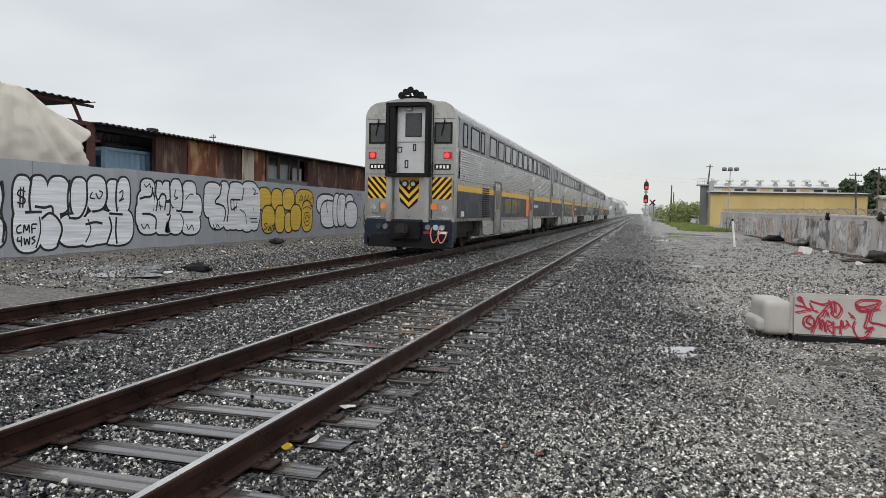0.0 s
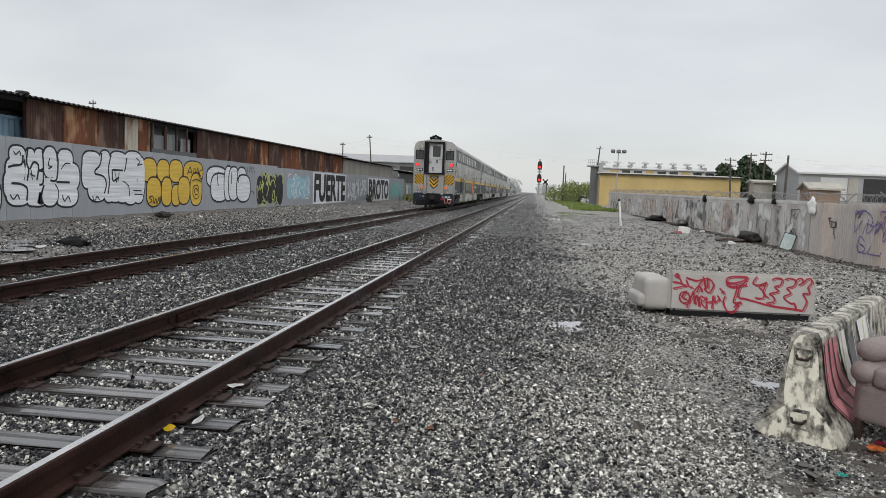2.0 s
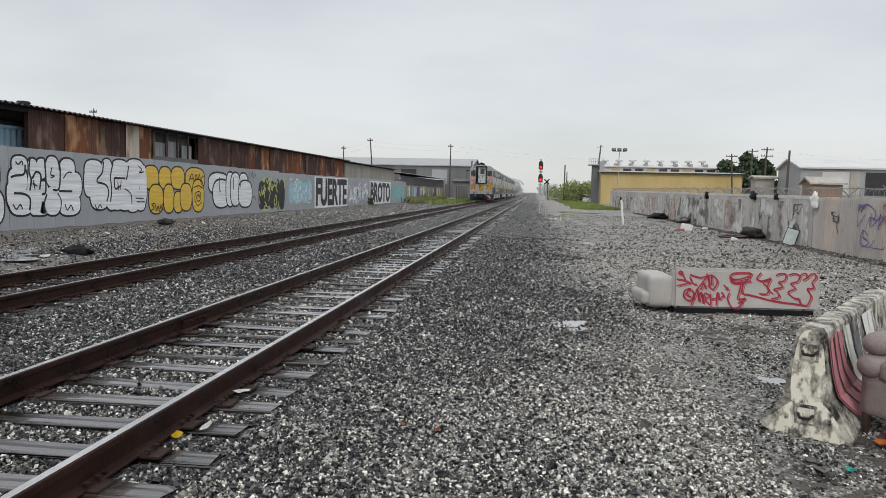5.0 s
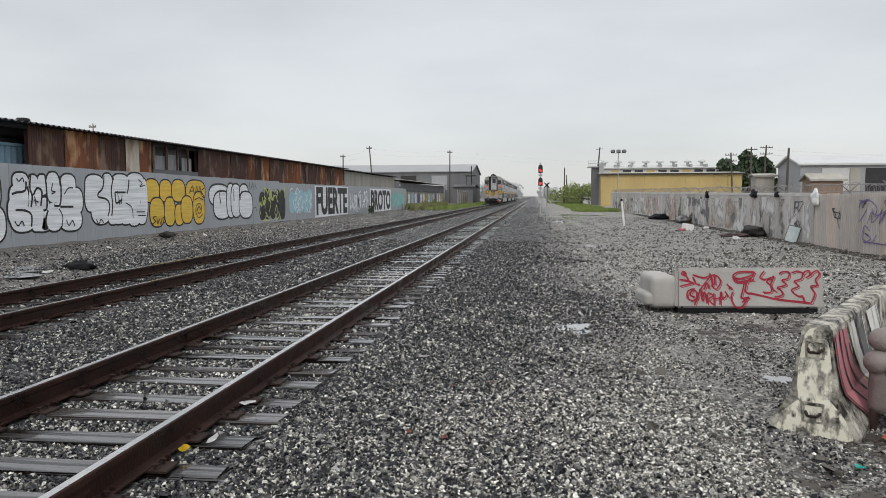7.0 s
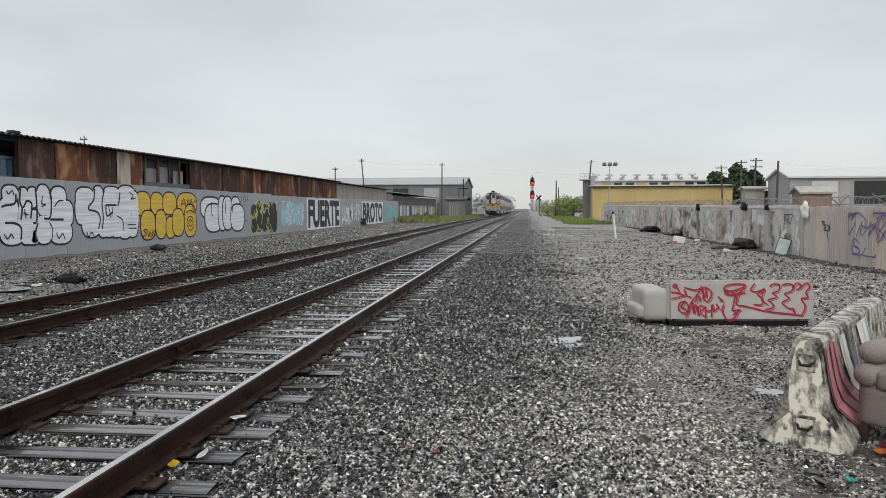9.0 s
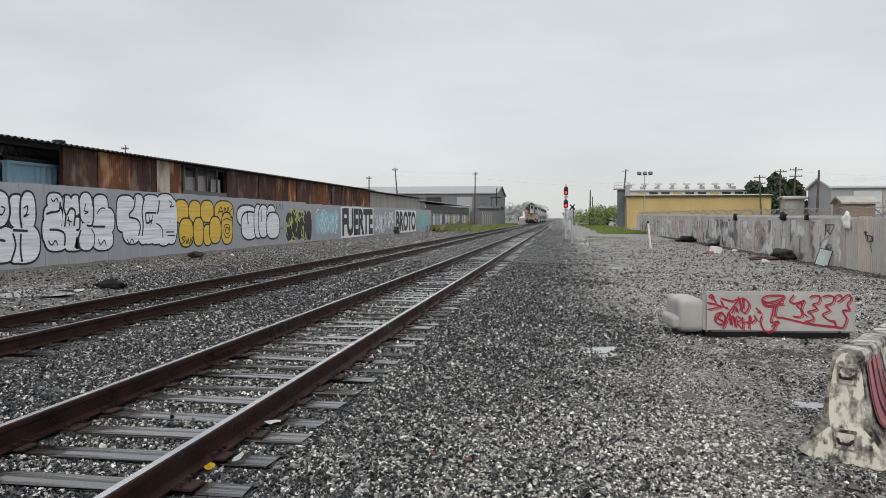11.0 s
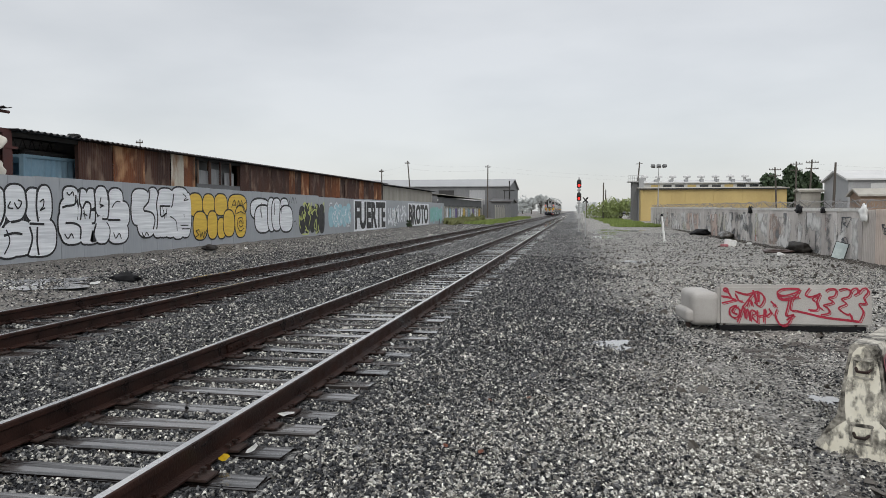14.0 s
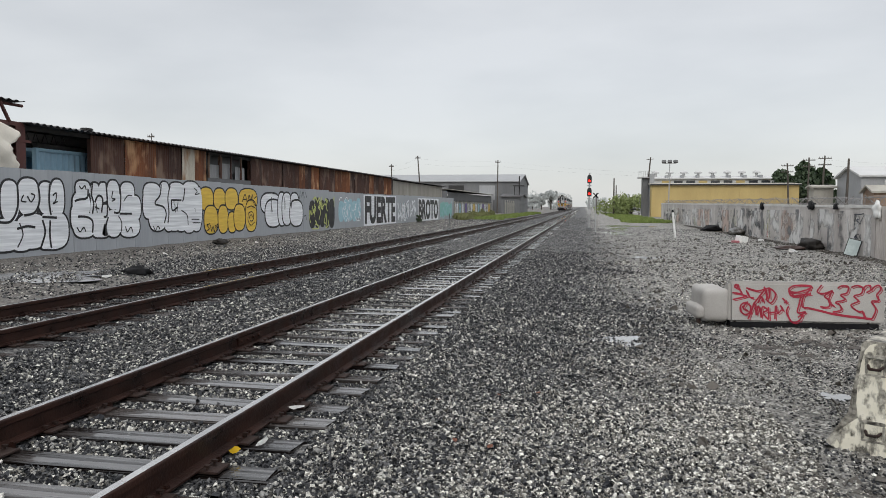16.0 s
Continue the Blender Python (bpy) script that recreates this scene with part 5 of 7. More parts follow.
box(bm, 11.4, 12.2, 133.0, 134.0, 0, 7.6)
part("buttress", bm, M_GREY, tower)

white_hall = hall("warehouse", "long pale roofed metal hall with a grey gable and dark openings", 31.0, 72, 90, 98, 5.3, 6.4, M_GREY, M_WHITE)
# the last bay is a near-black plate: shade inside the opening as colour
for x0, x1, m in ((33.4, 36.4, M_WHITE), (36.5, 37.6, M_PALEWALL), (38.2, 50, M_DARK)):
    opening(white_hall, x0, x1, 90, 2.2, 4.9, m, "wall_bay")
brown = hall("house", "small brown boarded house with a pale roof", 30.2, 33.4, 84, 87, 3.35, 4.0, M_BROWN, M_PALEWALL)
annex = hall("shed", "low buff shed beside the tree", 28.3, 30.6, 98, 100, 4.2, 4.4, M_PALEWALL, M_PALEWALL)
west_hall = hall("warehouse", "large dark grey warehouse with a pale sloping roof", -62, -14.2, 160, 186, 7.2, 9.2, M_GREYD, M_GREY)
for k in range(6):
    opening(west_hall, -58 + k * 7, -54.5 + k * 7, 160, 3.2, 6.4, M_GREY if k % 2 else M_DARK)
bm = bmesh.new()
box(bm, -32, -20, 157.5, 160, -0.2, 4.5)
part("annex", bm, M_WHITE, west_hall)
shack = hall("shed", "dark cluttered lean-to shed by the track", -16.5, -12.6, 146, 158, 3.6, 4.2, M_GREYD, M_ROOF)
bm = bmesh.new()
rod(bm, (-13.2, 150, 3.6), (-13.2, 150, 8.0), 0.12)
box(bm, -14.4, -12.2, 149, 151, 5.9, 6.1)
rod(bm, (-14.2, 150, 3.6), (-14.2, 150, 6.0), 0.07)
part("rooftop_frame", bm, M_DARK, shack)
pfence = thing("fence", "pale board fence along the track", "fence")
for k in range(16):
    bm = bmesh.new()
    box(bm, -12.9, -12.85, 118 + 1.2 * k, 119.15 + 1.2 * k, 0, 2.6 + 0.2 * math.sin(k * 2.1))
    part("board", bm, M_PALEWALL if k % 3 else M_GREYD, pfence)

loader = thing("loader", "blue loader arm with orange panels beyond the wall", "machine", pose(22.6, 48.0, 0))
bm = bmesh.new()
box(bm, -1.6, 1.6, -0.9, 0.9, 0.5, 1.75, 0.12)
part("body", bm, M_ORANGE, loader, "orange machine body")
for u in (-1.1, 1.1):
    for w in (-0.95, 0.95):
        bm = bmesh.new()
        rod(bm, (u, w - 0.15, 0.5), (u, w + 0.15, 0.5), 0.5, 0.5, 16)
        part("wheel", bm, M_BLACK, loader)
bm = bmesh.new()
tube(bm, [(-0.2, 0, 1.6), (0.15, 0, 2.5), (0.5, 0, 3.15)], 0.15, 8)
box(bm, 0.25, 0.75, -0.2, 0.2, 2.9, 3.35, 0.05)
part("boom", bm, M_BOOM, loader, "blue painted boom")

# ---- poles, wires, signals ----


def utility_pole(x, y, h, lean=0.0, arms=1, r=0.15, span=0.95):
    p = thing("utility_pole", "weathered wooden utility pole with crossarms" if arms else "bare weathered wooden pole", "utility pole", pose(x, y, 0), "utility poles")
    bm = bmesh.new()
    rod(bm, (0, 0, -0.2), (lean, 0, h), r * 1.2, r * 0.75, 9)
    part("shaft", bm, M_POLE, p)
    for k in range(arms):
        z = h - 0.5 - 1.0 * k
        bm = bmesh.new()
        box(bm, lean - span, lean + span, -0.16, -0.06, z, z + 0.13)
        part("crossarm", bm, M_POLE, p)
        for u in (-0.9 * span, -0.45 * span, 0.45 * span, 0.9 * span):
            bm = bmesh.new()
            rod(bm, (lean + u, -0.11, z + 0.13), (lean + u, -0.11, z + 0.33), 0.05, 0.03, 6)
            part("insulator", bm, M_GREYD, p)
    return p


utility_pole(-29.3, 130, 11.0, -0.9, 1, 0.13, 0.5)
utility_pole(-16.85, 142, 10.85, 0.1, 1, 0.13, 0.5)
utility_pole(-36.5, 135, 9.8, 0.0, 1, 0.13, 0.5)
utility_pole(-51.9, 80, 10.5, 0.0, 2, 0.07, 0.45)
utility_pole(33.3, 128, 9.0, -0.5, 2)
utility_pole(36.1, 128, 9.9, 0.0, 2)
utility_pole(36.3, 122, 9.8, 0.4, 2)
utility_pole(28.8, 88.0, 7.2, 0.15, 0)
utility_pole(5.9, 150, 7.5, 0.0, 0, 0.16)
utility_pole(7.4, 175, 6.8, 0.0, 0)
utility_pole(3.2, 190, 5.2, 0.0, 0)


def wire(a, b, sag, r=0.004):
    pts = [tuple(a[c] + (b[c] - a[c]) * t - (4 * sag * t * (1 - t) if c == 2 else 0) for c in range(3)) for t in [i / 14 for i in range(15)]]
    bm = bmesh.new()
    tube(bm, pts, r, 4)
    solo("overhead_wire", bm, M_DARK, "thin dark overhead wire between poles", "wire", "overhead wires")


for dz in (10.5, 9.6):
    wire((-30.2, 130, dz), (-16.8, 142, dz + 0.2), 0.4)
    wire((-16.8, 142, dz), (30, 215, dz + 0.6), 0.5)
    wire((-36.5, 135, dz - 1.0), (-30.2, 130, dz), 0.3)
    wire((36.1, 128, dz - 0.8), (90, 150, dz - 0.8), 0.8)

fl = thing("floodlight_mast", "slim mast with a bar of three floodlights", "floodlight")
bm = bmesh.new()
rod(bm, (12.15, 110, 0), (12.2, 110, 8.1), 0.09, 0.06)
part("mast", bm, M_ALU, fl)
bm = bmesh.new()
rod(bm, (11.3, 110, 8.1), (13.1, 110, 8.1), 0.05)
part("crossbar", bm, M_ALU, fl)
for k in range(3):
    bm = bmesh.new()
    box(bm, -0.30, 0.30, -0.2, 0.2, 0.0, 0.42, 0.05, pose(11.35 + 0.85 * k, 109.9, 8.15, -25, 0, (-20, 0, 25)[k]))
    part("floodlight", bm, M_GREYD, fl)


def signal():
    s = thing("railway_signal", "black two-head railway signal showing red on a slim mast", "railway signal", pose(0.36, 52.5, 0))
    bm = bmesh.new()
    rod(bm, (0, 0, -0.1), (0, 0, 4.15), 0.055, 0.055, 10)
    part("mast", bm, M_ALU, s)
    bm = bmesh.new()
    box(bm, -0.18, 0.18, -0.18, 0.18, -0.1, 0.25, 0.02)
    part("base", bm, M_GREYD, s)
    for z in (3.70, 2.78):
        bm = bmesh.new()
        prof = [(-0.15, -0.30), (0.15, -0.30), (0.165, 0.0), (0.15, 0.18), (0.09, 0.28), (0, 0.31), (-0.09, 0.28), (-0.15, 0.18), (-0.165, 0.0)]
        prism(bm, prof, -0.14, -0.12, lambda u, v, w: (u, w, z + v))
        rod(bm, (0, -0.12, z - 0.02), (0, 0.22, z - 0.02), 0.16, 0.13, 12)
        head = part("signal_head", bm, M_SIGNAL, s, "black signal head with a backplate")
        bm = bmesh.new()
        rod(bm, (0, -0.165, z - 0.12), (0, -0.145, z - 0.12), 0.085, 0.085, 16)
        part("red_lens", bm, M_REDLAMP, head, "lit red signal lens")
        bm = bmesh.new()
        n = 12
        for i in range(n):
            a0, a1 = math.pi * i / n, math.pi * (i + 1) / n
            q = [bm.verts.new((0.13 * math.cos(a), yy, z - 0.1 + 0.13 * math.sin(a))) for a in (a0, a1) for yy in (-0.14, -0.36)]
            bm.faces.new((q[0], q[1], q[3], q[2]))
        bmesh.ops.solidify(bm, geom=bm.faces[:], thickness=0.008)
        part("hood", bm, M_SIGNAL, head)
        bm = bmesh.new()
        box(bm, -0.14, 0.14, -0.10, 0.10, z - 0.50, z - 0.40, 0.01)
        part("bracket", bm, M_ALU, s)
    for k in range(6):
        bm = bmesh.new()
        rod(bm, (-0.14, 0.1, 0.5 + 0.3 * k), (0.14, 0.1, 0.5 + 0.3 * k), 0.012, seg=5)
        part("rung", bm, M_ALU, s)
    bm = bmesh.new()
    box(bm, -0.16, 0.16, -0.12, 0.12, 1.2, 1.55, 0.02)
    part("equipment_box", bm, M_ALU, s)


signal()
x_post = thing("sign_post", "slim post with a small black X sign", "sign", pose(0.78, 50.2, 0))
bm = bmesh.new()
rod(bm, (0, 0, -0.1), (0, 0, 2.55), 0.04, 0.04, 8)
part("post", bm, M_ALU, x_post)
for a in (-45, 45):
    bm = bmesh.new()
    box(bm, -0.25, 0.25, -0.05, -0.04, -0.04, 0.04, 0, pose(0, 0, 2.5, 0, a, 0))
    part("blade", bm, M_BLACK, x_post)

wp = thing("marker_post", "leaning white marker post with a dark tip", "post", pose(5.14, 42.8, -0.05, 0, -6.5, 0))
bm = bmesh.new()
rod(bm, (0, 0, 0), (0, 0, 1.5), 0.06, 0.055, 8)
part("post", bm, M_TRASHW, wp)
bm = bmesh.new()
rod(bm, (0, 0, 1.5), (0, 0, 1.64), 0.058, 0.05, 8)
part("tip", bm, M_BLACK, wp)
sp = thing("marker_post", "thin grey marker post beside the far track", "post", pose(-10.6, 57.0, 0.05))
bm = bmesh.new()
rod(bm, (0, 0, 0), (0, 0, 1.1), 0.045, 0.045, 6)
part("post", bm, M_GREYD, sp)

# ---- trees, shrubs and grass ----


def leaf_cloud(bm, centres, per, size, rnd):
    for cx, cy, cz, r in centres:
        for _ in range(per):
            d = Vector((rnd.gauss(0, 1), rnd.gauss(0, 1), rnd.gauss(0, 1)))
            d.normalize()
            p = Vector((cx, cy, cz)) + d * r * rnd.uniform(0.45, 1.0) ** 0.6
            s = size * rnd.uniform(0.6, 1.4)
            q = Euler((rnd.uniform(0, 6.3), rnd.uniform(0, 6.3), rnd.uniform(0, 6.3))).to_matrix()
            vs = [bm.verts.new(p + q @ Vector(c) * s) for c in ((-0.5, -0.2, 0), (0.1, -0.35, 0.06), (0.55, 0.0, 0), (0.1, 0.35, 0.06))]
            bm.faces.new(vs)


def tree(x, y, h, w, seed, leaf, label, size=0.5, per=70, name="tree"):
    rnd = random.Random(seed)
    t = thing(name, label, "tree", pose(x, y, 0))
    bm = bmesh.new()
    rod(bm, (0, 0, -0.2), (0.1, 0, h * 0.5), w * 0.06, w * 0.04, 8)
    tips = []
    for k in range(9):
        a = k * 2.4 + rnd.uniform(-0.4, 0.4)
        z0 = h * rnd.uniform(0.22, 0.5)
        e = (math.cos(a) * w * rnd.uniform(0.2, 0.42), math.sin(a) * w * rnd.uniform(0.2, 0.42), h * rnd.uniform(0.5, 0.85))
        rod(bm, (0.05, 0, z0), e, w * 0.025, w * 0.008, 6)
        tips.append(e)
    part("trunk", bm, M_POLE, t)
    centres = [(*e, w * rnd.uniform(0.13, 0.22)) for e in tips]
    for _ in range(16):
        a, rr = rnd.uniform(0, 6.28), w * 0.42 * math.sqrt(rnd.random())
        centres.append((rr * math.cos(a), rr * math.sin(a), h * rnd.uniform(0.3, 0.88), w * rnd.uniform(0.10, 0.2)))
    centres.append((0, 0, h * 0.9, w * 0.14))
    bm = bmesh.new()
    leaf_cloud(bm, centres, per, size, rnd)
    part("crown", bm, leaf, t)
    return t


tree(38.6, 140, 9.6, 9.0, 1, M_LEAF, "dense dark green tree behind the wall", 0.75, 260)
tree(43.5, 146, 7.0, 6.0, 2, M_LEAF, "smaller dark green tree behind the wall", 0.65, 170)
tree(37.0, 139, 7.0, 6.0, 9, M_LEAF, "smaller dark green tree behind the wall", 0.65, 170)


def shrub(x, y, h, w, seed, leaf, label, size=0.22, per=60):
    rnd = random.Random(seed)
    t = thing("shrub", label, "shrub", pose(x, y, float(ground_z(x, y))))
    bm = bmesh.new()
    for k in range(7):
        a = k * 0.9
        rod(bm, (0, 0, -0.05), (math.cos(a) * w * 0.3, math.sin(a) * w * 0.3, h * 0.7), 0.03, 0.012, 5)
    part("stem", bm, M_POLE, t)
    bm = bmesh.new()
    leaf_cloud(bm, [(rnd.uniform(-0.4, 0.4) * w, rnd.uniform(-0.3, 0.3) * w, h * rnd.uniform(0.2, 0.85), w * rnd.uniform(0.12, 0.24)) for _ in range(12)], per, size, rnd)
    part("foliage", bm, leaf, t)


for x, y, h, w, s in ((7.0, 150, 3.6, 6, 3), (9.2, 148, 4.4, 6, 4), (5.0, 158, 2.8, 5, 5), (11, 152, 4.2, 5, 6), (8.2, 160, 4.6, 6, 7)):
    shrub(x, y, h, w, s, M_SHRUB, "fresh green spring shrub beyond the yard", 0.4, 60)
shrub(-14.5, 63.0, 0.75, 0.45, 8, M_LEAF, "small green bush at the foot of the wall", 0.14, 40)
for k, (x, y, h, w) in enumerate(((-13.8, 92, 0.8, 2.4), (-13.6, 98, 0.6, 2.2), (-13.9, 104, 0.9, 2.6))):
    shrub(x, y, h, w, 60 + k, M_WEED, "yellowish green weeds along the fence", 0.2, 70)


def grass(name, x0, x1, y0, y1, count, h, leaf, label, seed):
    rng = np.random.default_rng(seed)
    x, y = rng.uniform(x0, x1, count), rng.uniform(y0, y1, count)
    edge = np.sin(y * 0.31) * 0.25 + np.sin(y * 0.9 + 1) * 0.12
    c, half = (x0 + x1) / 2, (x1 - x0) / 2
    k = np.abs(x - c) < half * (0.82 + edge * 0.6)
    x, y = x[k], y[k]
    n = len(x)
    z = ground_z(x, y) - 0.02
    a = rng.uniform(0, 6.28, n)
    hh, ww = h * rng.uniform(0.4, 1.3, n), h * 0.22
    dx, dy = np.cos(a) * ww, np.sin(a) * ww
    lx, ly = rng.normal(0, h * 0.35, n), rng.normal(0, h * 0.35, n)
    v = np.stack([np.stack([x - dx, y - dy, z], -1), np.stack([x + dx, y + dy, z], -1), np.stack([x + lx, y + ly, z + hh], -1)], 1).reshape(-1, 3)
    me = bpy.data.meshes.new(name)
    me.from_pydata(v.tolist(), [], np.arange(n * 3).reshape(-1, 3).tolist())
    me.materials.append(leaf)
    tagged(new(name, me), label, "grass", kind="stuff")


grass("grass", 4.2, 9.7, 80, 175, 26000, 0.32, M_GRASS, "bright green wet grass beside the yard", 1)
grass("grass", -13.6, -9.8, 88, 175, 22000, 0.38, M_GRASS, "green grass strip beside the far track", 2)
grass("weeds", -14.9, -13.8, 82, 110, 5000, 0.6, M_WEED, "dry yellowish weeds along the fence", 3)

# far woods, with the mist painted into their leaf colour, and the road's end
rng = random.Random(44)
bm = bmesh.new()
for k in range(90):
    x = rng.choice([rng.uniform(-60, -12), rng.uniform(4, 60)])
    y = rng.uniform(420, 640)
    h = rng.uniform(5, 11) if abs(x) > 14 else rng.uniform(4, 7)
    leaf_cloud(bm, [(x + rng.uniform(-2, 2), y, h * rng.uniform(0.2, 0.9), h * 0.3) for _ in range(5)], 26, 1.6, rng)
solo("far_woods", bm, M_HAZE, "trees along the horizon, haze painted into their pale colour", "woods", kind="stuff")
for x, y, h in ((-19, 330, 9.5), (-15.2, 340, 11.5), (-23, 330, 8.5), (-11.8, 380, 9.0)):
    tree(x, y, h * 0.85, h * 0.5, int(h * 7), M_HAZE, "tall tree beyond the track, haze painted into its pale colour", 0.45, 200)


def parked_car(x, y, rz, material, label):
    c = thing("car", label, "car", pose(x, y, 0, 0, 0, rz))
    bm = bmesh.new()
    prism(bm, [(-2.2, 0.35), (2.2, 0.35), (2.25, 0.75), (1.3, 0.9), (0.6, 1.42), (-1.2, 1.45), (-2.0, 0.95), (-2.25, 0.8)], -0.85, 0.85, lambda u, v, w: (u, w, v))
    part("body", bm, material, c)
    for s in (-1, 1):
        bm = bmesh.new()
        prism(bm, [(-1.5, 0.98), (1.0, 0.95), (0.52, 1.36), (-1.1, 1.38)], s * 0.853, s * 0.865, lambda u, v, w: (u, w, v))
        part("window", bm, M_GLASS, c)
        for u in (-1.35, 1.35):
            bm = bmesh.new()
            rod(bm, (u, s * 0.66, 0.33), (u, s * 0.88, 0.33), 0.33, 0.33, 14)
            part("wheel", bm, M_BLACK, c)


parked_car(8.8, 178, 4, M_GREY, "grey parked car far along the yard")
parked_car(12.2, 176, 0, M_WHITE, "white parked car far along the yard")

# ---- the overturned sofa ----
sofa = thing("sofa", "soaked pale grey sofa with red graffiti on its back", "sofa", pose(2.10, 11.02, 0.0, 0, 0, 5))
bm = bmesh.new()
box(bm, 0.0, 2.17, 0.0, 0.22, 0.06, 0.675, 0.045, pose(0, 0, 0, -4, 0, 0))
part("back", bm, M_SOFA, sofa, smooth=False)
bm = bmesh.new()
box(bm, 0.02, 2.1, 0.2, 0.85, 0.08, 0.42, 0.07)
part("seat", bm, M_SOFA, sofa)
def soft_block(x0, x1, y0, y1, z0, z1, r):
    """An upholstered block with well rounded edges."""
    b = bmesh.new()
    box(b, x0, x1, y0, y1, z0, z1)
    bmesh.ops.subdivide_edges(b, edges=b.edges[:], cuts=9, use_grid_fill=True)
    for v in b.verts:
        q = Vector((min(max(v.co.x, x0 + r), x1 - r), min(max(v.co.y, y0 + r), y1 - r), min(max(v.co.z, z0 + r), z1 - r)))
        d = v.co - q
        if d.length > 1e-6:
            v.co = q + d.normalized() * r
        v.co.z += 0.010 * noise.noise(v.co * 5)
    for f in b.faces:
        f.smooth = True
    return b


arm = part("arm", soft_block(-0.36, 0.03, 0.03, 0.85, 0.06, 0.555, 0.09), M_SOFA, sofa)
part("arm_front", soft_block(-0.45, -0.30, 0.06, 0.8, 0.10, 0.29, 0.06), M_SOFA, arm)
for x, y in ((0.1, 0.08), (1.95, 0.08), (-0.38, 0.2), (1.95, 0.75)):
    bm = bmesh.new()
    rod(bm, (x, y, -0.03), (x, y, 0.14), 0.03, 0.04, 8)
    part("foot", bm, M_WOODD, sofa)
# black block added under the back, standing for the shaded gap
bm = bmesh.new()
box(bm, 0.03, 2.08, 0.02, 0.2, 0.0, 0.075)
part("gap_shade", bm, M_BLACK, sofa)
TAG = pose(0, 0, 0, -4, 0, 0)


def on_sofa(u, v, lift):
    return TAG @ Vector((u, -0.003 - lift, v))


def red_tag():
    bm = bmesh.new()
    k = [0]

    def s(pts, w=0.023):
        ribbon(bm, curve_pts([(2.17 * u, 0.065 + 0.605 * v) for u, v in pts], 7), w, on_sofa, 0.0005 * (k[0] % 12))
        k[0] += 1
        ribbon(bm, curve_pts([(2.17 * u + 0.022, 0.045 + 0.605 * v) for u, v in pts], 7), 0.011, on_sofa, 0.0005 * (k[0] % 12) + 0.0002)
    s([(0.047, 0.929), (0.064, 0.836), (0.092, 0.667), (0.115, 0.644), (0.025, 0.558)])
    s([(0.022, 0.726), (0.066, 0.707), (0.112, 0.648)])
    s([(0.035, 0.867), (0.045, 0.92), (0.061, 0.905), (0.053, 0.835), (0.035, 0.867)])
    s([(0.112, 0.791), (0.134, 0.629), (0.162, 0.607)])
    s([(0.112, 0.844), (0.185, 0.776), (0.228, 0.809), (0.196, 0.638), (0.167, 0.495)])
    s([(0.227, 0.883), (0.237, 0.766), (0.248, 0.576)])
    s([(0.222, 0.808), (0.256, 0.839), (0.287, 0.783), (0.3, 0.653), (0.271, 0.491), (0.237, 0.592)])
    s([(0.258, 0.866), (0.263, 0.595)])
    s([(0.189, 0.485), (0.209, 0.64), (0.222, 0.502)])
    s([(0.125, 0.506), (0.082, 0.448), (0.075, 0.295), (0.105, 0.208), (0.135, 0.255), (0.139, 0.404), (0.112, 0.47), (0.095, 0.346), (0.126, 0.298)])
    s([(0.125, 0.097), (0.152, 0.353), (0.165, 0.486), (0.178, 0.191)])
    s([(0.178, 0.191), (0.191, 0.419), (0.209, 0.151)])
    s([(0.209, 0.134), (0.217, 0.388), (0.25, 0.322), (0.222, 0.24), (0.256, 0.096)])
    s([(0.256, 0.393), (0.259, 0.096)])
    s([(0.256, 0.244), (0.302, 0.277)])
    s([(0.301, 0.417), (0.297, 0.101)])
    s([(0.306, 0.435), (0.314, 0.252), (0.341, 0.334)])
    s([(0.331, 0.438), (0.353, 0.301)])
    s([(0.344, 0.616), (0.379, 0.48)])
    s([(0.357, 0.494), (0.375, 0.55)])
    s([(0.384, 0.832), (0.416, 0.908), (0.484, 0.927), (0.528, 0.907), (0.507, 0.833), (0.442, 0.757), (0.398, 0.773), (0.384, 0.832)])
    s([(0.384, 0.806), (0.403, 0.668), (0.468, 0.695), (0.527, 0.721)])
    s([(0.398, 0.764), (0.424, 0.662), (0.458, 0.667), (0.453, 0.499), (0.44, 0.295), (0.458, 0.27), (0.492, 0.292), (0.445, 0.163)])
    s([(0.384, 0.424), (0.372, 0.268), (0.397, 0.078), (0.424, 0.037), (0.458, 0.103), (0.476, 0.238)])
    s([(0.53, 0.925), (0.51, 0.772), (0.481, 0.671), (0.471, 0.422), (0.51, 0.392)])
    s([(0.595, 0.94), (0.567, 0.78), (0.601, 0.732), (0.645, 0.774), (0.613, 0.672), (0.645, 0.561), (0.639, 0.418), (0.585, 0.42)])
    s([(0.51, 0.392), (0.585, 0.331), (0.665, 0.262), (0.756, 0.216), (0.821, 0.193), (0.912, 0.155)])
    s([(0.645, 0.774), (0.66, 0.795), (0.639, 0.561), (0.678, 0.424)])
    s([(0.696, 0.862), (0.717, 0.919), (0.761, 0.908), (0.754, 0.76), (0.715, 0.705), (0.743, 0.602), (0.684, 0.531), (0.709, 0.464), (0.717, 0.349), (0.665, 0.298)])
    s([(0.78, 0.893), (0.818, 0.935), (0.852, 0.887), (0.844, 0.751), (0.798, 0.682), (0.826, 0.569), (0.78, 0.473), (0.808, 0.361), (0.834, 0.32), (0.855, 0.332)])
    s([(0.852, 0.824), (0.87, 0.925), (0.899, 0.939), (0.904, 0.832), (0.93, 0.926), (0.956, 0.943), (0.964, 0.841), (0.94, 0.721), (0.951, 0.587), (0.909, 0.563), (0.935, 0.379), (0.912, 0.155)])
    s([(0.904, 0.832), (0.875, 0.774)])
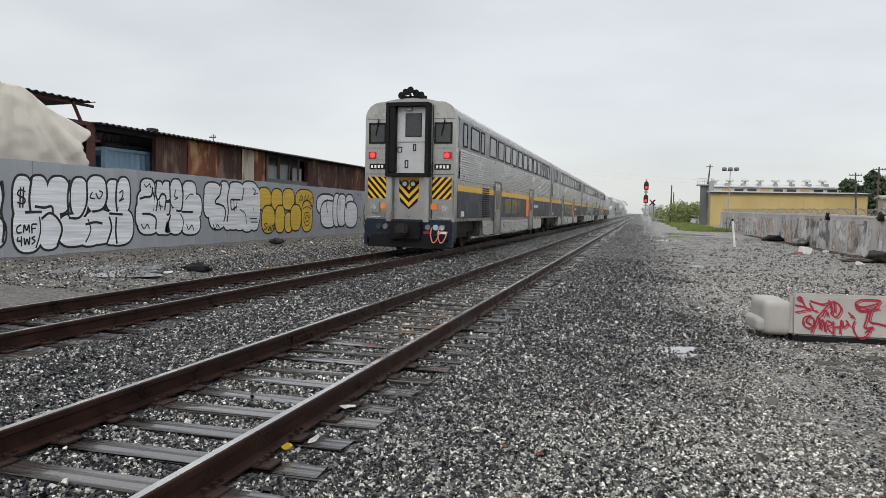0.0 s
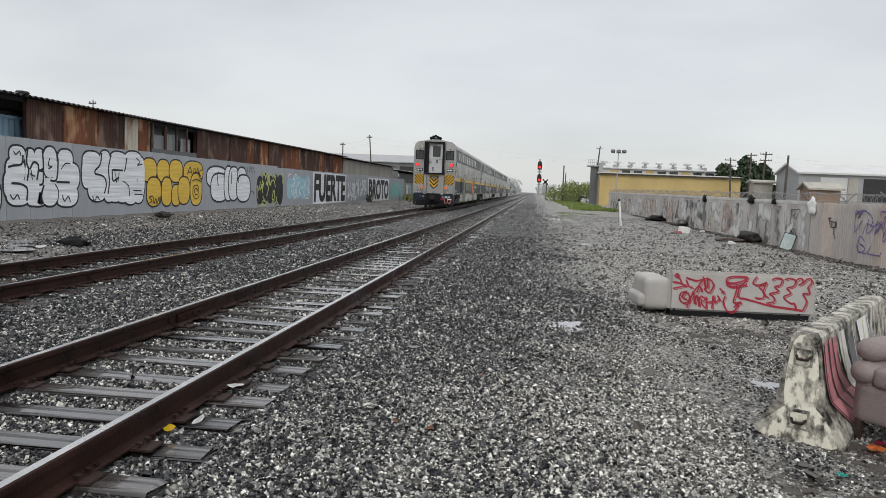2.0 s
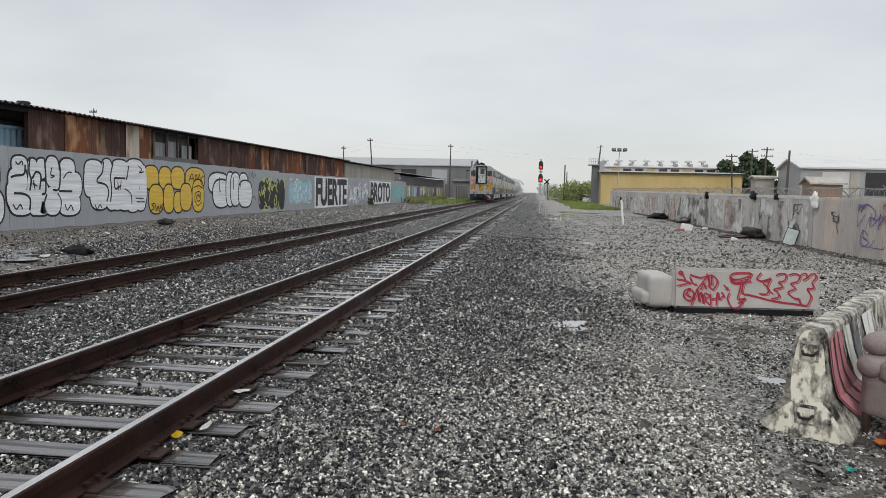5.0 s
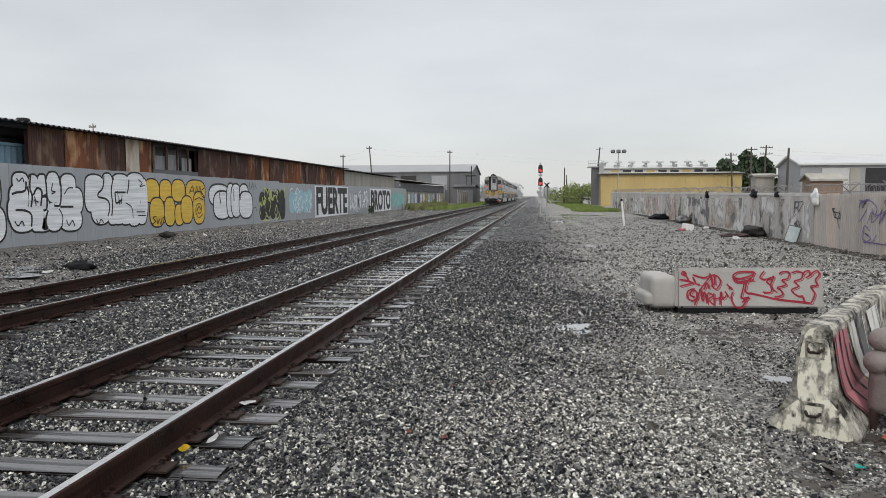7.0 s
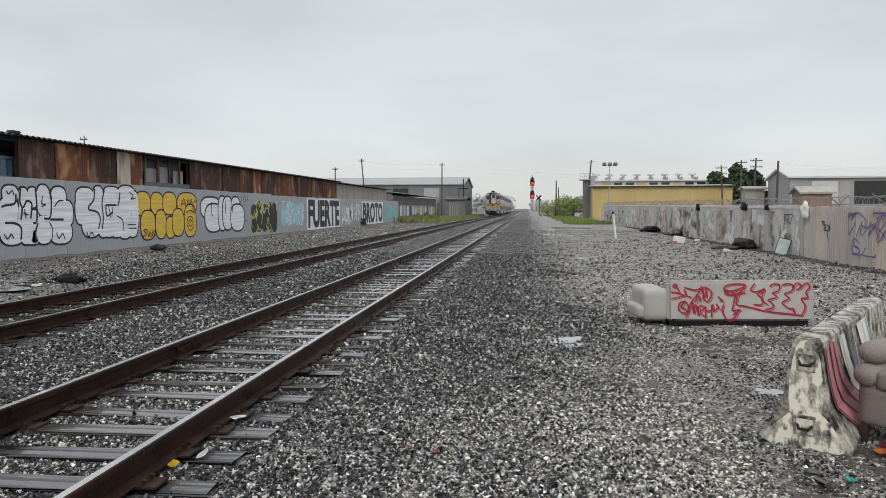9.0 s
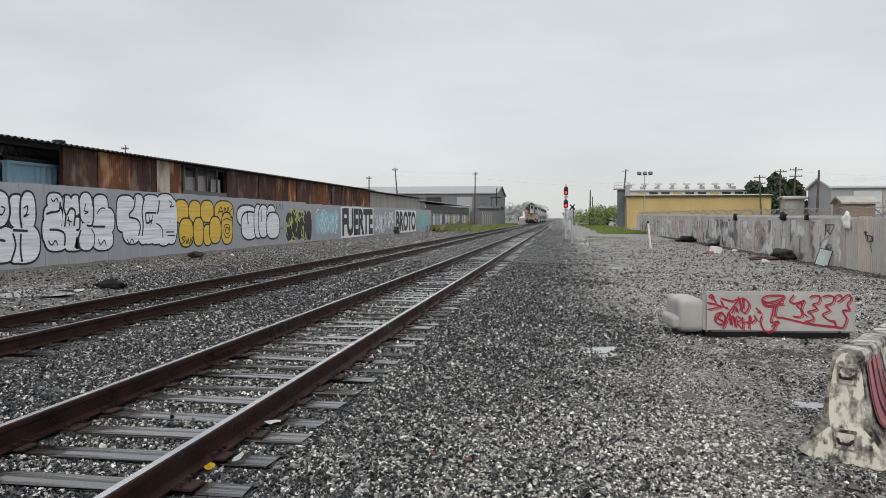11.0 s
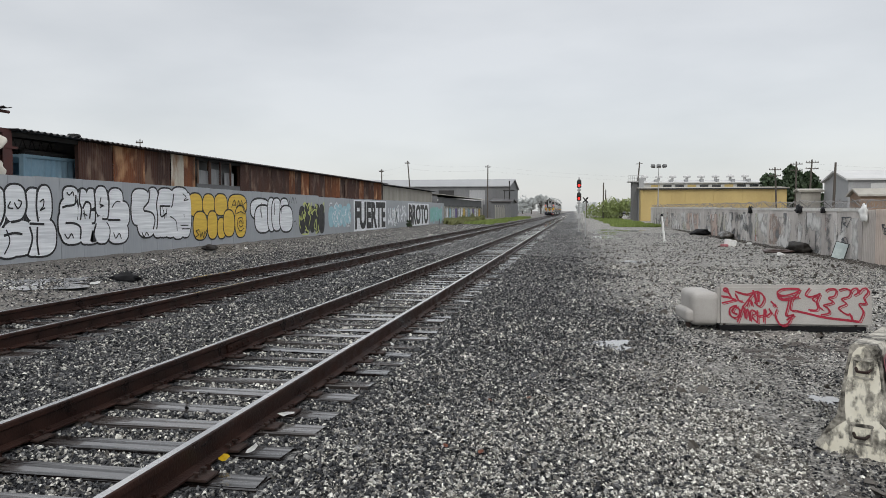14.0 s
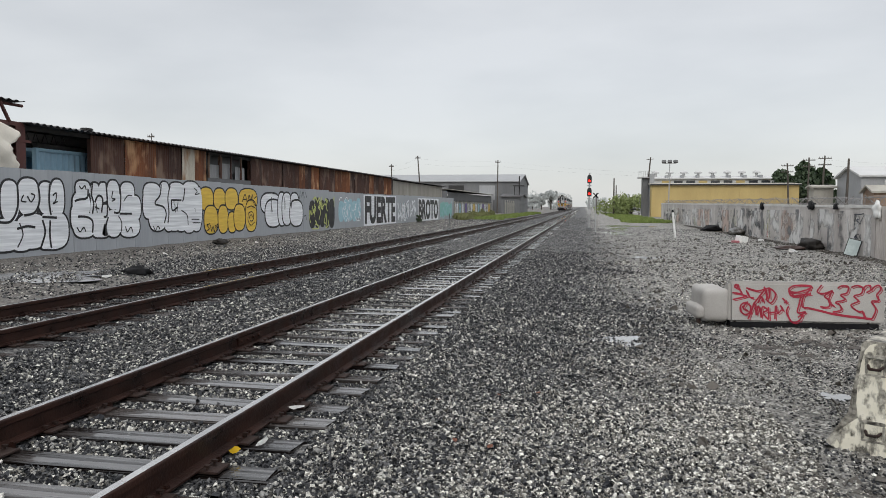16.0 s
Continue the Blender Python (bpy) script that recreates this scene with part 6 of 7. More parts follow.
    s([(0.852, 0.331), (0.866, 0.172)])
    part("graffiti", bm, M_REDP, sofa, "red spray paint scrawl")


red_tag()

# ---- the concrete barrier ----
bar = thing("jersey_barrier", "chipped concrete road barrier with pink graffiti along its side", "concrete barrier", pose(2.03, 5.47, -0.02, 0, 0, -31.7))
PROF = [(-0.305, 0.0), (0.305, 0.0), (0.305, 0.06), (0.165, 0.30), (0.095, 0.80), (0.07, 0.83), (-0.07, 0.83), (-0.095, 0.80), (-0.165, 0.30), (-0.305, 0.06)]


def barrier():
    bm = bmesh.new()
    n = 26
    rings = []
    fine = []
    for (a, b), (c, d) in zip(PROF, PROF[1:] + PROF[:1]):
        q = max(1, int(math.hypot(c - a, d - b) / 0.05))
        fine += [(a + (c - a) * i / q, b + (d - b) * i / q) for i in range(q)]
    for j in range(n + 1):
        y = 3.05 * (j / n) ** 1.3
        ring = []
        for u, v in fine:
            w = 0.016 * (noise.noise(Vector((u * 7, y * 7, v * 7))) + 0.6 * noise.noise(Vector((u * 21, y * 21, v * 21))))
            edge = 0.018 * max(0, noise.noise(Vector((u * 14 + 5, 0, v * 14)))) if j == 0 else 0
            ring.append(bm.verts.new((u * (1 + w) + w * 0.3, y + edge + (0.012 if j == 0 and abs(u) > 0.2 else 0), v * (1 + w * 0.4))))
        rings.append(ring)
    k = len(fine)
    for a, b in zip(rings, rings[1:]):
        for i in range(k):
            bm.faces.new((a[i], b[i], b[(i + 1) % k], a[(i + 1) % k]))
    bm.faces.new(rings[0])
    bm.faces.new(rings[-1][::-1])
    bmesh.ops.recalc_face_normals(bm, faces=bm.faces[:])
    part("body", bm, M_CONCD, bar, "chipped stained concrete")
    # lifting loop pockets on the end
    for z, w in ((0.19, 0.075), (0.66, 0.065)):
        bm = bmesh.new()
        for x0, x1, z0, z1 in ((-w, w, z + 0.05, z + 0.075), (-w, w, z - 0.075, z - 0.06), (-w, -w + 0.018, z - 0.06, z + 0.05), (w - 0.018, w, z - 0.06, z + 0.05)):
            box(bm, x0, x1, -0.022, 0.02, z0, z1, 0.004)
        part("socket_rim", bm, M_CONCD, bar)
        bm = bmesh.new()
        tube(bm, [(-0.05, -0.01, z), (-0.03, -0.05, z - 0.02), (0.03, -0.05, z - 0.02), (0.05, -0.01, z)], 0.011, 7)
        part("loop", bm, M_PLATE, bar, "rusty steel loop")

    def side(u, v, lift):
        # u along the barrier, v from the foot up its east face
        q = PROF[2:5]
        l1 = math.hypot(q[1][0] - q[0][0], q[1][1] - q[0][1])
        l2 = math.hypot(q[2][0] - q[1][0], q[2][1] - q[1][1])
        s = v * (l1 + l2)
        a, b, t = (q[0], q[1], s / l1) if s < l1 else (q[1], q[2], (s - l1) / l2)
        nx, nz = (b[1] - a[1]), -(b[0] - a[0])
        d = math.hypot(nx, nz)
        return (a[0] + (b[0] - a[0]) * t + nx / d * (0.013 + lift), u, a[1] + (b[1] - a[1]) * t + nz / d * (0.013 + lift))
    r = random.Random(6)

    def strip(pts, w0, w1, m, lift, label=""):
        bm = bmesh.new()
        c = curve_pts(pts, 8)
        for i in range(len(c) - 1):
            f0, f1 = w0 + (w1 - w0) * i / len(c), w0 + (w1 - w0) * (i + 1) / len(c)
            vs = [side(c[i][0] - f0, c[i][1], lift), side(c[i][0] + f0, c[i][1], lift), side(c[i + 1][0] + f1, c[i + 1][1], lift), side(c[i + 1][0] - f1, c[i + 1][1], lift)]
            bm.faces.new([bm.verts.new(p) for p in vs])
        part("graffiti", bm, m, bar, label)
    petals = [[(0.62, 0.06), (0.36, 0.30), (0.17, 0.55), (0.10, 0.93)], [(0.86, 0.08), (0.56, 0.34), (0.33, 0.60), (0.25, 0.96)], [(1.02, 0.16), (0.78, 0.38), (0.52, 0.58), (0.42, 0.80)]]
    strip([(0.84, 0.06), (0.56, 0.32), (0.34, 0.58), (0.27, 0.95)], 0.32, 0.19, M_PINKP, 0.0004, "faded pink paint")
    for k, pts in enumerate(petals):
        strip(pts, 0.165, 0.085, M_PINKP, 0.001 + 0.0006 * k, "faded pink paint")
        for d in (-1, 1):
            strip([(u + d * (0.135 - 0.075 * i / 3), v) for i, (u, v) in enumerate(pts)], 0.009, 0.011, M_BLACKP, 0.0040 + 0.0004 * k, "black spray line")
    strip([(1.35, 0.05), (1.05, 0.35), (0.80, 0.65), (0.66, 0.97)], 0.13, 0.12, M_FADEW, 0.001, "pale grey paint")
    strip([(1.7, 0.05), (1.35, 0.4), (1.1, 0.7), (1.0, 0.97)], 0.2, 0.16, M_FADEG, 0.0014, "dark grey paint")
    strip([(2.3, 0.05), (1.9, 0.5), (1.6, 0.97)], 0.3, 0.25, M_FADEW, 0.001, "pale grey paint")
    for k in range(6):
        u = 0.62 + 0.24 * k
        strip([(u + 0.5, 0.1), (u + 0.22, 0.4), (u + 0.12, 0.65), (u + 0.02 * (-1) ** k, 0.96)], 0.008, 0.010, (M_LIMEP, M_BLACKP, M_FADEW, M_BLACKP)[k % 4], 0.004 + 0.0004 * k, "spray line")
    # remains of whitewash on the end
    for k, pts in enumerate(([(-0.27, 0.04), (0.05, 0.03), (0.06, 0.28), (-0.10, 0.27)], [(-0.10, 0.28), (0.11, 0.28), (0.075, 0.76), (-0.07, 0.76)], [(0.03, 0.04), (0.27, 0.04), (0.15, 0.25), (0.05, 0.30)])):
        bm = bmesh.new()
        blob_fill(bm, curve_pts(pts, 4, True), lambda u, v, w: (u, -0.014 - w, v), 0.001 * k)
        part("whitewash", bm, M_OLDWASH, bar, "flaking cream whitewash")


barrier()

# ---- the dumped armchair ----
chair = thing("armchair", "dumped taupe velour armchair with rolled arms beside the barrier", "armchair", pose(2.42, 5.65, 0, 0, 0, -52))


def bolster(x, y0, y1, z, r):
    """A stuffed roll with rounded ends, along y."""
    b = bmesh.new()
    rings = []
    steps = [(y0, 0.02), (y0 + 0.012, 0.5), (y0 + 0.035, 0.8), (y0 + 0.075, 1.0), ((y0 + y1) / 2, 1.03), (y1 - 0.075, 1.0), (y1 - 0.035, 0.8), (y1 - 0.012, 0.5), (y1, 0.02)]
    for y, q in steps:
        rings.append([b.verts.new((x + r * q * math.cos(2 * math.pi * i / 20), y, z + r * q * 0.92 * math.sin(2 * math.pi * i / 20))) for i in range(20)])
    for p, q in zip(rings, rings[1:]):
        for i in range(20):
            b.faces.new((p[i], p[(i + 1) % 20], q[(i + 1) % 20], q[i]))
    b.faces.new(rings[0])
    b.faces.new(rings[-1][::-1])
    bmesh.ops.recalc_face_normals(b, faces=b.faces[:])
    return b


part("seat_base", soft_block(0.03, 0.82, 0.02, 0.80, 0.15, 0.44, 0.04), M_CHAIR, chair)
for x in (0.03, 0.72):
    arm = part("arm", soft_block(x, x + 0.14, 0.03, 0.82, 0.15, 0.52, 0.03), M_CHAIR, chair)
    part("arm_roll", bolster(x + 0.06, -0.03, 0.84, 0.52, 0.10), M_CHAIR, arm, smooth=True)
part("backrest", soft_block(0.02, 0.86, 0.66, 0.90, 0.2, 0.84, 0.07), M_CHAIR, chair)
part("back_cushion", bolster(0.10, 0.0, 0.80, 0.685, 0.095), M_CHAIR, chair, smooth=True)
part("cushion", soft_block(0.16, 0.72, 0.0, 0.66, 0.42, 0.58, 0.05), M_CHAIR, chair)
for x, y in ((0.08, 0.06), (0.8, 0.06), (0.08, 0.78), (0.8, 0.78)):
    bm = bmesh.new()
    rod(bm, (x, y, -0.02), (x, y, 0.17), 0.022, 0.035, 8)
    part("leg", bm, M_WOODD, chair)

# ---- litter ----


def scrap(name, m, x, y, w, d, seed, label, cat="litter", tilt=8, z=None, thick=0.008):
    """A flat crumpled scrap lying on the ground."""
    r = random.Random(seed)
    bm = bmesh.new()
    k = 9
    ring = [(w * (0.8 + 0.4 * r.random()) * math.cos(2 * math.pi * i / k), d * (0.8 + 0.4 * r.random()) * math.sin(2 * math.pi * i / k)) for i in range(k)]
    c = bm.verts.new((0, 0, 0.35 * min(w, d) * r.random()))
    vs = [bm.verts.new((a, b, 0.3 * min(w, d) * r.uniform(0, 1))) for a, b in ring]
    for i in range(k):
        bm.faces.new((c, vs[i], vs[(i + 1) % k]))
    bmesh.ops.solidify(bm, geom=bm.faces[:], thickness=thick)
    zz = float(ground_z(x, y)) + 0.02 if z is None else z
    return solo(name, bm, m, label, cat, "litter", m=pose(x, y, zz, r.uniform(-tilt, tilt), r.uniform(-tilt, tilt), r.uniform(0, 360)))


scrap("paper_scrap", M_TRASHW, -2.27, 5.42, 0.075, 0.06, 1, "crumpled pale paper scrap beside the rail", tilt=45, z=0.11)
scrap("wrapper", M_TRASHY, -2.29, 4.40, 0.022, 0.045, 2, "bright yellow wrapper beside the rail", tilt=70, z=0.10)
scrap("wrapper", M_TRASHW, -2.19, 4.62, 0.055, 0.04, 3, "white and yellow wrapper on the ballast", tilt=30, z=0.09)
scrap("white_stone", M_TRASHW, -2.26, 8.83, 0.05, 0.04, 4, "small white stone at the rail foot", "stone", tilt=40)
scrap("paper_scrap", M_SOFA, -1.15, 7.55, 0.09, 0.06, 5, "flat grey scrap on the ballast")
scrap("plastic_scrap", M_TEAL, 2.06, 4.76, 0.05, 0.03, 6, "teal plastic scrap on the gravel", z=0.03)
scrap("leaf_litter", M_ORLIT, 2.52, 5.35, 0.09, 0.06, 7, "orange wrapper beside the armchair", z=0.03)
scrap("leaf_litter", M_REDP, 2.60, 5.48, 0.05, 0.04, 8, "red wrapper beside the armchair", z=0.03)
scrap("plastic_sheet", M_TRASHW, -10.6, 14.5, 0.16, 0.12, 9, "dirty white plastic sheet beside the track", tilt=5, z=0.12)
for k, (x, y) in enumerate(((-1.22, 6.06), (-0.73, 6.40), (-0.38, 6.46), (-0.90, 5.07), (-0.63, 4.98))):
    scrap("dead_leaf", M_DEADLEAF, x, y, 0.032, 0.02, 70 + k, "small reddish dead leaf on the ballast", "leaf", tilt=20, z=float(ground_z(x, y)) + 0.045)
rag("rubbish_bag", M_BLACK, -10.55, 15.5, 0.03, 0.34, 0.26, 0.15, 11, "split black rubbish bag beside the track", "rubbish bag")
rag("plastic_bundle", M_BLACK, 9.1, 54.8, 0.0, 0.7, 0.7, 0.24, 12, "heap of black plastic and tyres at the wall", "rubbish")
rag("rubbish_mound", M_UNDER, 9.30, 32.30, 0.0, 0.40, 0.9, 0.26, 13, "dark rubbish heap at the foot of the wall", "rubbish")
rag("rubbish_mound", M_WOODD, 8.40, 31.90, 0.0, 0.6, 0.5, 0.10, 14, "brown rubbish heap at the foot of the wall", "rubbish")
rag("soil_mound", M_MUD, 9.45, 48.0, -0.02, 0.4, 1.5, 0.3, 15, "muddy heap at the foot of the wall", "soil")
for k, (x, y, w) in enumerate(((8.4, 35.4, 0.14), (8.6, 36.2, 0.12), (8.0, 30.0, 0.2), (9.2, 23.0, 0.25), (7.8, 42.0, 0.2), (9.1, 40.0, 0.2), (7.0, 37.9, 0.25), (6.5, 50, 0.25), (-13.6, 21.6, 0.12), (-13.5, 24.6, 0.14), (-13.4, 26.0, 0.1), (-13.8, 16.2, 0.1), (-12.0, 19.5, 0.09), (-13.9, 29, 0.12))):
    scrap("paper_scrap", M_TRASHW if k % 3 else M_SOFA, x, y, w, w * 0.7, 30 + k, "pale scrap of litter on the gravel", tilt=25)
rag("rubbish_mound", M_UNDER, -14.3, 26.6, 0.2, 0.2, 0.42, 0.14, 16, "small dark heap at the foot of the wall", "rubbish")
pail = thing("carton", "white and pink carton on the gravel", "carton", pose(7.6, 37.4, 0, 0, 0, 20))
bm = bmesh.new()
box(bm, -0.25, 0.2, -0.2, 0.2, 0.0, 0.34, 0.02, pose(0, 0, 0, 4, 8, 0))
part("body", bm, M_TRASHW, pail)
bm = bmesh.new()
box(bm, -0.5, -0.25, -0.3, 0.1, 0.0, 0.12, 0.03)
part("flap", bm, M_PINKP, pail)
panel = thing("board", "pale framed panel leaning against the wall", "panel", pose(9.40, 28.14, 0.0, 14, 10, 62))
bm = bmesh.new()
box(bm, -0.02, 0.02, -0.23, 0.23, 0, 0.64, 0.008)
part("frame", bm, M_DARK, panel)
bm = bmesh.new()
box(bm, -0.028, -0.022, -0.20, 0.20, 0.03, 0.61)
part("pane", bm, M_PANEGREEN, panel, "pale greenish pane")

# ---- puddles and mud ----
puddle(0.45, 9.62, 0.24, 0.30, 1, M_WATER, "small shallow rain puddle in the gravel", lift=0.016)
puddle(0.62, 9.2, 0.10, 0.12, 2, M_WATER, "small shallow rain puddle in the gravel")
puddle(-12.3, 14.2, 1.3, 1.6, 3, M_WATER, "wide brown puddle below the wall", lift=0.004)
puddle(2.3, 7.05, 0.11, 0.16, 4, M_WATER, "small shallow rain puddle in the gravel", lift=0.022)
puddle(2.0, 48.5, 1.0, 2.2, 5, M_WATER, "long shallow puddle in the yard", lift=0.02)
puddle(2.6, 58, 1.1, 3.0, 6, M_WATER, "long shallow puddle in the yard", lift=0.02)
puddle(3.6, 66, 1.6, 3.5, 16, M_WATER, "long shallow puddle in the yard", lift=0.02)
puddle(2.17, 25.2, 0.4, 0.7, 7, M_WATER, "small shallow rain puddle in the gravel", lift=0.012)
puddle(2.9, 9.6, 1.6, 0.9, 8, M_WETMUD, "muddy wet patch before the sofa", "mud_patch", lift=0.004)

puddle(2.3, 4.9, 1.0, 0.9, 21, M_WETMUD, "wet muddy patch beside the barrier", "mud_patch", lift=0.004)

# ---- loose stones ----


def off_rails(x, y, rng):
    ok = np.ones(len(x), bool)
    for c in (T1, T2):
        for s in (-HALF, HALF):
            ok &= np.abs(x - c - s) > 0.11
        on_tie = (np.abs(x - c) < 1.3) & (rng.random(len(x)) < 0.25)
        ok &= ~on_tie
    return ok


def tie_gaps(x, y, rng):
    """Most stones in a track lie between its timbers."""
    ok = off_rails(x, y, rng)
    for tr, c in ((track_near, T1), (track_far, T2)):
        ys = np.array(sorted(o.matrix_basis.translation.y for o in tr.children if o.name.startswith("tie")))
        d = np.abs(y[:, None] - ys[None]).min(1)
        ok &= ~((np.abs(x - c) < 1.33) & (d < 0.125) & (rng.random(len(x)) < 0.985))
    return ok


def west_part(x, y, rng):
    edge = 0.5 + 0.6 * np.sin(y * 0.7) + rng.normal(0, 0.55, len(x))
    return tie_gaps(x, y, rng) & (x < edge)


def east_part(x, y, rng):
    edge = 0.1 + 0.6 * np.sin(y * 0.7) + rng.normal(0, 0.8, len(x))
    clump = np.sin(x * 2.1 + 1.7 * np.sin(y * 1.3)) * np.sin(y * 1.9 + x) + rng.normal(0, 0.6, len(x))
    return (x > edge) & (clump > -0.8)


def seen(keep):
    """Only the wedge of ground that lies before the standpoint."""
    return lambda x, y, rng: keep(x, y, rng) & (x > -1.12 * y - 0.4) & (x < 0.5 * y + 0.4)


def anywhere(x, y, rng):
    return np.ones(len(x), bool)


stones("ballast", 88000, -6.2, 1.8, 3.2, 8.0, 0.029, M_BALLAST, "dark wet angular ballast stones", seen(west_part), 1, 0.75, 0.12)
stones("ballast", 74000, -9.0, 1.8, 8.0, 15, 0.035, M_BALLAST, "dark wet angular ballast stones", seen(west_part), 2, 0.75, 0.15)
stones("ballast", 50000, -12.0, 1.8, 15, 28, 0.046, M_BALLAST, "dark wet angular ballast stones", seen(west_part), 14, 0.7, 0.2)
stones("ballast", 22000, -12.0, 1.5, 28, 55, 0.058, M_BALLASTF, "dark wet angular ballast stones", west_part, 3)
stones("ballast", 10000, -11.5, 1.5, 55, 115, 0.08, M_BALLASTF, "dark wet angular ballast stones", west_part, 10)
stones("ballast", 16000, -6.2, 2.0, 3.2, 12, 0.028, M_PALE, "pale chips among the ballast", seen(west_part), 4, 0.75, 0.1)
stones("gravel", 12000, -2.0, 1.5, 3.2, 8.5, 0.023, M_PALE, "pale cream chips on the shoulder of the track", seen(tie_gaps), 13, 0.6, 0.15)
stones("gravel", 11000, -1.8, 1.6, 3.2, 6.2, 0.021, M_PALE, "pale cream chips on the shoulder of the track", seen(tie_gaps), 15, 0.6, 0.1)
stones("gravel", 9000, -0.9, 1.6, 3.2, 6.6, 0.026, M_PALE, "pale cream chips where the ballast meets the yard", seen(tie_gaps), 19, 0.6, 0.1)
stones("gravel", 15000, 0.2, 4.6, 3.4, 10.5, 0.027, M_BALLAST, "dark wet chips pressed into the dirt", seen(east_part), 23, 0.55, 0.3)
stones("clods", 6000, 9.1, 9.76, 12, 70, 0.06, M_MUD, "dark damp soil and rubble along the foot of the wall", anywhere, 29, 0.7, 0.25)
stones("clods", 1500, 0.6, 9.3, 4.5, 40, 0.085, M_MUD, "dark wet clods of dirt on the yard", seen(east_part), 16, 0.7, 0.2)
stones("gravel", 20000, -1.2, 4.6, 3.2, 10, 0.023, M_PALE, "pale wet gravel pressed into the dirt", seen(east_part), 5, 0.55, 0.4)
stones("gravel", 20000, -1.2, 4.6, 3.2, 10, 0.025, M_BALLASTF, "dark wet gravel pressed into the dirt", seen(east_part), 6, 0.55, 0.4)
stones("gravel", 18000, -1.2, 9.0, 10, 24, 0.040, M_PALE, "pale wet gravel pressed into the dirt", seen(east_part), 7, 0.5, 0.4)
stones("gravel", 18000, -1.2, 9.0, 10, 24, 0.042, M_BALLAST, "dark wet gravel pressed into the dirt", seen(east_part), 8, 0.5, 0.4)
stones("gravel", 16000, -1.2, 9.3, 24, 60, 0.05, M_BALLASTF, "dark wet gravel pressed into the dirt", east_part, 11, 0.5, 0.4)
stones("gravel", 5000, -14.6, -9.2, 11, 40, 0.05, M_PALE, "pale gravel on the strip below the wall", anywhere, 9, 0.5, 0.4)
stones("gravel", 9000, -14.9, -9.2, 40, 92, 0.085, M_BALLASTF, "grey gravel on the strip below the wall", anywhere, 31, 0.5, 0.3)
stones("gravel", 4000, -14.9, -9.2, 40, 80, 0.075, M_PALE, "pale gravel on the strip below the wall", anywhere, 32, 0.5, 0.3)
stones("gravel", 12000, -14.6, -9.2, 11, 40, 0.06, M_BALLAST, "dark gravel on the strip below the wall", anywhere, 12, 0.5, 0.4)
stones("gravel", 12000, T1 - 0.7, T1 + 0.7, 3.2, 16, 0.026, M_PALE, "pale cream chips between the ties", seen(tie_gaps), 17, 0.7, 0.05)

# ---- the train ----
CL = 25.9           # length of a coach


def stepped(bm, y0, y1, x, z0, z1, n, depth):
    """Fluted side: n round ribs one above the other, on the side at x (its sign tells which)."""
    s = 1 if x > 0 else -1
    h = (z1 - z0) / n
    prof = []
    for k in range(n):
        prof += [(z0 + h * k, 0.0), (z0 + h * (k + 0.25), depth), (z0 + h * (k + 0.75), depth)]
    prof.append((z1, 0.0))
    a = [bm.verts.new((x + s * d, y0, z)) for z, d in prof]
    b = [bm.verts.new((x + s * d, y1, z)) for z, d in prof]
    for i in range(len(prof) - 1):
        bm.faces.new((a[i], b[i], b[i + 1], a[i + 1]))
    ca, cb = bm.verts.new((x - s * 0.01, y0, (z0 + z1) / 2)), bm.verts.new((x - s * 0.01, y1, (z0 + z1) / 2))
    for i in range(len(prof) - 1):
        bm.faces.new((ca, a[i], a[i + 1]))
        bm.faces.new((cb, b[i + 1], b[i]))


def body_profile(z0):
    p = [(1.53, z0), (1.55, z0 + 0.3), (1.55, 4.25)]
    for k in range(1, 8):
        a = radians(90 * k / 8)
        p.append((1.0 + 0.55 * math.cos(a), 4.25 + 0.52 * math.sin(a)))
    p += [(0.95, 4.77), (0.5, 4.86), (0.0, 4.89)]
    return p + [(-u, v) for u, v in reversed(p[:-1])]


def ring_frame(bm, x0, x1, z0, z1, y0, y1, w):
    for a, b, c, d in ((x0, x1, z0, z0 + w), (x0, x1, z1 - w, z1), (x0, x0 + w, z0 + w, z1 - w), (x1 - w, x1, z0 + w, z1 - w)):
        box(bm, a, b, y0, y1, c, d)


def bogie(parent, y):
    bm = bmesh.new()
    for s in (-1, 1):
        box(bm, s * 1.0 - 0.08, s * 1.0 + 0.08, y - 1.7, y + 1.7, 0.42, 0.68, 0.03)
        for d in (-1.28, 1.28):
            box(bm, s * 1.02 - 0.12, s * 1.02 + 0.12, y + d - 0.2, y + d + 0.2, 0.3, 0.62, 0.03)
            rod(bm, (s * 1.05, y + d * 0.55, 0.66), (s * 1.05, y + d * 0.55, 1.0), 0.13, 0.13, 10)
    box(bm, -1.0, 1.0, y - 0.3, y + 0.3, 0.5, 0.95, 0.04)
    b = part("bogie", bm, M_UNDER, parent, "grimy steel bogie")
    for d in (-1.28, 1.28):
        for s in (-1, 1):
            bm = bmesh.new()
            rod(bm, (s * 0.72, y + d, 0.46), (s * 0.86, y + d, 0.46), 0.46, 0.46, 24)
            part("wheel", bm, M_UNDER, b)


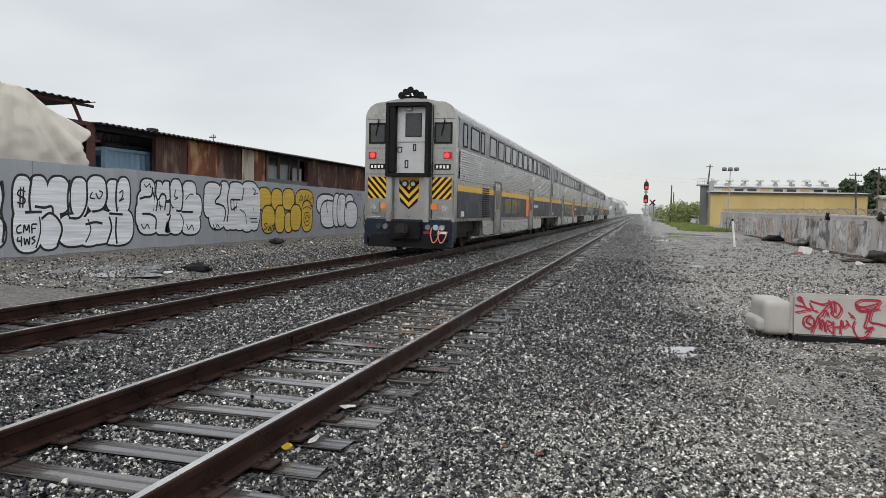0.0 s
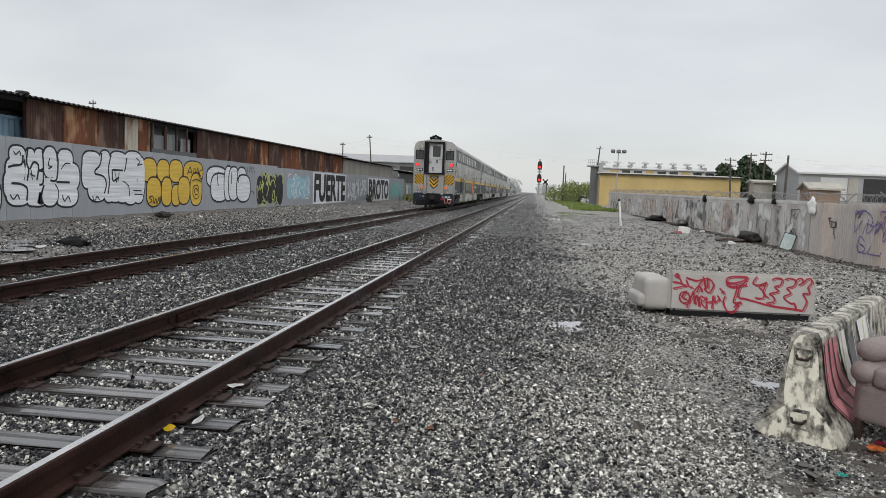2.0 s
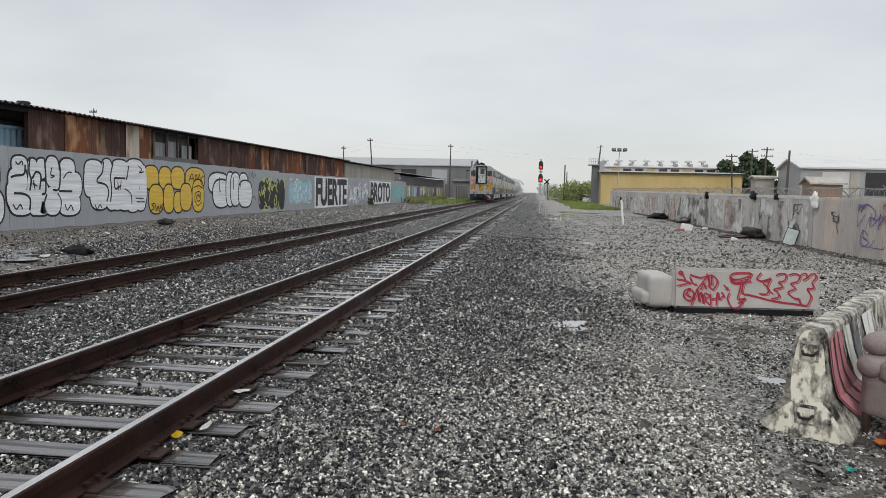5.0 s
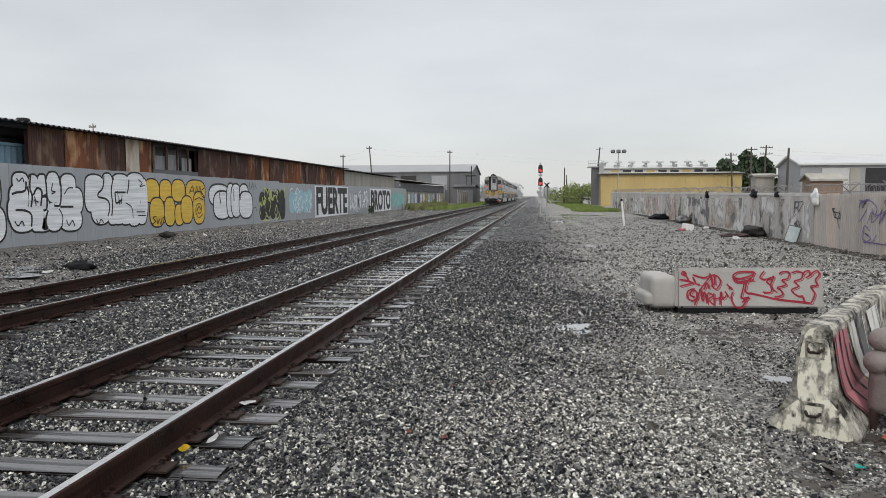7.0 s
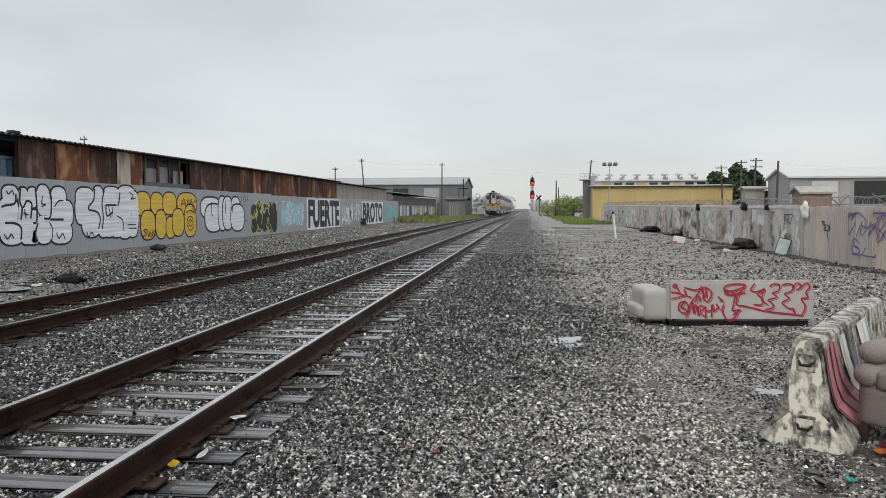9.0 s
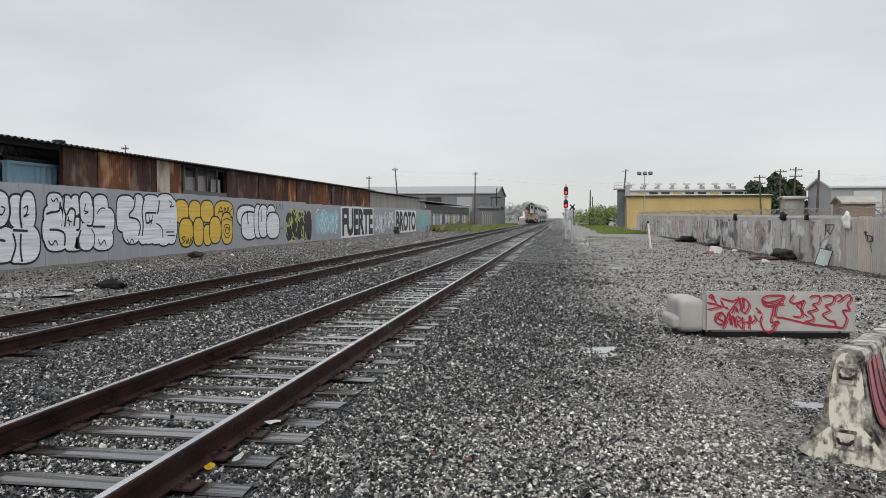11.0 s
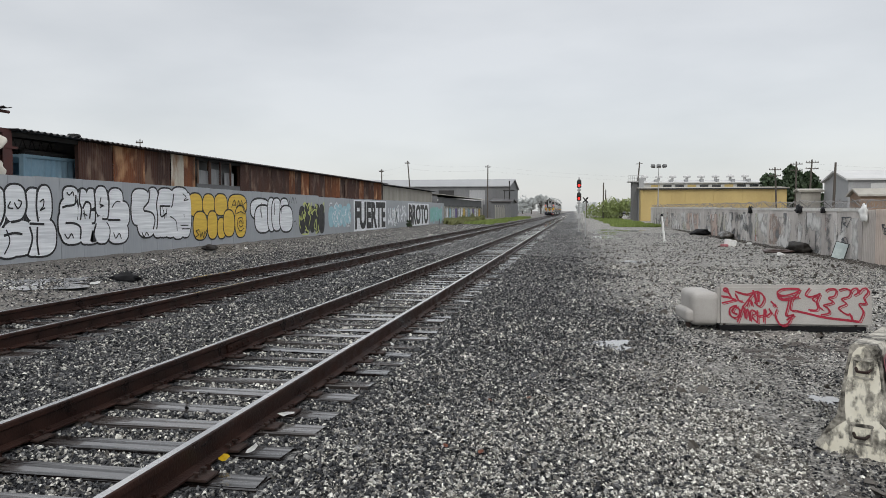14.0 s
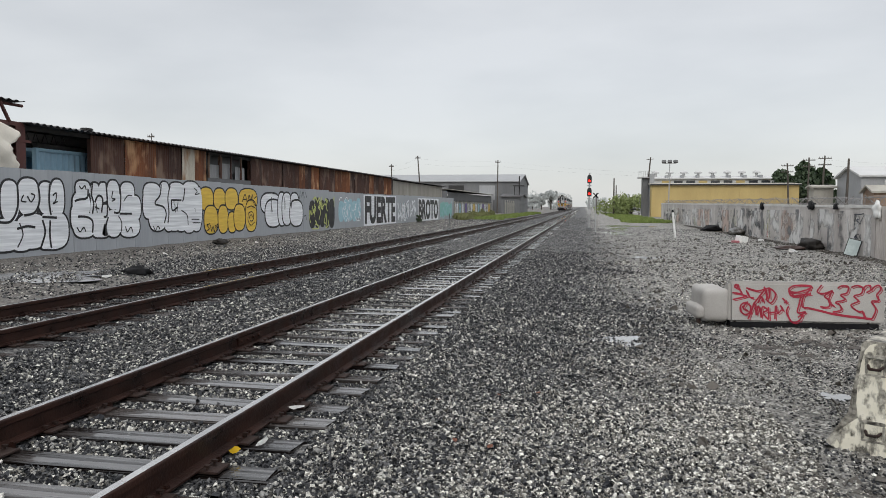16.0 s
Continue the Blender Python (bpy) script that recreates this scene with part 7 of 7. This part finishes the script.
def prism_rib(bm, y):
    """One pressed rib that follows the curve of the roof."""
    pr = [q for q in body_profile(1.02) if q[1] > 4.4]
    a = [bm.verts.new((u * 1.008, y, v + 0.012)) for u, v in pr]
    b = [bm.verts.new((u * 1.008, y + 0.05, v + 0.012)) for u, v in pr]
    c = [bm.verts.new((u * 0.99, y - 0.02, v - 0.01)) for u, v in pr]
    d = [bm.verts.new((u * 0.99, y + 0.07, v - 0.01)) for u, v in pr]
    for i in range(len(pr) - 1):
        for p, q in ((a, b), (c, a), (b, d)):
            bm.faces.new((p[i], p[i + 1], q[i + 1], q[i]))


def coach(name, label, cab, m):
    c = thing(name, label, "railway coach", m, "coaches of the train")
    bm = bmesh.new()
    prism(bm, body_profile(1.02), 0.0, CL, lambda u, v, w: (u, w, v))
    part("body", bm, M_STEEL, c, "stainless steel body shell")
    bm = bmesh.new()
    prism(bm, [(1.53, 0.42), (1.54, 1.03), (-1.54, 1.03), (-1.53, 0.42)], 4.4, CL - 4.4, lambda u, v, w: (u, w, v))
    part("low_floor_body", bm, M_STEEL, c)
    for s in (-1, 1):
        bm = bmesh.new()
        stepped(bm, 0.5, CL - 0.35, s * 1.551, 2.36, 3.36, 13, 0.035)
        part("fluting", bm, M_STEELF, c, "fluted stainless side")
        bm = bmesh.new()
        stepped(bm, 4.45, CL - 4.45, s * 1.543, 0.46, 0.98, 8, 0.018)
        part("fluting", bm, M_STEELF, c)
        for z0, z1, mt, nm in ((3.40, 4.34, M_BAND, "window_band"), (2.02, 2.2, M_YELLOW, "yellow_stripe"), (1.12, 2.0, M_SLATE, "lower_band")):
            bm = bmesh.new()
            box(bm, min(s * 1.552, s * 1.566), max(s * 1.552, s * 1.566), 0.35, CL - 0.3, z0, z1)
            part(nm, bm, mt, c)
        bm = bmesh.new()
        box(bm, min(s * 1.5, s * 1.564), max(s * 1.5, s * 1.564), 0.3, CL - 0.3, 4.345, 4.40)
        part("roof_gutter", bm, M_STEEL, c)
        # upper windows
        spots = [(0.95, 0.5), (2.1, 1.25), (3.75, 0.55)] if cab else [(1.4, 0.6), (2.4, 0.6)]
        spots += [(5.4 + 1.72 * k, 1.22) for k in range(9)] + [(21.2, 0.6), (22.15, 0.6), (23.2, 0.6), (24.1, 0.6)]
        for y0, w in spots:
            bm = bmesh.new()
            box(bm, min(s * 1.566, s * 1.574), max(s * 1.566, s * 1.574), y0, y0 + w, 3.52, 4.20)
            win = part("window", bm, M_GLASS, c, "dark tinted window")
            bm = bmesh.new()
            x0, x1 = min(s * 1.567, s * 1.586), max(s * 1.567, s * 1.586)
            for a, b, d, e in ((y0 - 0.05, y0 + w + 0.05, 3.47, 3.52), (y0 - 0.05, y0 + w + 0.05, 4.20, 4.25), (y0 - 0.05, y0, 3.52, 4.20), (y0 + w, y0 + w + 0.05, 3.52, 4.20)):
                box(bm, x0, x1, a, b, d, e)
            part("window_frame", bm, M_BLACK, win)
        # lower windows
        for k in range(3):
            bm = bmesh.new()
            box(bm, min(s * 1.566, s * 1.574), max(s * 1.566, s * 1.574), 9.0 + 1.75 * k, 10.5 + 1.75 * k, 1.28, 1.92)
            part("window", bm, M_GLASS, c, "dark tinted window")
        # doors
        for y0 in (6.6, CL - 9.6):
            bm = bmesh.new()
            box(bm, min(s * 1.57, s * 1.578), max(s * 1.57, s * 1.578), y0, y0 + 1.3, 0.5, 2.5)
            door = part("door", bm, M_STEEL, c, "stainless boarding door")
            bm = bmesh.new()
            x0, x1 = min(s * 1.565, s * 1.60), max(s * 1.565, s * 1.60)
            for a, b, d, e in ((y0 - 0.1, y0 + 1.4, 2.5, 2.58), (y0 - 0.1, y0, 0.45, 2.5), (y0 + 1.3, y0 + 1.4, 0.45, 2.5)):
                box(bm, x0, x1, a, b, d, e)
            part("door_frame", bm, M_GREYD, door)
            bm = bmesh.new()
            box(bm, min(s * 1.579, s * 1.584), max(s * 1.579, s * 1.584), y0 + 0.3, y0 + 1.0, 1.45, 2.2)
            part("door_window", bm, M_GLASS, door)
        bm = bmesh.new()
        box(bm, min(s * 1.568, s * 1.574), max(s * 1.568, s * 1.574), 15.2, 16.1, 1.13, 2.0)
        part("orange_panel", bm, M_ORANGE, c, "orange painted panel by the door")
        if cab:
            bm = bmesh.new()
            for k in range(14):
                box(bm, min(s * 1.566, s * 1.585), max(s * 1.566, s * 1.585), 4.2, 5.4, 1.15 + 0.08 * k, 1.19 + 0.08 * k)
            part("vent_grille", bm, M_BLACK, c, "black louvred grille")
        # letter bars where the owner's name and number stand
        bm = bmesh.new()
        for k in range(5):
            box(bm, min(s * 1.567, s * 1.572), max(s * 1.567, s * 1.572), 18.2 + 0.3 * k, 18.42 + 0.3 * k, 1.6, 1.76)
        for k in range(3):
            box(bm, min(s * 1.567, s * 1.572), max(s * 1.567, s * 1.572), 0.8 + 0.16 * k, 0.9 + 0.16 * k, 1.18, 1.36)
        part("letter_bars", bm, M_PALEBAR, c)
    for y in (2.7, CL - 2.7):
        bogie(c, y)
    # solid dark blocks added behind the bogies to stop light coming through
    bm = bmesh.new()
    for y in (0.25, CL - 4.6):
        box(bm, -1.2, 1.2, y + 0.3, y + 4.1, 0.62, 1.05)
        box(bm, -0.6, 0.6, y + 0.3, y + 4.1, 0.25, 0.62)
    part("underframe_fill", bm, M_UNDER, c)
    bm = bmesh.new()
    for k in range(60):
        prism_rib(bm, 0.6 + k * 0.42)
    part("roof_ribs", bm, M_STEEL, c)
    # gangway at the far end, or at both
    for y0, y1 in ((CL, CL + 0.28),) if cab else ((-0.28, 0.0), (CL, CL + 0.28)):
        bm = bmesh.new()
        box(bm, -0.65, 0.65, y0, y1, 2.3, 4.6, 0.03)
        part("gangway", bm, M_BLACK, c)
    if cab:
        cab_end(c)
    # the body stands a little taller than its drawing
    for ob in c.children_recursive:
        for v in ob.data.vertices:
            v.co.z *= 1.027
    return c


def cab_end(c):
    """The blunt end with its door, lamps and stripes. It faces -y."""
    def plate(name, x0, x1, z0, z1, y0, y1, mt, label="", bevel=0.0):
        bm = bmesh.new()
        box(bm, x0, x1, y0, y1, z0, z1, bevel)
        return part(name, bm, mt, c, label)
    bm = bmesh.new()
    prism(bm, [(u * 1.012, v + (0.05 if v > 4 else 0)) for u, v in body_profile(1.0)], -0.06, 0.10, lambda u, v, w: (u, w, v))
    part("end_ring", bm, M_STEEL, c, "stainless end shell with rounded shoulders")
    # diaphragm round the end door
    bm = bmesh.new()
    ring_frame(bm, -0.73, 0.73, 2.42, 4.76, -0.42, -0.06, 0.115)
    bmesh.ops.bevel(bm, geom=[e for e in bm.edges if abs(e.calc_length() - 0.36) < 0.01], offset=0.02, segments=1, affect="EDGES")
    part("diaphragm", bm, M_BLACK, c, "black rubber gangway frame")
    end_door = plate("end_door", -0.61, 0.61, 2.55, 4.65, -0.14, -0.065, M_DOOR, "pale grey end door")
    bm = bmesh.new()
    box(bm, -0.12, 0.40, -0.150, -0.141, 3.72, 4.42, 0.0)
    part("door_window", bm, M_GLASS, end_door)
    bm = bmesh.new()
    ring_frame(bm, -0.14, 0.42, 3.70, 4.44, -0.158, -0.142, 0.025)
    part("window_frame", bm, M_BLACK, end_door)
    bm = bmesh.new()
    ring_frame(bm, 0.14, 0.24, 3.25, 3.47, -0.16, -0.141, 0.03)
    ring_frame(bm, -0.14, -0.02, 2.70, 2.95, -0.16, -0.141, 0.03)
    ring_frame(bm, -0.40, -0.24, 3.2, 3.38, -0.16, -0.141, 0.025)
    box(bm, -0.60, 0.60, -0.146, -0.1405, 3.52, 3.54)
    box(bm, -0.60, -0.42, -0.40, -0.141, 2.56, 4.64)
    part("door_latch", bm, M_BLACK, end_door)
    bm = bmesh.new()
    rod(bm, (-0.1, -0.25, 4.56), (0.1, -0.25, 4.56), 0.05, 0.05, 8)
    part("door_lamp", bm, M_LENS, end_door)
    for s in (-1, 1):
        a, b = (0.87, 1.40) if s > 0 else (-1.40, -0.87)
        win = plate("cab_window", a, b, 3.52, 4.12, -0.075, -0.061, M_GLASS, "dark cab window")
        bm = bmesh.new()
        ring_frame(bm, a - 0.035, b + 0.035, 3.485, 4.155, -0.10, -0.062, 0.05)
        part("window_frame", bm, M_BLACK, win)
        bm = bmesh.new()
        tube(bm, [((a + b) / 2, -0.08, 4.28), ((a + b) / 2 + 0.05, -0.12, 4.22), ((a + b) / 2 - 0.06, -0.11, 3.75)], 0.016, 6)
        part("wiper", bm, M_BLACK, win)
        bm = bmesh.new()
        rod(bm, (s * 1.27, -0.07, 4.42), (s * 1.27, -0.061, 4.42), 0.07, 0.07, 10)
        rod(bm, (s * 0.93, -0.07, 4.42), (s * 0.93, -0.061, 4.42), 0.05, 0.05, 10)
        part("clearance_lamp", bm, M_LENS, c)
        lamp = plate("marker_lamp", min(s * 0.80, s * 1.46), max(s * 0.80, s * 1.46), 2.96, 3.26, -0.085, -0.061, M_STEEL, "marker lamp housing", 0.008)
        bm = bmesh.new()
        box(bm, s * 1.30 - 0.13, s * 1.30 + 0.13, -0.12, -0.086, 3.0, 3.22, 0.01)
        part("lamp_case", bm, M_REDP, lamp)
        bm = bmesh.new()
        rod(bm, (s * 1.28, -0.14, 3.11), (s * 1.28, -0.121, 3.11), 0.082, 0.082, 16)
        part("red_lens", bm, M_REDLAMP, lamp, "lit red marker lens")
        num = plate("number_board", s * 1.13 - 0.27, s * 1.13 + 0.27, 2.66, 2.84, -0.085, -0.061, M_BLACK, "black number board with pale bars")
        bm = bmesh.new()
        for k in range(4):
            u = s * 1.13 - 0.18 + 0.12 * k
            box(bm, u - 0.035, u + 0.035, -0.092, -0.086, 2.70, 2.80)
        part("letter_bars", bm, M_PALEBAR, num)
        # striped panels
        x0, x1, z0, z1 = s * 1.12 - 0.33, s * 1.12 + 0.33, 1.72, 2.42
        pan = plate("stripe_panel", x0, x1, z0, z1, -0.072, -0.061, M_YELLOW, "yellow panel with black diagonal stripes")
        for k in range(-4, 6):
            q = []
            u0 = x0 + 0.22 * k
            for tu, tz in ((0, z0), (0.11, z0), (0.11 + 0.66, z1), (0.66, z1)):
                q.append((u0 + tu, tz))
            # clip the slanted bar to the panel
            cl = q
            for lim, sgn in ((x0, 1), (x1, -1)):
                out = []
                for (p, pz), (r, rz) in zip(cl, cl[1:] + cl[:1]):
                    i0, i1 = (p - lim) * sgn >= 0, (r - lim) * sgn >= 0
                    if i0:
                        out.append((p, pz))
                    if i0 != i1:
                        t = (lim - p) / (r - p)
                        out.append((lim, pz + (rz - pz) * t))
                cl = out
            if len(cl) > 2:
                bm = bmesh.new()
                prism(bm, [(x0 + x1 - u, v) for u, v in cl] if s < 0 else cl, -0.078, -0.073, lambda u, v, w: (u, w, v))
                part("stripe", bm, M_BLACK, pan)
        # head and ditch lamps
        hl = plate("headlamp", s * 1.22 - 0.19, s * 1.22 + 0.19, 1.26, 1.60, -0.11, -0.061, M_STEEL, "square headlamp housing", 0.01)
        bm = bmesh.new()
        rod(bm, (s * 1.22, -0.125, 1.43), (s * 1.22, -0.111, 1.43), 0.085, 0.085, 16)
        part("lens", bm, M_LENS, hl)
        plate("amber_lamp", s * 0.88 - 0.1, s * 0.88 + 0.1, 1.38, 1.58, -0.10, -0.061, M_ORANGE, "small orange box", 0.01)
        plate("collision_post", s * 0.64 - 0.10, s * 0.64 + 0.10, 0.98, 2.42, -0.26, -0.061, M_STEEL, "stainless collision post", 0.02)
        bm = bmesh.new()
        tube(bm, [(s * 1.42, -0.08, 1.12), (s * 1.42, -0.18, 1.12), (s * 0.98, -0.18, 1.12), (s * 0.98, -0.08, 1.12)], 0.018, 6)
        part("grab_iron", bm, M_STEEL, c)
        bm = bmesh.new()
        tube(bm, [(s * 1.50, -0.08, 1.2), (s * 1.50, -0.13, 1.2), (s * 1.50, -0.13, 2.3), (s * 1.50, -0.08, 2.3)], 0.014, 6)
        part("grab_iron", bm, M_STEEL, c)
    # the striped chevron, in black V bars
    bm = bmesh.new()
    prism(bm, [(-0.34, 2.4), (-0.34, 1.80), (0.0, 1.36), (0.34, 1.80), (0.34, 2.4)], -0.074, -0.061, lambda u, v, w: (u, w, v))
    chev = part("chevron_panel", bm, M_YELLOW, c, "yellow chevron with black V stripes")
    for k in range(4):
        zt = 2.42 - 0.27 * k
        for s in (-1, 1):
            w = 0.34 if zt - 0.13 > 1.80 else max(0.08, (zt - 0.13 - 1.36) / 0.44 * 0.34)
            w = min(w, 0.34)
            bm = bmesh.new()
            lo = zt - 0.42
            pts = [(0, lo), (0, lo - 0.13), (s * w, lo - 0.13 + w), (s * w, lo + w)]
            pts = [(u, min(max(z, 1.38), 2.39)) for u, z in pts]
            prism(bm, pts, -0.080, -0.075, lambda u, v, y: (u, y, v))
            part("stripe", bm, M_BLACK, chev)
    for u in (-0.13, 0.15):
        bm = bmesh.new()
        rod(bm, (u, -0.14, 2.2), (u, -0.07, 2.2), 0.12, 0.12, 16)
        hd = part("centre_lamp", bm, M_UNDER, c)
        bm = bmesh.new()
        rod(bm, (u, -0.15, 2.2), (u, -0.141, 2.2), 0.075, 0.075, 16)
        part("lens", bm, M_LENS, hd)
    plate("pilot", -1.52, 1.52, 0.40, 1.06, -0.18, 0.5, M_NAVY, "navy blue pilot beam", 0.05)
    plate("coupler_pocket", -0.52, 0.52, 0.42, 1.0, -0.42, -0.182, M_BLACK, "", 0.03)
    bm = bmesh.new()
    box(bm, -0.14, 0.14, -0.75, -0.3, 0.62, 0.9, 0.04)
    box(bm, -0.2, 0.2, -0.92, -0.7, 0.58, 0.94, 0.06)
    part("coupler", bm, M_UNDER, c, "steel knuckle coupler")
    bm = bmesh.new()
    prism(bm, [(-1.35, 0.16), (1.35, 0.16), (1.2, 0.56), (-1.2, 0.56)], -0.30, -0.22, lambda u, v, w: (u, w, v))
    part("snowplough", bm, M_BLACK, c, "black steel plough")
    for u in (-1.45, -1.0, 1.0, 1.45):
        bm = bmesh.new()
        box(bm, u - 0.05, u + 0.05, -0.22, 0.2, 0.2, 0.6)
        part("step", bm, M_NAVY, c)
    for u, mt in ((-0.98, M_SLATE), (-0.75, M_GREYD), (0.72, M_GREYD), (0.98, M_CYANP), (1.2, M_LENS)):
        bm = bmesh.new()
        rod(bm, (u, -0.26, 0.82), (u, -0.17, 0.82), 0.09, 0.09, 12)
        part("socket", bm, mt, c)
    for u, mt in ((0.85, M_HOSE), (1.1, M_HOSE), (-0.6, M_BLACK)):
        bm = bmesh.new()
        tube(bm, curve3([(u, -0.2, 0.8), (u + 0.02, -0.42, 0.62), (u + 0.1, -0.45, 0.36), (u + 0.22, -0.42, 0.42), (u + 0.3, -0.3, 0.7)]), 0.019, 7)
        part("hose", bm, mt, c, "looped jumper hose")
    for u, mt in ((0.7, M_REDP), (1.2, M_PALEBAR)):
        plate("tag_plate", u - 0.14, u + 0.14, 0.62, 0.7, -0.2, -0.185, mt)
    for s in (-1, 1):
        bm = bmesh.new()
        rod(bm, (s * 0.79, -0.075, 1.1), (s * 0.79, -0.075, 4.7), 0.014, 0.014, 6)
        box(bm, min(s * 0.8, s * 1.53), max(s * 0.8, s * 1.53), -0.066, -0.0605, 2.50, 2.515)
        box(bm, min(s * 0.8, s * 1.53), max(s * 0.8, s * 1.53), -0.066, -0.0605, 3.34, 3.352)
        box(bm, min(s * 0.8, s * 1.5), max(s * 0.8, s * 1.5), -0.066, -0.0605, 4.27, 4.28)
        part("panel_seam", bm, M_UNDER, c)
    # the horn cluster on the roof
    horn = plate("horn_base", -0.12, 0.12, 4.88, 4.98, -0.02, 0.4, M_BLACK)
    for k, (u, z, l) in enumerate(((-0.32, 5.02, 0.45), (-0.14, 5.10, 0.55), (0.04, 5.16, 0.6), (0.2, 5.08, 0.5), (0.36, 5.02, 0.45))):
        bm = bmesh.new()
        rod(bm, (u, 0.35, z), (u, 0.35 - l * 0.6, z), 0.035, 0.05, 10)
        rod(bm, (u, 0.35 - l * 0.6, z), (u, 0.35 - l, z), 0.05, 0.115, 12)
        part("horn", bm, M_BLACK, horn, "black air horn trumpet")
    bm = bmesh.new()
    box(bm, -0.4, 0.42, 0.30, 0.38, 4.97, 5.06)
    part("manifold", bm, M_BLACK, horn)


def curve3(pts, step=6):
    out = []
    for i in range(len(pts) - 1):
        p = [Vector(pts[max(0, i - 1)]), Vector(pts[i]), Vector(pts[i + 1]), Vector(pts[min(len(pts) - 1, i + 2)])]
        for s in range(step):
            t = s / step
            out.append(0.5 * (2 * p[1] + (p[2] - p[0]) * t + (2 * p[0] - 5 * p[1] + 4 * p[2] - p[3]) * t * t + (3 * p[1] - p[0] - 3 * p[2] + p[3]) * t ** 3))
    out.append(Vector(pts[-1]))
    return out


def locomotive(m):
    c = thing("locomotive", "grey and blue diesel locomotive at the head of the train", "locomotive", m)
    bm = bmesh.new()
    prism(bm, [(1.5, 1.0), (1.52, 3.9), (1.2, 4.5), (0.5, 4.65), (-0.5, 4.65), (-1.2, 4.5), (-1.52, 3.9), (-1.5, 1.0)], 0.3, 19, lambda u, v, w: (u, w, v))
    part("body", bm, M_STEEL, c)
    bm = bmesh.new()
    prism(bm, [(19.0, 1.0), (21.2, 1.0), (20.6, 2.6), (19.6, 4.3), (19.0, 4.5)], -1.45, 1.45, lambda u, v, w: (w, u, v))
    part("nose", bm, M_NAVY, c)
    for s in (-1, 1):
        for z0, z1, mt, nm in ((1.1, 2.0, M_NAVY, "lower_band"), (2.02, 2.2, M_YELLOW, "yellow_stripe")):
            bm = bmesh.new()
            box(bm, min(s * 1.51, s * 1.535), max(s * 1.51, s * 1.535), 0.4, 18.9, z0, z1)
            part(nm, bm, mt, c)
    bm = bmesh.new()
    box(bm, -1.3, 1.3, 6.5, 13, 0.4, 1.0, 0.1)
    part("fuel_tank", bm, M_UNDER, c)
    for y in (3.2, 16.6):
        bogie(c, y)
    return c


GAP = CL + 0.58
START = pose(T2, 22.8, R2)
cars = [coach("cab_coach", "stainless steel double-deck cab coach with yellow and black stripes", True, START)]
for k in range(1, 4):
    cars.append(coach("passenger_coach", "stainless steel double-deck passenger coach with a yellow stripe", False, pose(T2, 22.8 + GAP * k, R2)))
cars.append(locomotive(pose(T2, 22.8 + GAP * 4, R2)))

RUN = [(0.0, 22.8), (0.5, 30.6), (1.0, 38.2), (1.5, 45.8), (2.0, 53.5), (2.5, 61.5), (3.0, 69.3), (3.5, 77.0), (4.0, 84.7), (5.0, 99.5),
       (6.5, 121.0), (8.0, 142.5), (9.0, 157.0), (10.2, 174.0), (11.5, 192.0), (13.0, 212.5), (14.5, 232.0), (16.0, 250.5)]


def motions():
    for k, car in enumerate(cars):
        walk(car, [(t, pose(T2, y + GAP * k, R2)) for t, y in RUN])


motions()
